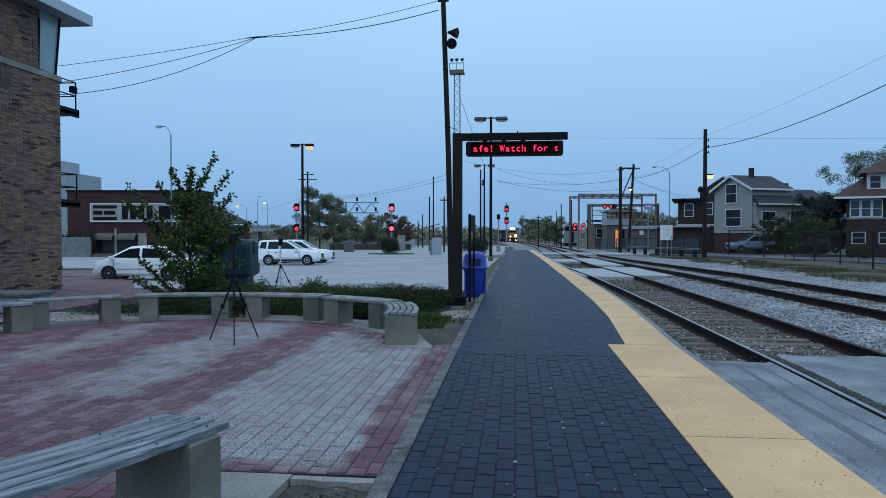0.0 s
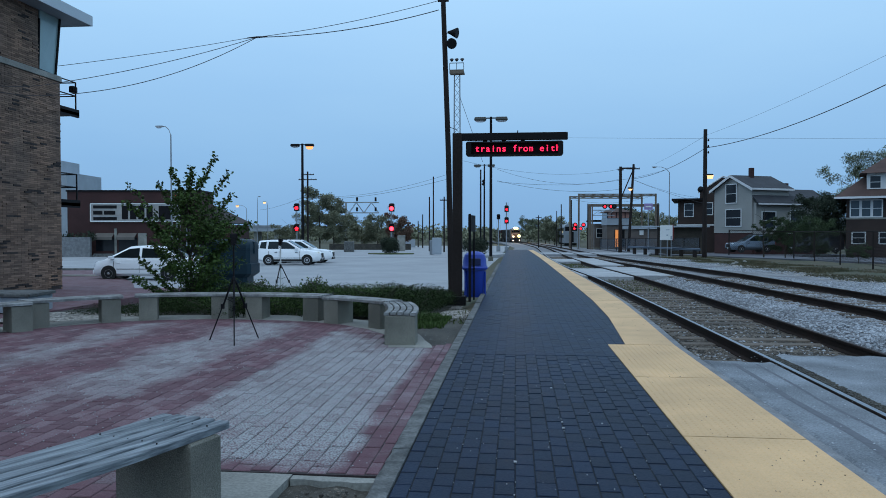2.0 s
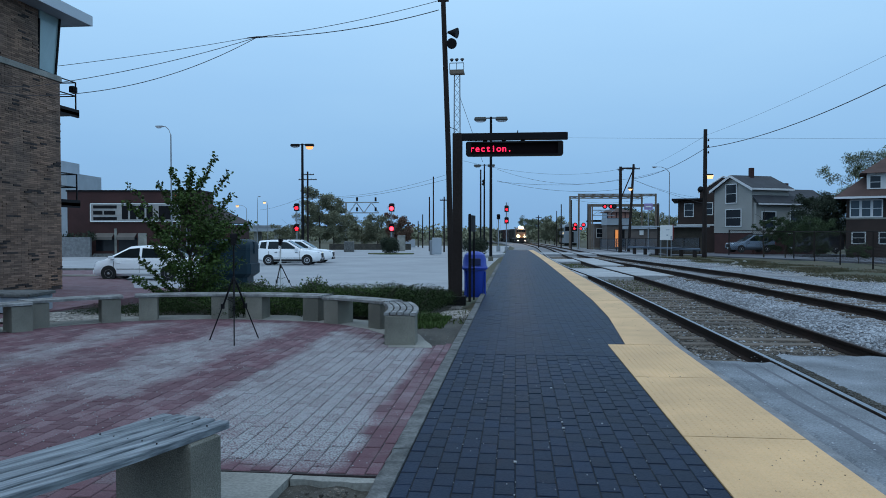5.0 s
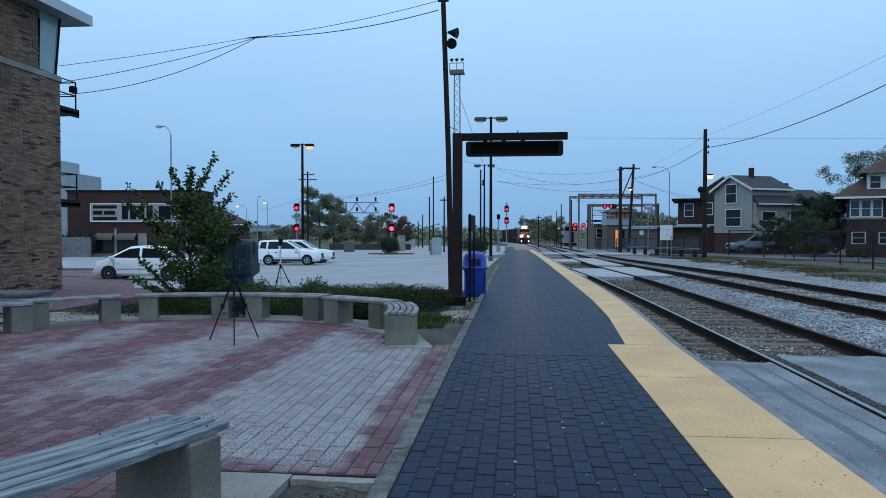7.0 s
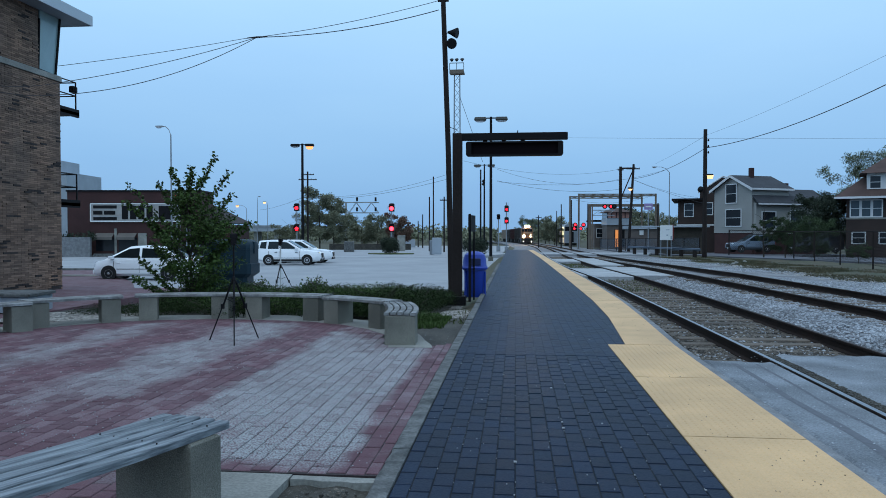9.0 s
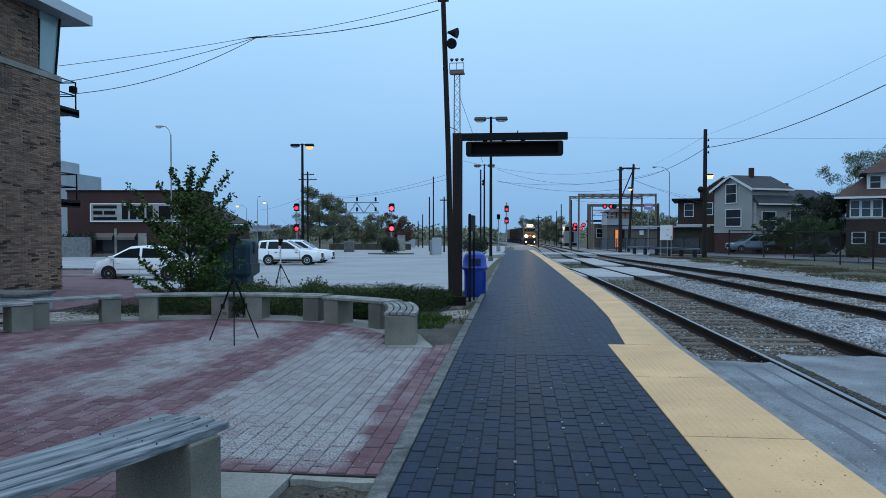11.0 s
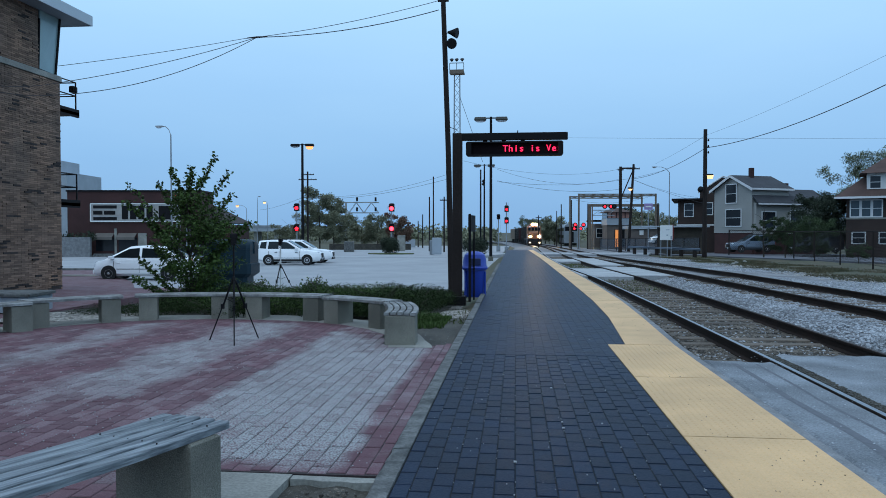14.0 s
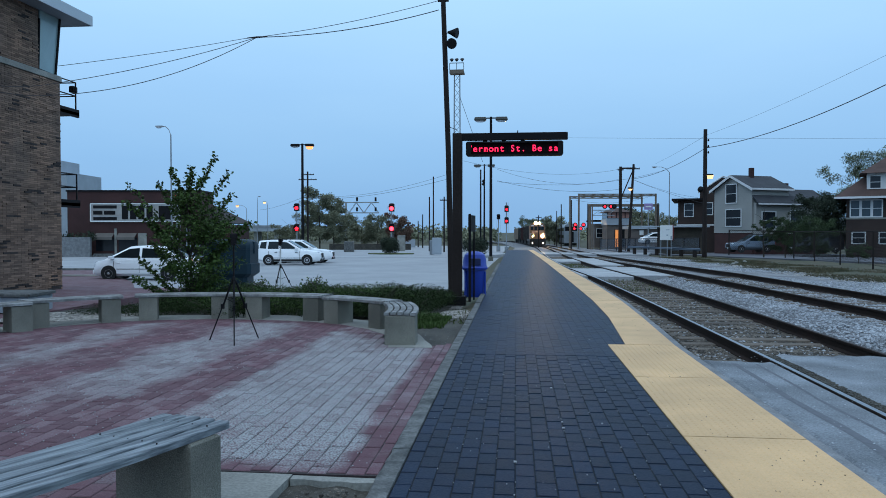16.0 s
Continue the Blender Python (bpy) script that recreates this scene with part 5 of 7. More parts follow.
            part("side_window", Mesh().add(vs, [tuple(range(n)), tuple(range(2 * n - 1, n - 1, -1))] + [(i, (i + 1) % n, n + (i + 1) % n, n + i) for i in range(n)]), CAR_GLASS, ob, "dark tinted side window")
        for q in seams:
            part("door_seam", Mesh().box(q - 0.007, s * (W + 0.004) - 0.006, 0.34, q + 0.007, s * (W + 0.004) + 0.006, belt - 0.10), RUBBER, ob)
        for q in seams[:2]:
            part("door_handle", Mesh().box(q - 0.30, s * (W + 0.008) - 0.012, belt - 0.20, q - 0.12, s * (W + 0.008) + 0.012, belt - 0.16), RUBBER if kind == "suv" else paint, ob)
    for (xa, wa, za), (xb, wb, zb), nm, sg_ in ((cab[-1], cab[-2], "windshield", 1), (cab[0], cab[1], "rear_window", -1)):
        q0 = [xa + (xb - xa) * 0.10, wa * 0.86, za + (zb - za) * 0.10]
        q1 = [xa + (xb - xa) * 0.90, wb * 0.80, za + (zb - za) * 0.90]
        ox, oz = sg_ * 0.02, 0.03
        vs = [(q0[0] + ox * k, -q0[1], q0[2] + oz * k) for k in (0, 1)] + [(q0[0] + ox * k, q0[1], q0[2] + oz * k) for k in (0, 1)] + [(q1[0] + ox * k, q1[1], q1[2] + oz * k) for k in (0, 1)] + [(q1[0] + ox * k, -q1[1], q1[2] + oz * k) for k in (0, 1)]
        part(nm, Mesh().add(vs, [(1, 3, 5, 7), (6, 4, 2, 0), (0, 2, 3, 1), (2, 4, 5, 3), (4, 6, 7, 5), (6, 0, 1, 7)]), CAR_GLASS, ob, "dark tinted glass")
    for s in (-1, 1):
        bw = s * W * 0.905
        part("mirror", Mesh().box(cab[-1][0] - 0.42, bw - 0.02, belt + 0.0, cab[-1][0] - 0.25, bw + s * 0.17 + 0.02, belt + 0.13, None, 0.02), paint, ob)
        part("door_moulding", Mesh().box(-1.0, s * (W + 0.005) - 0.008, 0.49, 0.95, s * (W + 0.005) + 0.008, 0.52), RUBBER, ob, "dark side moulding")
        part("headlight", Mesh().loft([slab_ring(0.14, 0.12, 0.60 if kind == "sedan" else 0.74, 0.03), slab_ring(0.12, 0.11, 0.74 if kind == "sedan" else 0.92, 0.03)], pose(st[-3][0] + 0.03, s * 0.58, 0)), lamps or LENS, ob, "headlight")
        part("tail_light", Mesh().box(st[0][0] - 0.01, s * 0.62 - 0.11, 0.75, st[0][0] + 0.12, s * 0.62 + 0.11, 0.98 if kind == "sedan" else 1.1, None, 0.01), TAIL, ob, "red tail light")
        for wx in wheels:
            wh = part("wheel", Mesh().lathe([(wr * 0.62, -0.10), (wr * 0.95, -0.105), (wr, -0.07), (wr, 0.07), (wr * 0.95, 0.105), (wr * 0.62, 0.10)], 20, pose(wx, s * (W - 0.09), wr, 90)), RUBBER, ob, "", True)
            part("rim", Mesh().lathe([(wr * 0.60, -0.01), (wr * 0.57, 0.05), (wr * 0.3, 0.03), (wr * 0.1, 0.06), (0.01, 0.06)], 14, pose(wx, s * (W - 0.03), wr, -90 * s)), CHROME, wh, "silver rim")
            part("wheel_arch", Mesh().lathe([(wr * 1.09, -0.03), (wr * 1.09, 0.012), (wr * 1.02, 0.012)], 20, pose(wx, s * (W - 0.012), wr + 0.02, 90)), RUBBER, wh, "dark wheel arch")
    if kind == "suv":
        for s in (-1, 1):
            part("roof_rail", Mesh().tube([(-1.6, s * 0.58, 1.73), (-1.5, s * 0.58, 1.78), (-0.2, s * 0.58, 1.77), (-0.1, s * 0.58, 1.72)], 0.02, 5), RUBBER, ob)
            part("sill_cladding", Mesh().box(-0.95, s * 0.90 - 0.012, 0.27, 0.95, s * 0.90 + 0.012, 0.42), RUBBER, ob, "dark sill cladding")
    part("front_bumper", Mesh().box(st[-1][0] - 0.12, -0.6, 0.30, st[-1][0] + 0.02, 0.6, 0.46, None, 0.02), paint if kind == "sedan" else RUBBER, ob)
    part("grille", Mesh().box(st[-1][0] - 0.1, -0.38, 0.50, st[-1][0] + 0.012, 0.38, 0.60 if kind == "sedan" else 0.80, None, 0.01), RUBBER, ob, "dark grille")
    part("number_plate", Mesh().box(st[-1][0] + 0.02, -0.16, 0.38, st[-1][0] + 0.03, 0.16, 0.48), LENS, ob)
    return ob


car(-16.44, 30.47, -0.57, 185.8, CAR_WHITE, "white compact sedan parked in the lot", "sedan")
car(-15.50, 48.15, -0.72, 5.8, CAR_WHITE, "white sport utility vehicle parked in the lot", "suv")
car(-15.75, 52.15, -0.755, 5.8, CAR_WHITE, "second white sport utility vehicle parked beyond it", "suv")
car(22.87, 72.66, -0.44, 190, CAR_SILVER, "blue-grey hatchback parked behind the fence", "suv")
car(26.75, 67.02, -0.30, 188, CAR_DARK, "dark car parked behind bushes and fence", "suv")
car(-16.0, 34.66, -0.605, 185.8, CAR_SILVER, "dull silver car half hidden by the young tree", "sedan")
street_car = car(20.86, 94.58, -0.02, 185.8, CAR_WHITE, "white car with lit headlights creeping along the street", "sedan", CARLAMP, "moving car")

passing_car = car(-25.05, 63.8, -0.81, 185.8, CAR_MAROON, "maroon sport utility vehicle driving along the street by the shop", "suv", CARLAMP, "moving car")


# ---- buildings beyond the lot ----
def window(parent, x, z, w, h, y=0.0, m=None, pane=DARKPANE, frame_w=0.09, cross=True):
    """A framed window on a wall's -y face, at local x, z of its lower left corner."""
    m = m or Matrix()
    p = part("window", Mesh().box(x, y - 0.02, z, x + w, y + 0.04, z + h, m), pane, parent, "dark glass window")
    fr = Mesh()
    for a in ((x - frame_w, z - frame_w, x + w + frame_w, z), (x - frame_w, z + h, x + w + frame_w, z + h + frame_w), (x - frame_w, z, x, z + h), (x + w, z, x + w + frame_w, z + h)):
        fr.box(a[0], y - 0.07, a[1], a[2], y + 0.02, a[3], m)
    if cross:
        fr.box(x, y - 0.05, z + h * 0.5 - 0.025, x + w, y - 0.021, z + h * 0.5 + 0.025, m)
    part("window_frame", fr, TRIM, p, "white window frame")
    return p


shop = thing("brick_shop", -43.64, 65.93, -0.7, 5.8, "low dark red brick shop with a long painted sign", "shop")
part("wall", Mesh().box(0, 0, 0, 13.0, 4, 6.2), DARK_BRICK, shop)
part("parapet", Mesh().box(-0.1, -0.1, 6.2, 13.1, 4.1, 6.35), BLACK, shop)
sg = part("signboard", Mesh().box(2.35, -0.14, 3.3, 11.0, -0.02, 5.0), AGED_SIGN, shop, "long aged signboard with dark bars and a white rim")
for a in ((2.3, 4.96, 11.05, 5.06), (2.3, 3.24, 11.05, 3.34), (2.3, 3.34, 2.4, 4.96), (10.95, 3.34, 11.05, 4.96)):
    part("rim", Mesh().box(a[0], -0.18, a[1], a[2], -0.02, a[3]), WHITE, sg)
for bx, bz, bw, bh in ((2.6, 4.55, 2.3, 0.3), (2.6, 3.42, 2.3, 0.3), (2.6, 3.95, 0.9, 0.38), (3.65, 3.95, 1.1, 0.38), (5.4, 3.5, 0.6, 1.3), (6.2, 3.5, 0.6, 1.3), (7.0, 3.5, 0.6, 1.3), (7.8, 3.5, 0.6, 1.3), (9.0, 3.5, 1.4, 1.3)):
    part("sign_bar", Mesh().box(bx, -0.16, bz, bx + bw, -0.141, bz + bh), BLACK, sg)
for k in range(5):
    part("sign_rail", Mesh().box(2.4, -0.15, 3.38 + k * 0.36, 10.9, -0.142, 3.40 + k * 0.36), GREY_METAL, sg)
for bx in (2.8, 5.0):
    part("awning", Mesh().add([(bx, -0.02, 2.15), (bx + 1.8, -0.02, 2.15), (bx + 1.8, -0.6, 1.75), (bx, -0.6, 1.75), (bx, -0.6, 1.5), (bx + 1.8, -0.6, 1.5)], [(0, 1, 2, 3), (3, 2, 5, 4)]), AWNING, shop, "dusty grey-tan awning")
    part("shopfront", Mesh().box(bx, -0.05, 0.4, bx + 1.8, 0.05, 1.7), DARKPANE, shop, "dark shop window")
part("pilaster", Mesh().box(4.62, -0.1, 0, 4.84, 0.02, 2.6), CONCRETE, shop)
part("door", Mesh().box(6.9, -0.06, 0.1, 7.75, 0.05, 2.15), CONCRETE, shop, "pale door")
back = thing("pitched_roof_house", -39.27, 80.45, -0.8, 5.8, "low brown house with a pitched roof behind the tree", "house")
part("wall", Mesh().box(-6, 0, 0, 6, 8, 3.2), DARK_BRICK, back)
part("roof", Mesh().add([(-7, -0.6, 3.4), (6.4, -0.6, 3.4), (6.4, 8.6, 3.4), (-7, 8.6, 3.4), (-2.5, 4, 5.6), (3.0, 4, 5.6)], [(3, 2, 1, 0), (0, 1, 5, 4), (1, 2, 5), (2, 3, 4, 5), (3, 0, 4)]), SHINGLE_OLD, back)
window(back, -3, 1.2, 1.4, 1.3)
window(back, 2, 1.2, 1.4, 1.3)
tower_block = thing("grey_block", -82.18, 112.35, -1, 5.8, "pale grey flat-roofed building beyond the shop", "building")
part("lower_block", Mesh().box(-6, 0, 0, 7.4, 12, 12.6), GREY_METAL, tower_block)
pent = part("penthouse", Mesh().box(-6, 2, 12.6, 3.9, 11, 15.0), GREY_METAL, tower_block)
part("antenna", Mesh().tube([(0.5, 4, 15), (0.5, 4, 16.2)], 0.05, 5).tube([(-0.4, 4, 15.9), (1.0, 4, 15.9)], 0.05, 5), BLACK, pent)
part("antenna", Mesh().tube([(2.4, 4, 15), (2.4, 4, 16.6)], 0.07, 5).tube([(2.1, 4, 16.3), (2.7, 4, 16.3)], 0.05, 5), BLACK, pent)
wall_low = thing("garden_wall", -43.32, 64.56, -0.86, 5.8, "low concrete wall with bushes in front of the shop", "wall")
part("panel", Mesh().box(-4.9, 0, 0, 2.7, 0.3, 1.92), EDGE, wall_low)
part("panel", Mesh().box(2.95, 0.1, 0, 17, 0.35, 0.33), CURB, wall_low)
for k in range(5):
    shrub(wall_low.location.x - 1.8 + k * 1.05, wall_low.location.y + 0.62, 0.45, 0.55, 1.35, LEAF_DARK, "dark clipped bush behind the low wall", "bush", "bushes by the shop", 260, 0.16)
verge = Mesh().box(-9, 0, -0.12, 2.2, 0.5, 0.14, pose(-22.10, 37.93, -0.62, 0, 0, 5.8), 0.03)
solid("lot_kerb", verge, CURB, "low concrete kerb at the lot's side", "kerb", "", "structure")
solid("lot_walk", Mesh().prism([(-12.99, 23.33), (-15.64, 27.88), (-22.41, 36.01), (-26.16, 35.63), (-16.85, 22.94)], -0.8, -0.495), RED_PAVER, "reddish paved walk at the edge of the lot", "pavement", "", "structure")
for px in (118, 146):
    solid("wheel_stop", Mesh().box(-0.9, -0.1, 0, 0.9, 0.1, 0.16, pose(-19.79, 31.13, -0.575, 0, 0, 5.8) @ pose((px - 130) * 0.06, 0, 0), 0.04), CONCRETE, "worn concrete wheel stop in the lot", "wheel stop", "wheel stops")


# ---- street lamps, signals, towers in the distance ----
cobra(-28.71, 57.39, -0.7, 11.0, -0.75, "tall grey street lamp with a short arm")
cobra(20.34, 97.54, -0.6, 10.7, -1.7, "grey street lamp reaching over the tracks")
cobra(17.50, 68.14, -0.6, 7.35, 0.05, "street lamp glowing beside the pole", True, POLE, 0.06)
cobra(-51.71, 145.52, -1.6, 9.4, -0.4, "distant lit street lamp", True, STEEL)
cobra(-52.34, 135.40, -1.6, 8.3, -1.6, "distant lit street lamp on a long arm", True, STEEL)
cobra(-50.63, 115.48, -1.4, 6.6, -0.6, "distant lit street lamp behind the tree", True, STEEL)
cobra(-61.02, 164.68, -1.6, 11.5, 0.2, "thin distant lamp post", False, STEEL)


def signal(x, y, z, heads, mast, label, lit=True, r=0.30, disc=0.42, group="railway signals", big=False):
    """A railway signal: mast and round heads with hoods; heads: heights above its base."""
    ob = thing("railway_signal", x, y, z, 0, label, "railway signal", group)
    part("mast", Mesh().tube([(0, 0.15, 0), (0, 0.15, mast)], 0.07, 8), STEEL, ob)
    part("base", Mesh().box(-0.25, -0.1, -0.2, 0.25, 0.4, 0.5), STEEL, ob)
    part("ladder", Mesh().tube([(0.2, 0.5, 0), (0.2, 0.3, mast)], 0.02, 4).tube([(-0.2, 0.5, 0), (-0.2, 0.3, mast)], 0.02, 4), STEEL, ob)
    for h, on in heads:
        hd = part("signal_head", Mesh().box(-disc * 0.72, 0.0, h - disc * 0.8, disc * 0.72, 0.24, h + disc * 1.35, None, 0.1), BLACK, ob, "black signal housing")
        part("hood", Mesh().add([(math.cos(a) * r * s, -d, h + math.sin(a) * r * s) for d, s in ((0, 1), (0.3, 1)) for a in [math.pi * (k / 10) for k in range(11)]], [(k, k + 1, k + 12, k + 11) for k in range(10)]), BLACK, hd)
        part("lens", Mesh().lathe([(r * 0.6, 0.0), (r * 0.55, 0.03), (0.02, 0.06)], 14, pose(0, -0.02, h, 90)), (SIGRED_CORE if big else SIGRED) if on else DARKPANE, hd, "glowing red lens" if on else "unlit lens")
    return ob


signal(-25.89, 82.79, -1.2, ((5.6, True), (3.15, True)), 6.2, "railway signal with two glowing red heads", r=0.36, disc=0.42)
signal(-14.65, 83.93, -1.0, ((5.35, True), (2.95, True)), 6.0, "railway signal with glowing red heads above a bush", r=0.42, disc=0.45, big=True)
signal(-1.16, 95.34, -0.9, ((5.45, True), (3.9, True)), 6.4, "tall railway signal beside the track with red heads", r=0.24, disc=0.4)
signal(-2.12, 90.22, -0.7, ((4.1, False),), 4.4, "short dark railway signal seen from behind", r=0.2, disc=0.3)
signal(-29.92, 67.06, -0.82, ((2.97, True),), 3.4, "street crossing signal glowing red before the brick shop", r=0.26, disc=0.32)
signal(-31.47, 65.86, -0.82, ((2.95, True),), 3.4, "street crossing signal with a small red lamp before the shop", r=0.17, disc=0.24)
signal(-32.25, 65.47, -0.82, ((5.83, True),), 6.2, "high street crossing signal glowing red behind the young tree", r=0.16, disc=0.22)

lat = thing("lattice_tower", -5.84, 71.76, -0.6, 0, "slim steel lattice tower with a lamp platform on top", "lattice tower")
m = Mesh()
HT = 18.0
for sx, sy in ((-1, -1), (1, -1), (1, 1), (-1, 1)):
    m.tube([(sx * 0.36, sy * 0.36, 0), (sx * 0.27, sy * 0.27, HT)], 0.04, 5)
part("leg_frame", m, STEEL, lat)
m = Mesh()
for k in range(24):
    za, zb = HT * k / 24, HT * (k + 1) / 24
    for (ax, ay), (bx, by) in (((-1, -1), (1, -1)), ((1, -1), (1, 1)), ((1, 1), (-1, 1)), ((-1, 1), (-1, -1))):
        s = 0.36 - 0.09 * k / 24
        if k % 2:
            ax, ay, bx, by = bx, by, ax, ay
        m.tube([(ax * s, ay * s, za), (bx * s, by * s, zb)], 0.02, 4, False)
part("bracing", m, STEEL, lat)
pf = part("work_platform", Mesh().box(-0.72, -0.6, HT, 0.72, 0.6, HT + 0.14).box(-0.72, -0.62, HT - 0.1, 0.72, -0.58, HT + 0.3), RUSTY, lat, "dull steel top platform")
m = Mesh()
for x in (-0.7, 0, 0.7):
    m.tube([(x, -0.56, HT), (x, -0.56, HT + 0.95)], 0.03, 5)
m.tube([(-0.7, -0.56, HT + 0.95), (0.7, -0.56, HT + 0.95)], 0.04, 5)
part("railing", m, BLACK, pf)
for x in (-0.5, 0.0, 0.55):
    part("floodlight", Mesh().lathe([(0.06, 0), (0.2, 0.2), (0.2, 0.24)], 10, pose(x, -0.4, HT + 1.15, 40)), BLACK, pf)
wire((lat.location.x + 0.2, lat.location.y, 15.3), (lat.location.x + 2.6, lat.location.y - 1, 8.5), 0.0, 0.02)


def truss(name, x0, x1, y, z0, zt, zb, depth, label, posts=(0.0, 1.0), steel=None, rz=5.8, category="signal bridge", heads=()):
    ob = thing(name, x0, y, z0, rz, label, category)
    w = x1 - x0
    for zz in (zt, zb):
        for d in (0, depth):
            part("chord", Mesh().box(0, d - 0.06, zz - 0.09, w, d + 0.06, zz + 0.09), steel or RUSTY, ob)
    m = Mesh()
    n = max(4, int(w / 1.4))
    for k in range(n):
        a, b = w * k / n, w * (k + 1) / n
        m.tube([(a, 0, zb if k % 2 else zt), (b, 0, zt if k % 2 else zb)], 0.05, 4)
        m.tube([(a, depth, zb if k % 2 else zt), (b, depth, zt if k % 2 else zb)], 0.05, 4)
    part("bracing", m, STEEL, ob)
    if posts:
        for xx in (w * q for q in posts):
            for d in (0, depth):
                part("post", Mesh().box(xx - 0.12, d - 0.12, 0, xx + 0.12, d + 0.12, zt + 0.1), steel or RUSTY, ob)
    for hx, hz in heads:
        part("signal_head", Mesh().box(hx - 0.2, -0.35, hz - 0.5, hx + 0.2, -0.1, hz + 0.35, None, 0.06), BLACK, ob)
    return ob


truss("signal_bridge", -36.5, -28.6, 147.5, -1.8, 9.6, 7.4, 1.2, "distant pale steel signal bridge over the tracks", (0.12,), PALE_STEEL, 5.8, heads=((3.4, 8.2), (7.3, 8.2), (3.4, 10.3), (7.3, 10.3)))
truss("catenary_portal", 10.1, 22.4, 116, -1.4, 9.0, 8.75, 8, "steel portal frame spanning the tracks", (0.0, 1.0), None, 5.8, "portal frame")
truss("catenary_portal", 11.3, 21.6, 110, -1.4, 7.1, 6.9, 0.8, "lower steel portal frame spanning the tracks", (0.0, 1.0), None, 5.8, "portal frame")


def wood_pole(x, y, z, h, r, label, arms=(), rz=0.0, top=(0, 0)):
    ob = thing("utility_pole", x, y, z, rz, label, "utility pole", "utility poles")
    part("shaft", Mesh().tube([(0, 0, -0.3), (top[0], top[1], h)], [r, r * 0.75], 8), POLE, ob, "", True)
    for az, aw in arms:
        ar = part("crossarm", Mesh().box(-aw, -0.06, az, aw, 0.06, az + 0.12, pose(top[0] * az / h, top[1] * az / h, 0)), POLE, ob)
        for q in (-0.9, -0.4, 0.4, 0.9):
            part("insulator", Mesh().lathe([(0.03, 0), (0.05, 0.06), (0.02, 0.14)], 6, pose(aw * q + top[0] * az / h, 0, az + 0.12)), GREY_METAL, ar)
    return ob


up = wood_pole(15.54, 60.85, -0.3, 10.3, 0.2, "dark wooden utility pole beside the tracks", (), 0)
part("transformer", Mesh().lathe([(0.2, 0), (0.22, 0.05), (0.22, 0.3), (0.12, 0.38)], 12, pose(-0.42, -0.1, 5.3, 70)), BLACK, up, "dark round horn")
for az in (9.3, 8.8, 8.3):
    part("insulator", Mesh().lathe([(0.04, 0), (0.08, 0.08), (0.04, 0.2)], 8, pose(0.22, -0.1, az)), BLACK, up)
wood_pole(10.95, 76.47, -0.6, 9.0, 0.2, "dark wooden pole with a bracket arm", ((8.6, 0.3),))
lean = wood_pole(13.23, 85.75, -0.7, 10.2, 0.18, "leaning wooden pole with a crossarm", ((9.6, 0.75),), 0, (0.55, 0))
hd = part("lamp_head", Mesh().loft([slab_ring(0.22, 0.12, 7.28, 0.04), slab_ring(0.34, 0.16, 7.36, 0.04), slab_ring(0.26, 0.12, 7.46, 0.04)], pose(0.1, -0.6, 0)).tube([(0.4, 0, 7.2), (0.2, -0.4, 7.42)], 0.03, 5), POLE, lean)
part("lens", Mesh().loft([slab_ring(0.14, 0.08, 7.10, 0.03), slab_ring(0.22, 0.11, 7.275, 0.04)], pose(0.1, -0.6, 0)), SODIUM_FAR, hd, "glowing pale lens")
hx, hy = 10.95, 76.47
solid("brace_arm", Mesh().box(0, -0.06, 8.75, 1.5, 0.06, 8.9, pose(hx, hy, -0.6)).tube([(hx + 0.1, hy, 5.2), (hx + 1.35, hy, 8.2)], 0.06, 6), POLE, "timber brace between two wooden poles", "brace")
wood_pole(-28.89, 97.58, -1.2, 11.2, 0.16, "distant utility pole with two crossarms", ((10.7, 0.9), (10.0, 1.3)))
for px, d, ht in ((767, 100, 9.3), (760, 95, 6.2), (748, 120, 4.5), (786, 90, 6.0), (953, 130, 4.6), (985, 150, 6.0), (993, 120, 6.2), (1011, 110, 6.5), (1040, 112, 6.0), (1148, 105, 3.6), (1164, 95, 5.4), (740, 130, 3.6), (1230, 120, 7), (965, 180, 5.5)):
    lx, ly = (px - 784) / 1264 * d, d
    wood_pole(lx * 0.9949 - ly * 0.1007, lx * 0.1007 + ly * 0.9949, -1.1, ht + 1.1, 0.11, "thin distant utility pole", ((ht + 0.6, 0.55),) if px in (953, 786, 965, 1230) else ())

wire((15.63, 61.07, 8.50), (19.60, 40.38, 9.39), 0.5, 0.027, "thick overhead cable from the wooden pole", 20)
wire((15.63, 61.07, 8.50), (13.60, 85.98, 7.80), 0.5, 0.022, "thick overhead cable between wooden poles", 14)
wire((15.63, 61.09, 9.53), (19.60, 40.41, 10.96), 0.2, 0.008)
wire((15.63, 61.09, 9.53), (18.52, 97.61, 10.64), 0.1, 0.010)
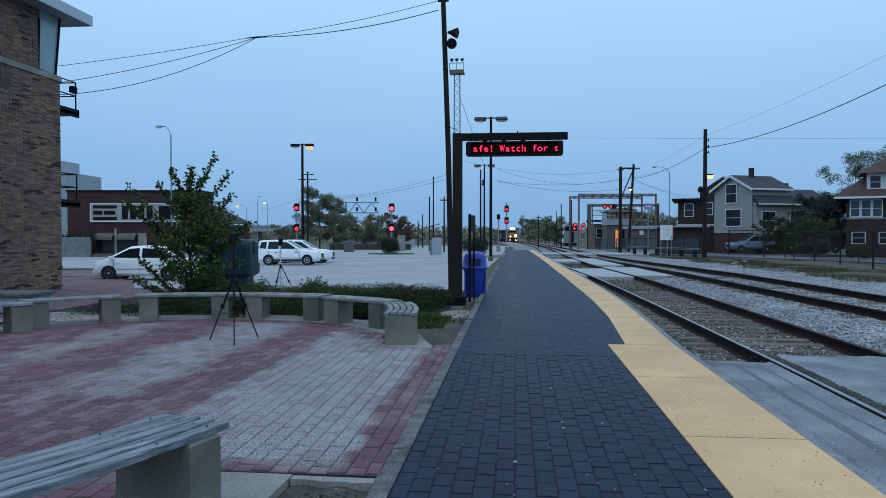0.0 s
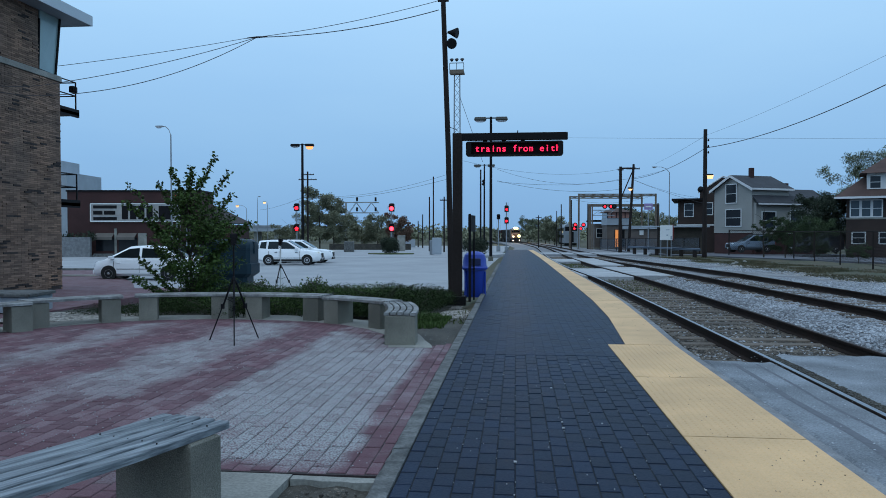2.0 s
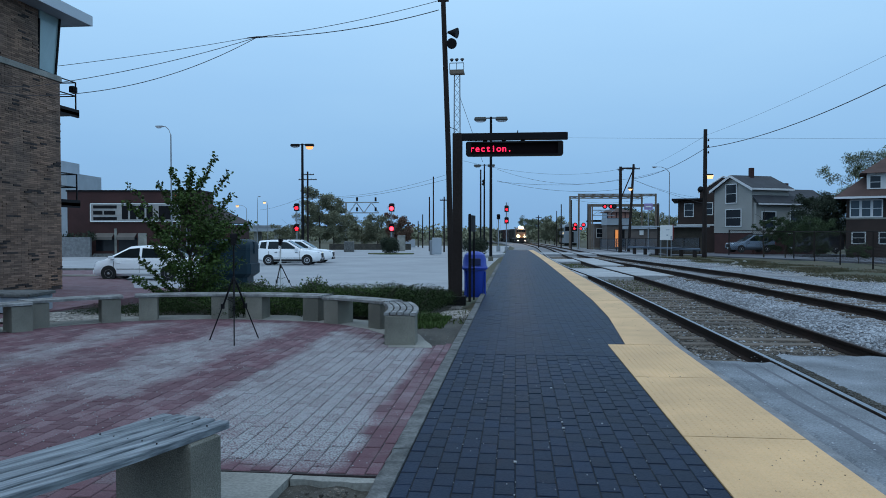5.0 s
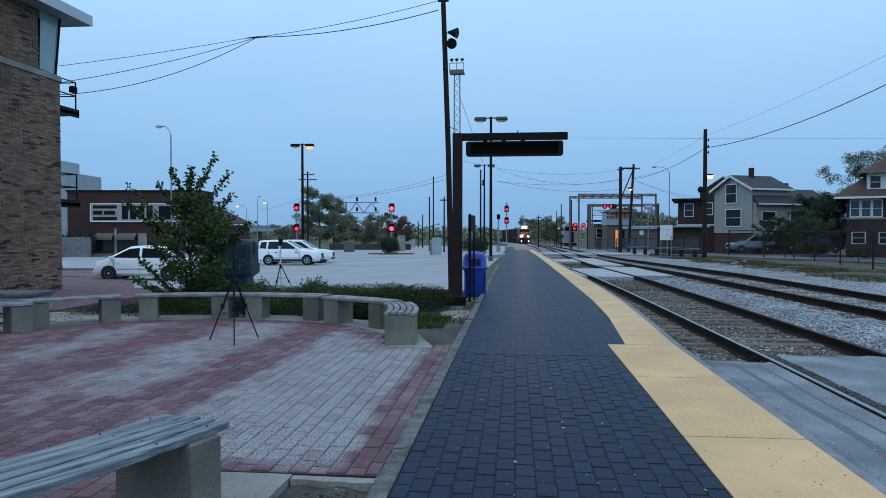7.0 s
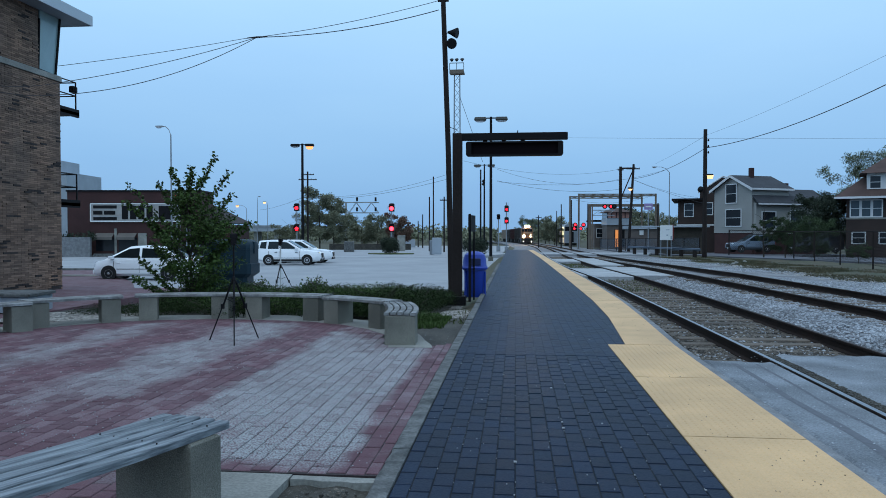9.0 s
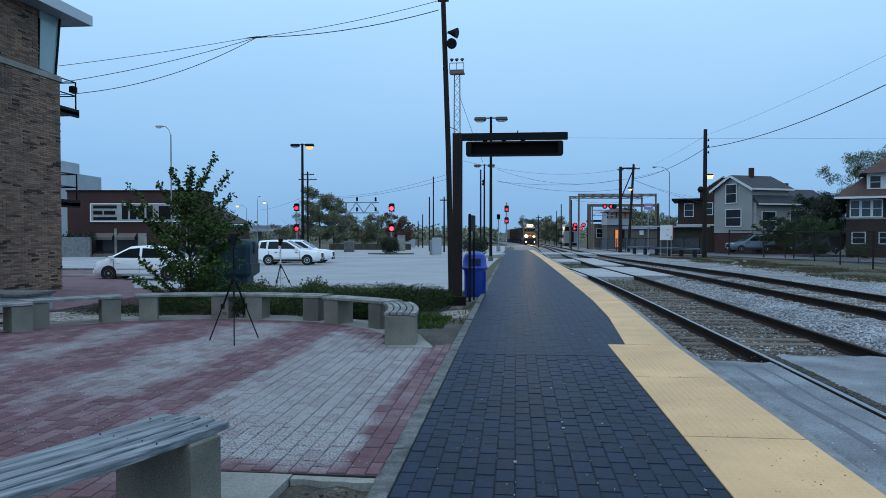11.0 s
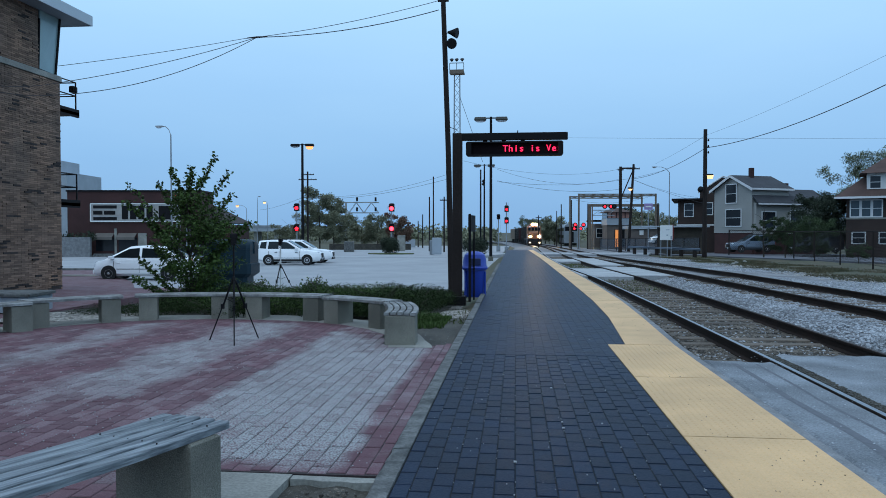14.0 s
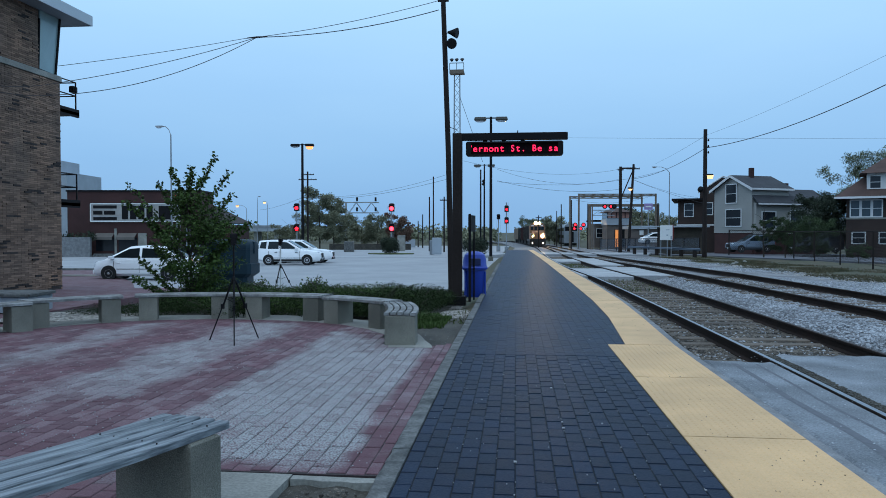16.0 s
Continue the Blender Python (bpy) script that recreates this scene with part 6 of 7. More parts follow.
for a, b, s, r in (((-1.78, 70.34, 7.70), (10.79, 76.63, 7.07), 0.9, 0.012), ((-1.78, 70.32, 6.48), (20.02, 97.74, 9.89), 1.0, 0.014), ((-1.83, 72.33, 6.73), (11.09, 76.63, 6.06), 0.6, 0.014), ((-4.36, 60.02, 7.53), (10.79, 76.65, 8.13), 0.8, 0.010), ((13.60, 85.98, 7.80), (18.39, 72.31, 4.37), 0.2, 0.014), ((13.60, 85.98, 7.80), (22.87, 92.91, 5.89), 0.3, 0.012), ((-29.30, 97.69, 6.37), (-5.44, 59.88, 6.06), 0.7, 0.014), ((-29.30, 97.70, 6.77), (-5.54, 59.88, 6.44), 0.9, 0.012), ((-53.38, 145.51, 6.18), (-29.30, 97.69, 6.53), 0.3, 0.02), ((4.28, 60.95, 9.47), (30.96, 63.65, 9.43), 0.05, 0.008), ((9.34, 111.66, 6.42), (22.43, 118.04, 7.55), 0.8, 0.014)):
    wire(a, b, s, r)

# crossing lights
def flasher(x, y, z, h, label, span=0.55, arm=0.0):
    ob = thing("crossing_signal", x, y, z, 5.8, label, "crossing signal", "crossing signals")
    part("mast", Mesh().tube([(0, 0, 0), (0, 0, h + 0.6)], 0.06, 8), STEEL, ob)
    part("bar", Mesh().box(-span, -0.04, h - 0.04, span, 0.04, h + 0.04), STEEL, ob)
    for s in (-1, 1):
        lp = part("lamp", Mesh().lathe([(0.32, 0), (0.32, 0.03), (0.15, 0.2)], 16, pose(s * span, -0.05, h, -90)), BLACK, ob, "round black lamp backing")
        part("lens", Mesh().lathe([(0.16, 0), (0.14, 0.03), (0.02, 0.06)], 14, pose(s * span, -0.06, h, 90)), SIGRED, lp, "glowing red lens")
    return ob


flasher(8.90, 101.39, -1.0, 3.55, "railroad crossing signal with two red lamps lit", 0.58)
flasher(9.70, 113.53, -1.1, 3.2, "farther railroad crossing signal with red lamps lit", 0.5)
cant = thing("crossing_cantilever", 11.24, 106.65, -1.0, 5.8, "steel cantilever carrying red crossing lamps over the street", "crossing signal")
part("mast", Mesh().tube([(0, 0, 0), (0, 0, 6.6)], 0.09, 8), RUSTY, cant)
part("arm", Mesh().box(0, -0.05, 5.7, 3.3, 0.05, 5.82).box(0, -0.05, 4.95, 3.3, 0.05, 5.05), STEEL, cant)
part("bracing", Mesh().tube([(0, 0, 5.0), (1.1, 0, 5.75), (2.2, 0, 5.0), (3.2, 0, 5.75)], 0.04, 5), STEEL, cant)
for xx, on in ((1.8, True), (2.7, True), (3.2, False)):
    lp = part("lamp", Mesh().lathe([(0.36, 0), (0.36, 0.03), (0.15, 0.2)], 16, pose(xx, -0.1, 6.3, -90)), BLACK, cant, "round black lamp backing")
    part("lens", Mesh().lathe([(0.15, 0), (0.13, 0.03), (0.02, 0.06)], 14, pose(xx, -0.12, 6.3, 90)), SIGRED if on else DARKPANE, lp)

# small interlocking tower with a lit doorway
tw = thing("signal_tower", 15.05, 120.12, -1.2, 2, "small two-storey signal tower with a glowing orange doorway", "signal tower")
part("ground_storey", Mesh().box(0, 0, 0, 3.6, 5, 3.9), BROWN_WALL, tw)
part("upper_storey", Mesh().box(-0.1, -0.3, 3.9, 3.7, 5.2, 5.0), GREY_METAL, tw)
gl = part("window_band", Mesh().box(-0.02, -0.22, 5.0, 3.62, 5.1, 6.0), DARKPANE, tw)
for k in range(5):
    part("blind", Mesh().box(0.1 + k * 0.72, -0.245, 5.08, 0.66 + k * 0.72, -0.225, 5.95), mat("pinkish_blind", (0.45, 0.22, 0.18), 0.8, 0.1), gl, "pinkish window blind")
part("roof", Mesh().add([(-0.7, -1.0, 6.0), (4.3, -1.0, 6.0), (4.3, 5.8, 6.0), (-0.7, 5.8, 6.0), (1.8, 2.4, 6.9)], [(3, 2, 1, 0), (0, 1, 4), (1, 2, 4), (2, 3, 4), (3, 0, 4)]), SHINGLE_BROWN, tw)
part("doorway", Mesh().box(1.35, -0.03, 0.3, 2.45, 0.02, 3.1), WARMROOM, tw, "glowing orange doorway")
part("door_frame", Mesh().box(1.23, -0.09, 0.3, 1.35, 0.03, 3.2).box(2.45, -0.09, 0.3, 2.9, 0.03, 3.2).box(1.85, -0.09, 0.3, 1.95, 0.03, 3.1), BLACK, tw)
lt = thing("wall_building", 13.78, 127.02, -1.2, 5, "low tan building with barred windows beside the tracks", "building")
part("wall", Mesh().box(0, 0, 0, 2.6, 6, 4.2), BROWN_WALL, lt)
part("roof", Mesh().box(-0.3, -0.4, 4.6, 2.9, 6.4, 4.85), BLACK, lt)
window(lt, 0.4, 1.8, 1.6, 1.5)
annex = thing("low_annex", 17.26, 110.29, -0.9, 3, "low dull brown wall with a white roof edge", "building")
part("wall", Mesh().box(0, 0, 0, 5.0, 4, 2.9), BROWN_WALL, annex)
part("roof", Mesh().box(-0.3, -0.3, 2.9, 4.2, 4.3, 3.4), GREY_METAL, annex)
part("vent_panel", Mesh().box(1.4, -0.05, 2.0, 2.0, 0.0, 2.7), WHITE, annex)
sgn = thing("purple_sign", 19.24, 106.47, -0.8, 0, "small purple and white sign on a post", "sign")
part("post", Mesh().tube([(0, 0, 0), (0, 0, 6.0)], 0.07, 6), STEEL, sgn)
pn = part("panel", Mesh().box(-0.6, -0.08, 5.6, 0.6, 0.0, 6.5), mat("purple_panel", (0.30, 0.22, 0.42), 0.5, 0.1), sgn)
part("bar", Mesh().box(-0.4, -0.1, 5.95, 0.4, -0.081, 6.15), WHITE, pn)

# ---- coaches standing on the far track ----
co = thing("passenger_coach", 11.85, 153.97, -1.4, 0, "stainless steel passenger coach standing on a far track", "coach")
cb = Mesh()
sec = [(-1.5, 0.6), (-1.5, 4.0), (-1.2, 4.5), (-0.5, 4.75), (0.5, 4.75), (1.2, 4.5), (1.5, 4.0), (1.5, 0.6)]
cb.loft([[(x, yy, z) for x, z in sec] for yy in (0, 26)])
part("body", cb, STAINLESS, co)
for zz in (1.7, 3.2):
    part("window_strip", Mesh().box(-1.53, 1.5, zz, -1.48, 24.5, zz + 0.6), DARKPANE, co)
part("end_door", Mesh().box(-0.5, -0.04, 0.8, 0.5, 0.02, 3.0).box(-1.3, -0.03, 3.2, 1.3, 0.02, 4.1), BLACK, co, "dark end door")
for yy in (2, 21):
    part("bogie", Mesh().box(-1.3, yy, 0.05, 1.3, yy + 3, 0.6), LOCO_GREY, co)
for s in (-1, 1):
    part("grab_rail", Mesh().tube([(s * 0.62, -0.06, 1.0), (s * 0.62, -0.06, 2.6)], 0.03, 5), STEEL, co)

# ---- shed, board, guard rail, fences on the far side ----
shed = thing("trackside_shed", 13.09, 67.65, -0.5, 6, "low brown timber shed with a flat pale roof edge", "shed")
for k in range(9):
    part("board", Mesh().box(1.0, -0.02, 0.05 + k * 0.27, 4.3, 0.05, 0.30 + k * 0.27), BARK, shed)
part("back_wall", Mesh().box(1.0, 0.06, 0, 4.3, 3, 2.45), BARK, shed)
part("roof", Mesh().box(-0.5, -0.6, 2.5, 4.6, 3.4, 2.62), GREY_METAL, shed)
part("post", Mesh().box(-0.1, -0.3, 0, 0.0, -0.2, 2.5), POLE, shed)
board = thing("notice_board", 12.19, 59.50, -0.35, 5.8, "white notice board on two thin posts", "notice board")
pn = part("panel", Mesh().box(-0.5, -0.03, 1.25, 0.5, 0.03, 2.45), WHITE, board)
part("panel_edge", Mesh().box(0.50, -0.05, 1.22, 0.56, 0.05, 2.5), TAIL, pn, "dark red edge")
for bx, bz, bw, bh in ((-0.05, 2.05, 0.3, 0.06), (0.0, 1.6, 0.14, 0.1), (0.33, 1.3, 0.14, 0.28)):
    part("print_bar", Mesh().box(bx, -0.037, bz, bx + bw, -0.031, bz + bh), GREY_METAL, pn)
for s in (-0.42, 0.42, 0.1):
    part("post", Mesh().tube([(s, 0.06, -0.1), (s, 0.06, 2.4)], 0.03, 6), STEEL, board)


def guard_rail(p0, p1, z, n, label):
    a, b = Vector((*p0, z)), Vector((*p1, z))
    ob = thing("guard_rail", a.x, a.y, z, math.degrees(math.atan2(b.y - a.y, b.x - a.x)), label, "guard rail")
    L = (b - a).length
    part("beam", Mesh().loft([[(x, -0.03, 0.44), (x, -0.08, 0.48), (x, -0.03, 0.53), (x, -0.08, 0.58), (x, -0.03, 0.62), (x, 0.0, 0.53)] for x in (0, L)]), BLUE_MESH, ob)
    for k in range(n):
        part("post", Mesh().box(L * (k + 0.5) / n - 0.13, 0.0, -0.1, L * (k + 0.5) / n + 0.13, 0.2, 0.66), POLE, ob)


guard_rail((10.39, 67.37), (14.46, 57.73), -0.35, 6, "pale steel guard rail on dark wooden posts")


def fence(points, h, label, sp=3.0, mesh_gap=0.16, weave=POLE, gauge=0.005):
    """A chain-link fence: posts, a top rail and woven wire."""
    for (a, b) in zip(points, points[1:]):
        a, b = Vector(a), Vector(b)
        d = b - a
        L = d.xy.length
        ob = thing("chain_link_fence", a.x, a.y, 0, math.degrees(math.atan2(d.y, d.x)), label, "fence", "fences beyond the tracks")
        zz = lambda t: a.z + (b.z - a.z) * t / L
        n = max(1, round(L / sp))
        for k in range(n + 1):
            t = L * k / n
            part("post", Mesh().tube([(t, 0, zz(t) - 0.2), (t, 0, zz(t) + h)], 0.045, 6), POLE, ob)
        part("top_rail", Mesh().tube([(0, 0, zz(0) + h - 0.03), (L, 0, zz(L) + h - 0.03)], 0.028, 6), POLE, ob)
        m = Mesh()
        t = -h
        while t < L:
            for s in (0, 1):
                t0, t1 = (t, t + h) if s == 0 else (t + h, t)
                ca, cb_ = max(0, min(L, t0)), max(0, min(L, t1))
                if abs(ca - cb_) > 0.05:
                    fa, fb = (ca - t0) / (t1 - t0), (cb_ - t0) / (t1 - t0)
                    m.tube([(ca, 0.0, zz(ca) + h * fa), (cb_, 0.0, zz(cb_) + h * fb)], gauge, 3, False)
            t += mesh_gap
        tagged(part("wire_mesh", m, weave, ob), kind="stuff")


fence([(16.62, 30.80, -0.17), (17.94, 37.97, -0.13), (19.79, 53.24, -0.14), (16.37, 56.92, -0.02)], 1.75, "rusty chain-link fence with dark posts", 4.5)
fence([(15.40, 61.84, -0.11), (10.39, 89.48, -0.47)], 1.2, "low blue-grey mesh fence beside the tracks", 3.0, 0.16, BLUE_MESH, 0.007)


# ---- houses ----
def gable_house(x, y, z, rz, w, d, base, eave, ridge, label, wall, roofm):
    ob = thing("house", x, y, z, rz, label, "house", "houses beyond the tracks")
    part("foundation", Mesh().box(0.03, 0.03, -0.5, w - 0.03, d - 0.03, base), DARK_BRICK, ob, "red brick foundation")
    m = Mesh()
    m.add([(0, 0, base), (w, 0, base), (w, 0, eave), (w / 2, 0, ridge), (0, 0, eave), (0, d, base), (w, d, base), (w, d, eave), (w / 2, d, ridge), (0, d, eave)], [(0, 1, 2, 3, 4), (9, 8, 7, 6, 5), (1, 6, 7, 2), (5, 0, 4, 9)])
    part("wall", m, wall, ob)
    k = 0
    zz = base
    while zz < ridge - 0.3:
        cut = 0 if zz < eave else (zz + 0.1 - eave) / (ridge - eave) * w / 2
        part("siding_board", Mesh().add([(cut, -0.004, zz + 0.19), (w - cut, -0.004, zz + 0.19), (w - cut, -0.03, zz), (cut, -0.03, zz)], [(3, 2, 1, 0)]), wall, ob)
        if zz < eave - 0.19:
            part("siding_board", Mesh().add([(w + 0.004, 0, zz + 0.19), (w + 0.004, d, zz + 0.19), (w + 0.03, d, zz), (w + 0.03, 0, zz)], [(3, 2, 1, 0)]), wall, ob)
        zz += 0.2
    o, s = 0.4, (ridge - eave) / (w / 2)
    rf = Mesh()
    for sx in (-1, 1):
        xe, xm = (w / 2 + sx * (w / 2 + o)), w / 2
        ze = eave - o * s
        rf.add([(xe, -o, ze), (xm, -o, ridge), (xm, d + o, ridge), (xe, d + o, ze), (xe, -o, ze + 0.12), (xm, -o, ridge + 0.12), (xm, d + o, ridge + 0.12), (xe, d + o, ze + 0.12)],
               [(0, 1, 2, 3), (7, 6, 5, 4), (0, 4, 5, 1), (2, 6, 7, 3), (3, 7, 4, 0)])
    r = part("roof", rf, roofm, ob)
    tr = Mesh()
    for sx in (-1, 1):
        xe, ze = (w / 2 + sx * (w / 2 + o)), eave - o * s
        tr.add([(xe, -o - 0.03, ze - 0.16), (w / 2, -o - 0.03, ridge - 0.14), (w / 2, -o - 0.03, ridge + 0.14), (xe, -o - 0.03, ze + 0.13)], [(0, 1, 2, 3)])
        tr.box(xe - 0.03, -o, ze - 0.06, xe + 0.03, d + o, ze + 0.13)
    part("bargeboard", tr, TRIM, r, "white bargeboards and gutter")
    return ob, r


h1, h1r = gable_house(21.69, 80.91, -0.55, -64.9, 5.6, 4.7, 2.0, 6.65, 8.0, "two-storey beige clapboard house with a dark gable roof", SIDING, SHINGLE)
window(h1, 1.9, 5.2, 1.5, 1.9, -0.05)
window(h1, 1.9, 2.75, 2.2, 1.7, -0.05)
part("chimney", Mesh().box(3.0, 1.85, 7.0, 3.4, 2.25, 8.9), DARK_BRICK, h1r, "dark brick chimney")
sidem = pose(5.6, 0, 0, 0, 0, 90)
ext = thing("house_extension", h1.location.x, h1.location.y, -0.55, -64.9, "one-storey beige house extension with a lean-to roof", "house", "houses beyond the tracks")
part("wall", Mesh().box(1.2, 0.15, 1.9, 6.0, 9.6, 5.1), SIDING, ext)
part("foundation", Mesh().box(1.25, 0.2, -0.5, 5.95, 9.55, 1.9), DARK_BRICK, ext)
part("roof", Mesh().add([(6.5, -0.05, 4.9), (6.5, 10.0, 4.9), (3.7, 10.0, 6.55), (3.7, 4.8, 6.55), (5.64, 4.75, 5.75), (5.64, -0.05, 5.75), (6.5, -0.05, 5.04), (6.5, 10.0, 5.04), (3.7, 10.0, 6.69), (3.7, 4.8, 6.69), (5.64, 4.75, 5.89), (5.64, -0.05, 5.89), (1.2, 10.0, 5.0), (1.2, 4.8, 5.0)], [(5, 4, 3, 2, 1, 0), (6, 7, 8, 9, 10, 11), (0, 1, 7, 6), (1, 2, 8, 7), (5, 0, 6, 11), (9, 8, 12, 13)]), SHINGLE, ext)
part("gutter", Mesh().box(6.51, -0.05, 4.88, 6.58, 10.0, 5.02), TRIM, ext)
em = pose(6.0, 0, 0, 0, 0, 90)
window(ext, 0.9, 2.45, 1.7, 1.7, 0.0, em)
window(ext, 4.6, 2.0, 1.4, 2.3, 0.0, em)
part("chimney", Mesh().box(3.9, 5.6, 6.0, 4.3, 6.0, 7.3), DARK_BRICK, ext, "dark brick chimney")

rhx, rhy = 28.55, 65.20
h2 = thing("house", rhx, rhy, -0.4, -24, "brown brick bungalow with a broad hipped roof and white windows", "house", "houses beyond the tracks")
part("wall", Mesh().box(0, 0, -0.3, 10, 9, 5.0), BROWN_BRICK, h2)
part("stone_band", Mesh().box(-0.04, -0.05, 3.05, 10, 0, 3.2), CONCRETE, h2)
rf2 = part("roof", Mesh().add([(-0.9, -0.9, 4.85), (10.9, -0.9, 4.85), (10.9, 9.9, 4.85), (-0.9, 9.9, 4.85), (4.9, 4.5, 9.6), (6.0, 4.5, 9.6), (-0.9, -0.9, 4.97), (10.9, -0.9, 4.97), (10.9, 9.9, 4.97), (-0.9, 9.9, 4.97)], [(3, 2, 1, 0), (0, 1, 7, 6), (3, 0, 6, 9), (6, 7, 5, 4), (7, 8, 5), (8, 9, 4, 5), (9, 6, 4)]), SHINGLE_BROWN, h2)
part("gutter", Mesh().box(-0.95, -0.98, 4.8, 10.9, -0.9, 4.98), TRIM, rf2)
for k in range(3):
    window(h2, 0.35 + k * 0.82, 3.3, 0.62, 1.35, 0.0, None, PANE, 0.1)
window(h2, 3.4, 3.3, 0.62, 1.35, 0.0, None, PANE, 0.1)
for k in range(2):
    window(h2, 0.5 + k * 2.0, 1.0, 0.9, 0.9)
dm = part("dormer", Mesh().box(1.5, -0.15, 5.2, 5.6, 4.0, 6.98), TRIM, h2, "white dormer")
part("dormer_roof", Mesh().add([(0.95, -0.75, 6.95), (6.2, -0.75, 6.95), (6.2, 4.5, 6.95), (0.95, 4.5, 6.95), (3.6, 2.0, 8.9)], [(3, 2, 1, 0), (0, 1, 4), (1, 2, 4), (2, 3, 4), (3, 0, 4)]), SHINGLE_BROWN, dm)
for k in range(3):
    window(h2, 1.75 + k * 1.25, 5.7, 0.75, 1.0, -0.15)

h3 = thing("house", 19.0, 86.3, -0.6, -14, "dark brick house with a flat porch roof", "house", "houses beyond the tracks")
part("wall", Mesh().box(0, 0, -0.3, 5.6, 9, 5.9), BROWN_BRICK, h3)
part("upper_wall", Mesh().add([(2.4, 0.6, 5.9), (5.8, 0.6, 5.9), (5.8, 0.6, 8.2), (4.9, 0.6, 8.5), (2.4, 0.6, 6.9), (2.4, 8, 5.9), (5.8, 8, 5.9), (5.8, 8, 8.2), (4.9, 8, 8.5), (2.4, 8, 6.9)], [(0, 1, 2, 3, 4), (0, 4, 9, 5), (4, 3, 8, 9), (3, 2, 7, 8), (1, 6, 7, 2)]), BROWN_BRICK, h3)
part("porch_roof", Mesh().box(-0.7, -0.8, 5.85, 3.2, 9.2, 6.05), BLACK, h3)
part("roof_edge", Mesh().tube([(2.2, 0.55, 6.75), (4.9, 0.55, 8.6), (6.0, 0.55, 8.3)], 0.09, 6), TRIM, h3)
part("cornice", Mesh().box(-0.1, -0.1, 2.9, 4.6, 0.0, 3.05), TRIM, h3)
window(h3, 0.75, 4.0, 0.9, 1.4)
window(h3, 3.0, 4.2, 0.75, 1.3)
window(h3, 0.9, 1.0, 1.2, 1.2)

# ---- trees and bushes in the distance ----
def far_tree(px, d, z, h, s, label, leaf=LEAF_FAR, seed=1, clumps=130, per=105, size=0.19, group="trees beyond the lot", bare=0.2):
    lx = (px - 784) / 1264 * d
    return tree(lx * 0.9949 - d * 0.1007, lx * 0.1007 + d * 0.9949, z, h, s, label, leaf, BARK, min(0.2, h * 0.016), bare, 13, clumps, per, size, seed, "tree", group)


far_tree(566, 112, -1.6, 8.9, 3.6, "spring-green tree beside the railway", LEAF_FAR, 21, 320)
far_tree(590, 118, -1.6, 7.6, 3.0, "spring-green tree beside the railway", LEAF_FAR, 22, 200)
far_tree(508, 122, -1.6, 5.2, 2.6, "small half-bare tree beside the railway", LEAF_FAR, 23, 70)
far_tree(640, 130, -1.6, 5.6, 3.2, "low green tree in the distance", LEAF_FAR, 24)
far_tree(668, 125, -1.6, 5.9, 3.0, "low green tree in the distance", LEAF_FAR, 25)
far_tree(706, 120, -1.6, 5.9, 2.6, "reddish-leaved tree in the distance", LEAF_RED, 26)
# the haze of these trees lies in their pale leaf colour
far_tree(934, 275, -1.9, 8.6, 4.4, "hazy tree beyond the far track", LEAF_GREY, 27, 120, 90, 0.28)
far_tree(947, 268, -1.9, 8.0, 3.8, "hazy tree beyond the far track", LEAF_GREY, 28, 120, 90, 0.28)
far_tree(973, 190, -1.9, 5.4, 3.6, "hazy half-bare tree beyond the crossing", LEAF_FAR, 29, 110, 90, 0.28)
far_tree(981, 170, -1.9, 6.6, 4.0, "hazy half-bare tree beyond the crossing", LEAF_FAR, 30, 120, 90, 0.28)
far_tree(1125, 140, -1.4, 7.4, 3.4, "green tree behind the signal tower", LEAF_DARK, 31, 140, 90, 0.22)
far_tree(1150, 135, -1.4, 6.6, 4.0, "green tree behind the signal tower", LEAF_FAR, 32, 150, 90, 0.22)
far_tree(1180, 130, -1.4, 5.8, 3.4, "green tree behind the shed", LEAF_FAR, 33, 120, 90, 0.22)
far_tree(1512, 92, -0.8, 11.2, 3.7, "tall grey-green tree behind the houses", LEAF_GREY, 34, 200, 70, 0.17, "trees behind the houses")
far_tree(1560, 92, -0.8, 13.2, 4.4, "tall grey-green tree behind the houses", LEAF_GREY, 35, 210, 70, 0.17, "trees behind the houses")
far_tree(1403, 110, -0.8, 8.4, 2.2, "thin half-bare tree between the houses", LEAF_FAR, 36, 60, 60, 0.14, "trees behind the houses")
far_tree(1446, 66, -0.5, 5.2, 2.4, "dark evergreen between the houses", LEAF_DARK, 37, 260, 130, 0.11, "evergreens by the houses", 0.05)
far_tree(1480, 70, -0.5, 5.7, 2.6, "dark evergreen between the houses", LEAF_DARK, 38, 260, 130, 0.11, "evergreens by the houses", 0.05)
far_tree(1352, 55, -0.3, 3.9, 0.7, "thin leafy sapling at the fence", LEAF_DIM, 39, 70, 60, 0.065, "saplings at the fence", 0.2)
far_tree(1390, 54, -0.3, 3.0, 1.2, "leafy bush tree at the fence", LEAF_DIM, 40, 170, 120, 0.065, "saplings at the fence", 0.05)
far_tree(1440, 55, -0.3, 3.1, 1.5, "dull leafy bush at the fence", LEAF_DIM, 44, 200, 120, 0.065, "saplings at the fence", 0.04)
far_tree(1520, 42, -0.2, 1.5, 0.8, "weedy bush at the fence", LEAF_DIM, 41, 60, 60, 0.06, "saplings at the fence", 0.05)
bx, by = -13.8, 78.0
round_bush = thing("shrub", bx, by, -0.86, 0, "round dark clipped bush on the lot's island", "bush", "bushes on the lot")
m = Mesh()
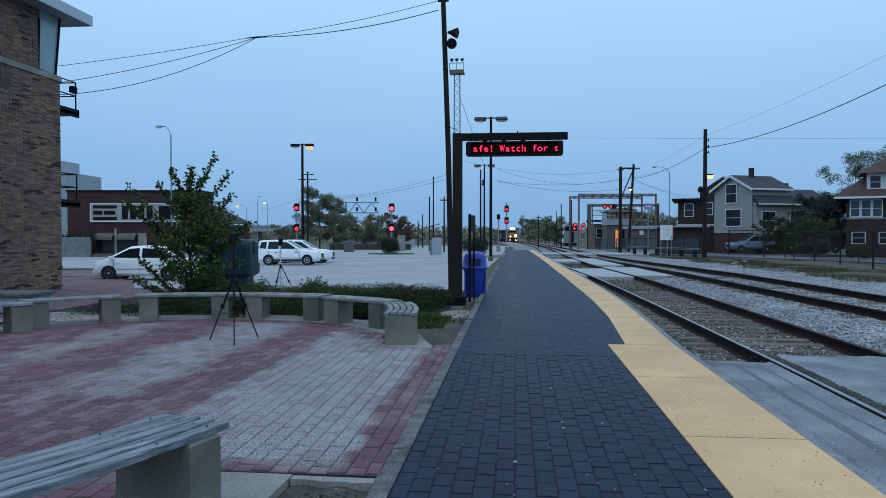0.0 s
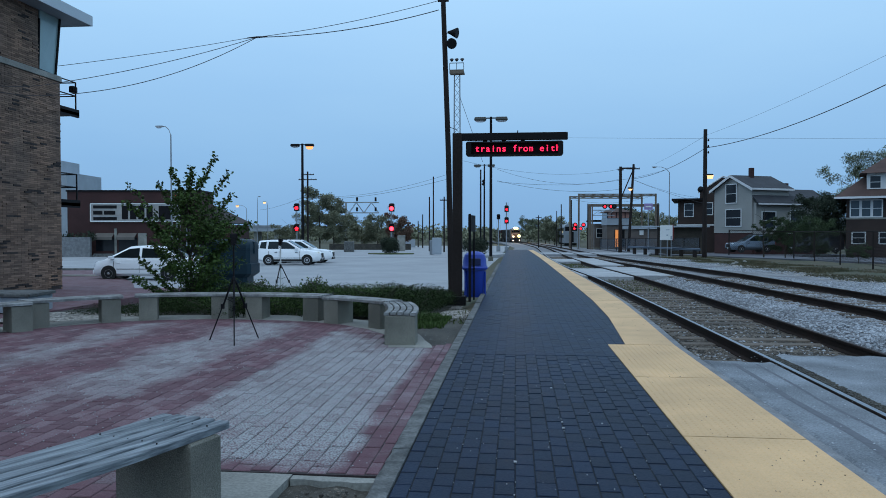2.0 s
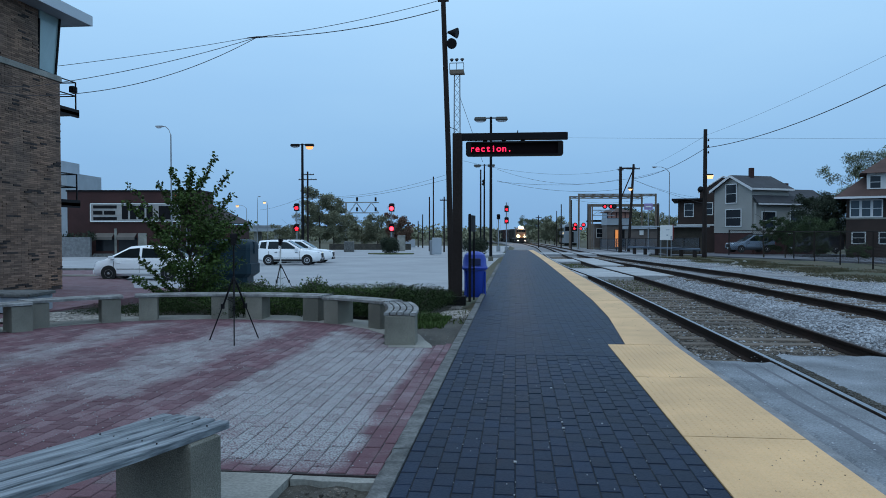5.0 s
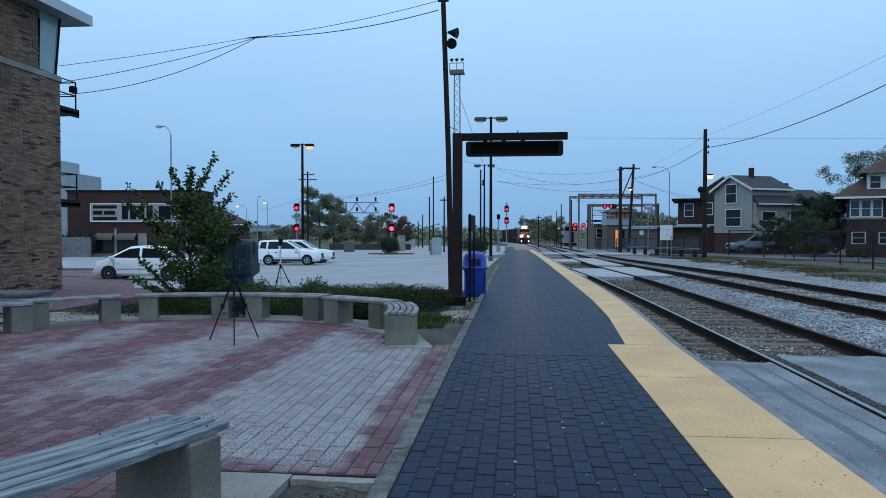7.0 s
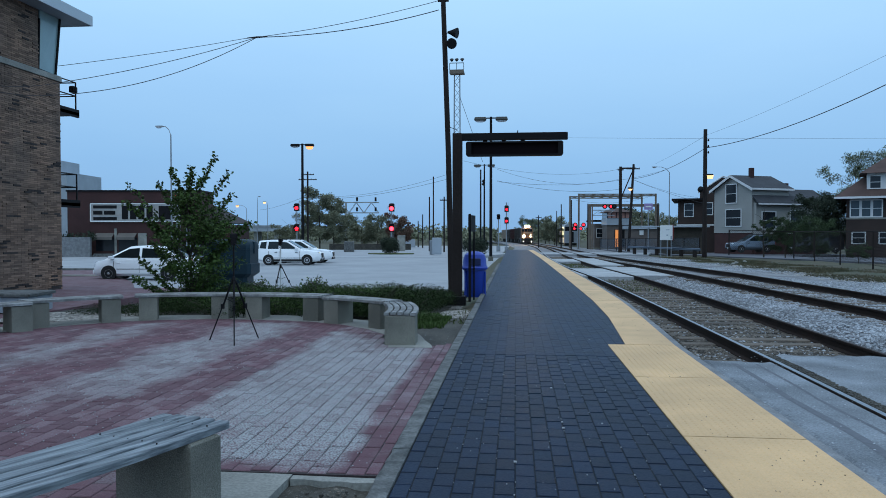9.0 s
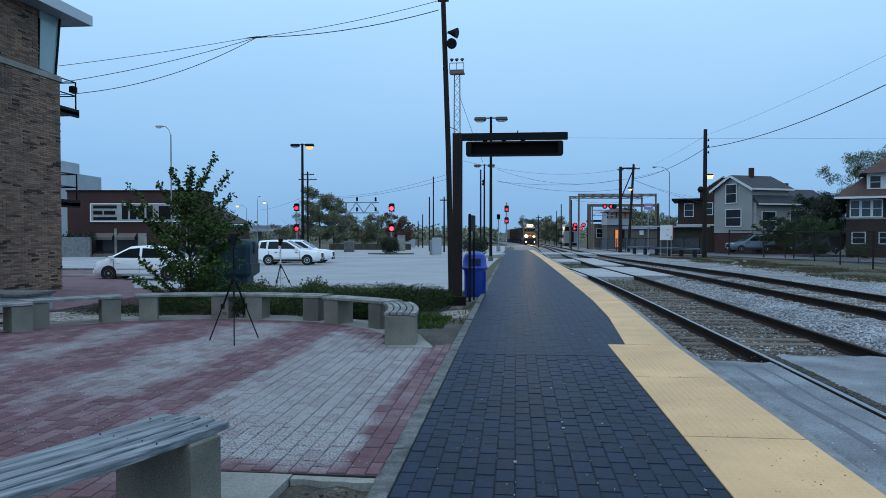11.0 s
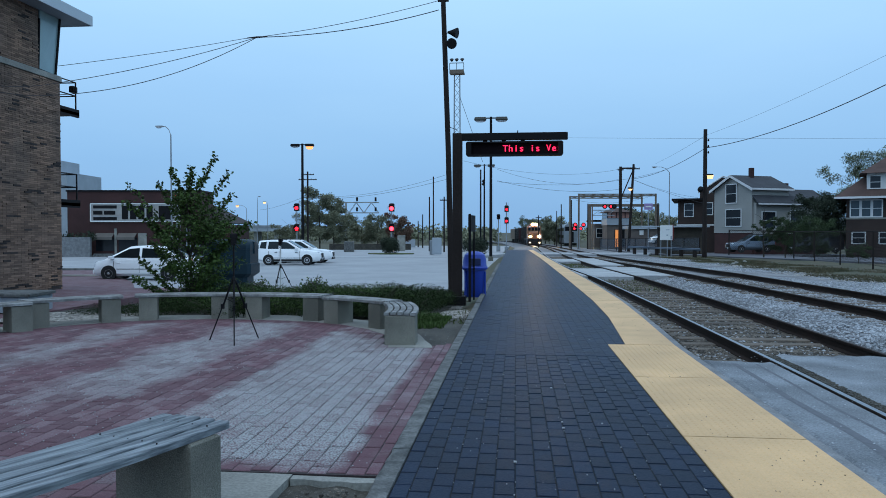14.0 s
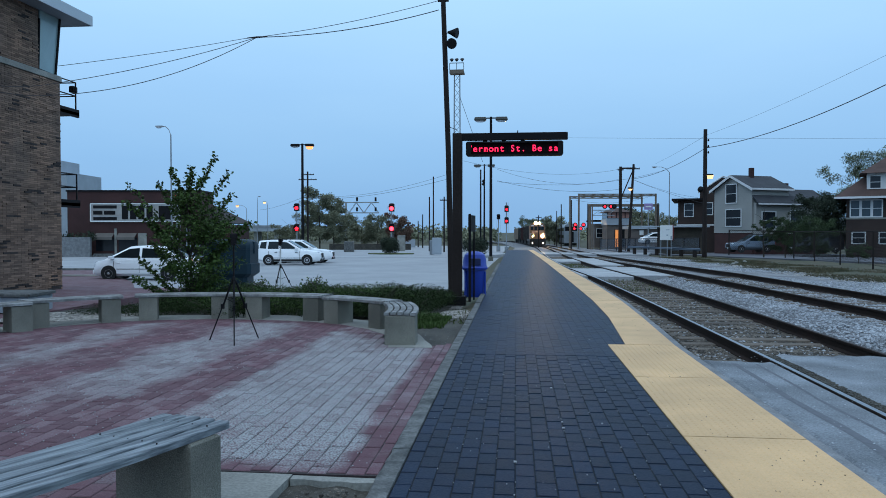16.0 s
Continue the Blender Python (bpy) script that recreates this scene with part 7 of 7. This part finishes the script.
for k in range(9):
    leaves(m, (math.cos(k * 0.7) * 0.55, math.sin(k * 0.7) * 0.5, 0.55 + 0.4 * (k % 3)), 0.6, 1000, 0.10, 0.8)
part("foliage", m, LEAF_DARK, round_bush)
part("stem", Mesh().tube([(0, 0, -0.1), (0, 0, 1.0)], 0.06, 6), BARK, round_bush)
solid("lot_island", Mesh().prism([(bx + math.cos(k / 16 * 6.283) * 2.6, by + 0.6 + math.sin(k / 16 * 6.283) * 1.5) for k in range(16)], -1.2, -0.80), GRASS, "grassy kerbed island in the lot", "island", "", "structure")
shrub(-3.22, 55.95, -0.25, 1.0, 1.75, LEAF_DARK, "dark hedge bush beside the platform", "bush", "bushes on the lot", 4200, 0.1)

# verge and grass along the far side, as tufts
def verge_spot():
    y = 18 + 44 * random.random()
    x = 11.9 + 0.9 * random.random() ** 0.8 * (8 - (y - 18) * 0.07)
    if noise.noise((x * 0.5, y * 0.35, 9)) < random.uniform(-0.25, 0.25):
        return verge_spot()
    return x, y, ground_z(x, y)


sheet("far_verge", [(14, 11.6, 33), (25, 11.6, 29.6), (45, 11.2, 23), (60, 11.4, 18.6), (70, 11.4, 15.6)], lambda x, y: ballast_z(min(x, 12.0), y) - 0.03 + 0.12 * smooth_step(11, 13, x) * noise.noise((x * 0.5, y * 0.3, 5)) + 0.02, GROUND, "dry grass and earth verge beside the tracks", "verge", 1.5, nx=10)
tufts("verge_grass", 30000, lambda: (lambda p: (p[0], p[1], ballast_z(12, p[1]) - 0.03))(verge_spot()), DRY_GRASS, "uneven dry grass beside the tracks", (0.03, 0.12))
tufts("track_weeds", 1700, lambda: (lambda y: (along(TRACK_ONE, y) + random.uniform(-0.7, 0.7), y, ballast_z(4, y)))(random.uniform(21, 44)), GRASS, "weeds growing between the rails", (0.04, 0.1))
for k, (rx_, ry_) in enumerate(((12.25, 41.22), (13.21, 42.86), (11.66, 39.73))):
    solid("rubble_lump", Mesh().lathe([(0.06, 0), (0.12, 0.04), (0.09, 0.09), (0.03, 0.11)], 7, pose(rx_, ry_, -0.2, 8, 5, k * 50)), CONCRETE, "pale lump of broken concrete on the verge", "rubble", "rubble lumps")

stones("verge_rubble", GRAVEL, 420, lambda: (lambda x, y: (x, y, ballast_z(12, y) + 0.0))(random.uniform(11.2, 13.4), 17 + 26 * random.random()), "pale broken rubble strewn along the verge", (0.02, 0.075))

# utility cabinets and low far things across the lot
for px, d, w, h, z, mt in ((773, 75, 1.0, 1.75, -0.8, GREY_METAL), (764, 76, 0.45, 1.5, -0.85, STEEL), (617, 90, 1.2, 1.5, -1.15, CURB), (710, 95, 1.0, 2.3, -1.2, CONCRETE), (722, 130, 2.6, 1.7, -1.5, GREY_METAL)):
    lx = (px - 784) / 1264 * d
    cb = thing("utility_cabinet", lx * 0.9949 - d * 0.1007, lx * 0.1007 + d * 0.9949, z, 5.8, "grey metal utility cabinet across the lot", "cabinet", "utility cabinets")
    part("body", Mesh().box(-w / 2, 0, 0, w / 2, 0.8, h, None, 0.03), mt, cb)
    part("door", Mesh().box(-w / 2 + 0.06, -0.02, 0.12, w / 2 - 0.06, 0.0, h - 0.1), mt, cb)
far_wall = thing("retaining_wall", -21.24, 103.38, -1.5, 5.8, "long low dark retaining wall by the railway", "wall")
part("wall", Mesh().box(-6, 0, 0, 6, 0.4, 1.3), SOIL, far_wall)
viaduct = thing("viaduct", -65.01, 169.30, -1.5, 5.8, "distant pale elevated roadway", "bridge")
part("deck", Mesh().box(-16, 0, 3.2, 8, 6, 4.0), GREY_METAL, viaduct)
part("rail", Mesh().box(-16, -0.05, 4.0, 8, 0.05, 4.7), STEEL, viaduct)
for k in range(5):
    part("pier", Mesh().box(-14 + k * 5, 1, 0, -13 + k * 5, 5, 3.2), CONCRETE, viaduct)
# far belt of trees along the horizon
m = Mesh()
random.seed(77)
for k in range(1300):
    t = random.uniform(-1.05, 1.05)
    d = random.uniform(240, 330)
    px = 784 + t * 784
    if 880 < px < 925:
        continue
    lx = t * 784 / 1264 * d
    x, y = lx * 0.9949 - d * 0.1007, lx * 0.1007 + d * 0.9949
    h = random.uniform(3.2, 6.5)
    leaves(m, (x, y, -1.8 + h * 0.5), h * 0.5, 26, 1.1, 1.0)
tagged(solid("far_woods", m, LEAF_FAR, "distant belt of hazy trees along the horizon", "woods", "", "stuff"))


# ---- the train ----
def locomotive():
    ob = thing("locomotive", 0, 0, 0, 0, "orange and dark freight locomotive with glowing headlights", "locomotive")
    part("frame", Mesh().box(-1.5, 0.3, 1.05, 1.5, 19.5, 1.45), LOCO_GREY, ob)
    part("pilot", Mesh().add([(-1.5, 0.25, 0.12), (1.5, 0.25, 0.12), (1.5, 0.0, 1.3), (-1.5, 0.0, 1.3), (-1.5, 0.6, 0.12), (1.5, 0.6, 0.12), (1.5, 0.6, 1.3), (-1.5, 0.6, 1.3)], [(0, 1, 2, 3), (7, 6, 5, 4), (1, 5, 6, 2), (4, 0, 3, 7), (3, 2, 6, 7), (0, 4, 5, 1)]), LOCO_DARK, ob, "dark plough")
    part("nose", Mesh().loft([[(-1.05, y, 1.45), (1.05, y, 1.45), (1.05, y, z - 0.15), (0.85, y, z), (-0.85, y, z), (-1.05, y, z - 0.15)] for y, z in ((0.75, 2.7), (1.0, 2.95), (2.4, 3.05))]), LOCO_ORANGE, ob, "orange short hood")
    cab = part("cab", Mesh().loft([[(-1.52, y, 1.45), (1.52, y, 1.45), (1.52, y, 3.9), (1.1, y, 4.55), (0.4, y, 4.72), (-0.4, y, 4.72), (-1.1, y, 4.55), (-1.52, y, 3.9)] for y in (2.4, 5.0)]), LOCO_ORANGE, ob, "orange cab")
    for x in (-1.3, -0.58, 0.14, 0.75):
        part("windshield", Mesh().box(x, 2.36, 3.2, x + 0.55, 2.41, 3.85), CAR_GLASS, cab)
    for x in (-1.15, 0.65):
        part("number_board", Mesh().box(x, 2.34, 3.95, x + 0.5, 2.4, 4.2), WHITE, cab)
    hl = part("headlight_housing", Mesh().box(-0.58, 2.2, 4.22, 0.58, 2.42, 4.86, None, 0.03), LOCO_DARK, cab)
    for x in (-0.27, 0.27):
        # this ring is no lamp: it glows in place of the halo
        part("reflector", Mesh().lathe([(0.32, 0), (0.31, 0.02), (0.21, 0.005)], 16, pose(x * 1.2, 2.195, 4.54, 90)), HEADLAMP_HALO, hl, "warm glowing ring in place of the headlight's halo")
        part("headlight", Mesh().lathe([(0.20, 0.006), (0.02, 0.03)], 14, pose(x * 1.2, 2.19, 4.54, 90)), HEADLAMP, hl, "glowing headlight")
        # added tube, not a locomotive part: keeps the light in a forward beam
        part("visor_tube", Mesh().tube([(x * 1.2, 2.185, 4.54), (x * 1.2, 1.65, 4.54)], 0.205, 16, False), LOCO_DARK, hl, "dark tube added to narrow the lamp's beam")
    part("hood", Mesh().loft([[(-0.9, y, 1.45), (0.9, y, 1.45), (0.9, y, 4.2), (0.6, y, 4.5), (-0.6, y, 4.5), (-0.9, y, 4.2)] for y in (5.0, 18.8)]), LOCO_DARK, ob, "dark long hood")
    for s in (-1, 1):
        part("handrail", Mesh().tube([(s * 1.45, 0.5, 1.4), (s * 1.45, 0.5, 2.5), (s * 1.1, 0.5, 2.5)], 0.03, 6), WHITE, ob)
        part("step_well", Mesh().box(s * 1.3 - 0.2, 0.3, 0.4, s * 1.3 + 0.2, 0.9, 0.5), LOCO_GREY, ob)
        part("step_lamp", Mesh().lathe([(0.11, 0), (0.02, 0.04)], 10, pose(s * 1.02, 0.02, 0.62, 90)), HEADLAMP_DIM, ob, "small pale step lamp")
        for wy in (3, 13):
            part("bogie", Mesh().box(s * 1.15 - 0.12, wy, 0.3, s * 1.15 + 0.12, wy + 3.6, 0.95), LOCO_GREY, ob)
        for wy in (3.3, 4.8, 6.3, 13.3, 14.8, 16.3):
            part("wheel", Mesh().lathe([(0.5, -0.06), (0.5, 0.06)], 16, pose(s * 0.76, wy, 0.5, 0, 90)), LOCO_GREY, ob)
    part("coupler", Mesh().box(-0.15, -0.35, 0.75, 0.15, 0.1, 1.0), LOCO_GREY, ob)
    part("fuel_tank", Mesh().box(-1.35, 7.4, 0.35, 1.35, 12.2, 1.04, None, 0.1), LOCO_DARK, ob)
    part("horn", Mesh().tube([(0, 3.6, 4.7), (0, 3.6, 5.1)], 0.03, 5).tube([(0, 3.2, 5.1), (0, 3.9, 5.1)], 0.06, 6), STEEL, ob)
    return ob


def ditch_light(parent, x):
    """A lamp that turns its bright face to and fro in its round case."""
    case = part("ditch_light_case", Mesh().lathe([(0.31, -0.3), (0.35, -0.02), (0.35, 0.02), (0.33, 0.02), (0.33, -0.02)], 16, pose(x, 0.62, 2.0, 90)), LOCO_DARK, parent, "round ditch light case")
    lamp = part("ditch_light", Mesh().lathe([(0.20, 0.012), (0.20, 0.02), (0.02, 0.035)], 14, pose(0, 0, 0, 90)), HEADLAMP, case, "glowing ditch light")
    # halo of the ditch light, built as a glowing ring
    part("rim", Mesh().lathe([(0.31, 0.0), (0.30, 0.015), (0.20, 0.012)], 16, pose(0, 0, 0, 90)), HEADLAMP_HALO, lamp, "warm glowing ring in place of the ditch light's halo")
    # same added tube, narrowing the ditch light's beam
    part("visor_tube", Mesh().tube([(0, -0.03, 0), (0, -0.5, 0)], 0.205, 16, False), LOCO_DARK, lamp, "dark tube added to narrow the lamp's beam")
    back_ = part("reflector", Mesh().lathe([(0.30, -0.001), (0.30, -0.06), (0.05, -0.12)], 14, pose(0, 0, 0, 90)), LOCO_DARK, lamp)
    return lamp


loco = locomotive()
ditch_west, ditch_east = ditch_light(loco, -0.92), ditch_light(loco, 0.92)
CAR_TONES = [LOCO_GREY, DARK_BRICK, LOCO_DARK, TAN]


def freight_car(tone):
    ob = thing("freight_car", 0, 0, 0, 0, "dark ribbed freight car coupled behind the locomotive", "freight car", "freight cars")
    part("body", Mesh().box(-1.5, 0.4, 1.1, 1.5, 15.6, 4.3, None, 0.08), tone, ob)
    for k in range(12):
        for s in (-1, 1):
            part("rib", Mesh().box(s * 1.55 - 0.05, 0.8 + k * 1.28, 1.1, s * 1.55 + 0.05, 0.95 + k * 1.28, 4.2), tone, ob)
    part("bogie", Mesh().box(-1.2, 1.2, 0.1, 1.2, 3.6, 1.0), LOCO_GREY, ob)
    part("bogie", Mesh().box(-1.2, 12.4, 0.1, 1.2, 14.8, 1.0), LOCO_GREY, ob)
    return ob


freight = [freight_car(CAR_TONES[k % 4]) for k in range(4)]

# nearest pavers, each a piece of its own
for dat, parent_ob, places, nm in PLATFORM_PIECES:
    for x, y, z in places:
        ob = new(nm, dat)
        ob.parent = parent_ob
        ob.location = (x, y, z)


# ---- what moves ----
def train_y(t):
    """Where the locomotive's front stands at t seconds, along the track."""
    return 247.3 - 6.72 * t


def on_track(y):
    x = along(TRACK_ONE, y)
    dx, dz = along(TRACK_ONE, y + 8) - x, rail_z(y + 8) - rail_z(y)
    return pose(x, y, rail_z(y), math.degrees(math.atan2(dz, 8)), 0, -math.degrees(math.atan2(dx, 8)))


def motions():
    times = [0, 1, 2, 3, 4, 5, 6, 7, 8, 9, 10, 11, 12, 13, 14, 15, 16]
    walk(loco, [(t, on_track(train_y(t))) for t in times])
    for k, fc in enumerate(freight):
        walk(fc, [(t, on_track(train_y(t) + 20.2 + 16.4 * k)) for t in times])
    # ditch lights turn alternately, once in two seconds
    for lamp, side in ((ditch_west, -1), (ditch_east, 1)):
        rows = []
        for k in range(65):
            t = k * 0.25
            west_on = 0.4 < t % 2.0 < 1.4
            on = west_on if side < 0 else not west_on
            rows.append((t, pose(0.92 * side, 0.54, 2.0, 0 if on else -78, 0, 0)))
        walk(lamp, rows)
    # the car on the street creeps forward from behind the shed
    cr, sr = math.cos(radians(5.8)), math.sin(radians(5.8))
    x0, y0 = street_car.location.x, street_car.location.y
    walk(street_car, [(t, pose(x0 + s * cr, y0 + s * sr, -0.02, 0, 0, 185.8)) for t, s in ((0, 6.0), (9, 1.9), (11.5, -0.2), (13, -0.8), (14, -1.6), (15, -2.1), (16, -2.85))])
    # the maroon car pulls away behind the container and passes the shop
    walk(passing_car, [(t, pose(s * 0.9949 - 6.646, s * 0.1007 + 65.663, -0.81, 0, 0, 185.8)) for t, s in ((0, -19.6), (4.2, -19.6), (4.7, -21.0), (5.3, -24.78), (6.3, -32.58), (6.9, -37.26), (10, -58.0), (16, -58.0))])
    # the message runs to the left
    cell = 0.127
    for ob, k in MESSAGE:
        speed = 0.93
        start = 0.40 + k * cell if k < 500 else 2.0 + (k - 1000) * cell + speed * 13.0
        rows = []
        for i in range(65):
            t = i * 0.25
            x = min(2.464, max(0.286, start + (0.05 if k < 500 else 0.09) - speed * t))
            shown = 0.29 < x < 2.46
            rows.append((t, pose(x, -0.05 if shown else 0.05, 3.462, 90, 0, 0)))
        kept = [r for i, r in enumerate(rows) if i in (0, 64) or rows[i - 1][1].translation.x != r[1].translation.x or rows[i + 1][1].translation.x != r[1].translation.x]
        walk(ob, kept)


motions()
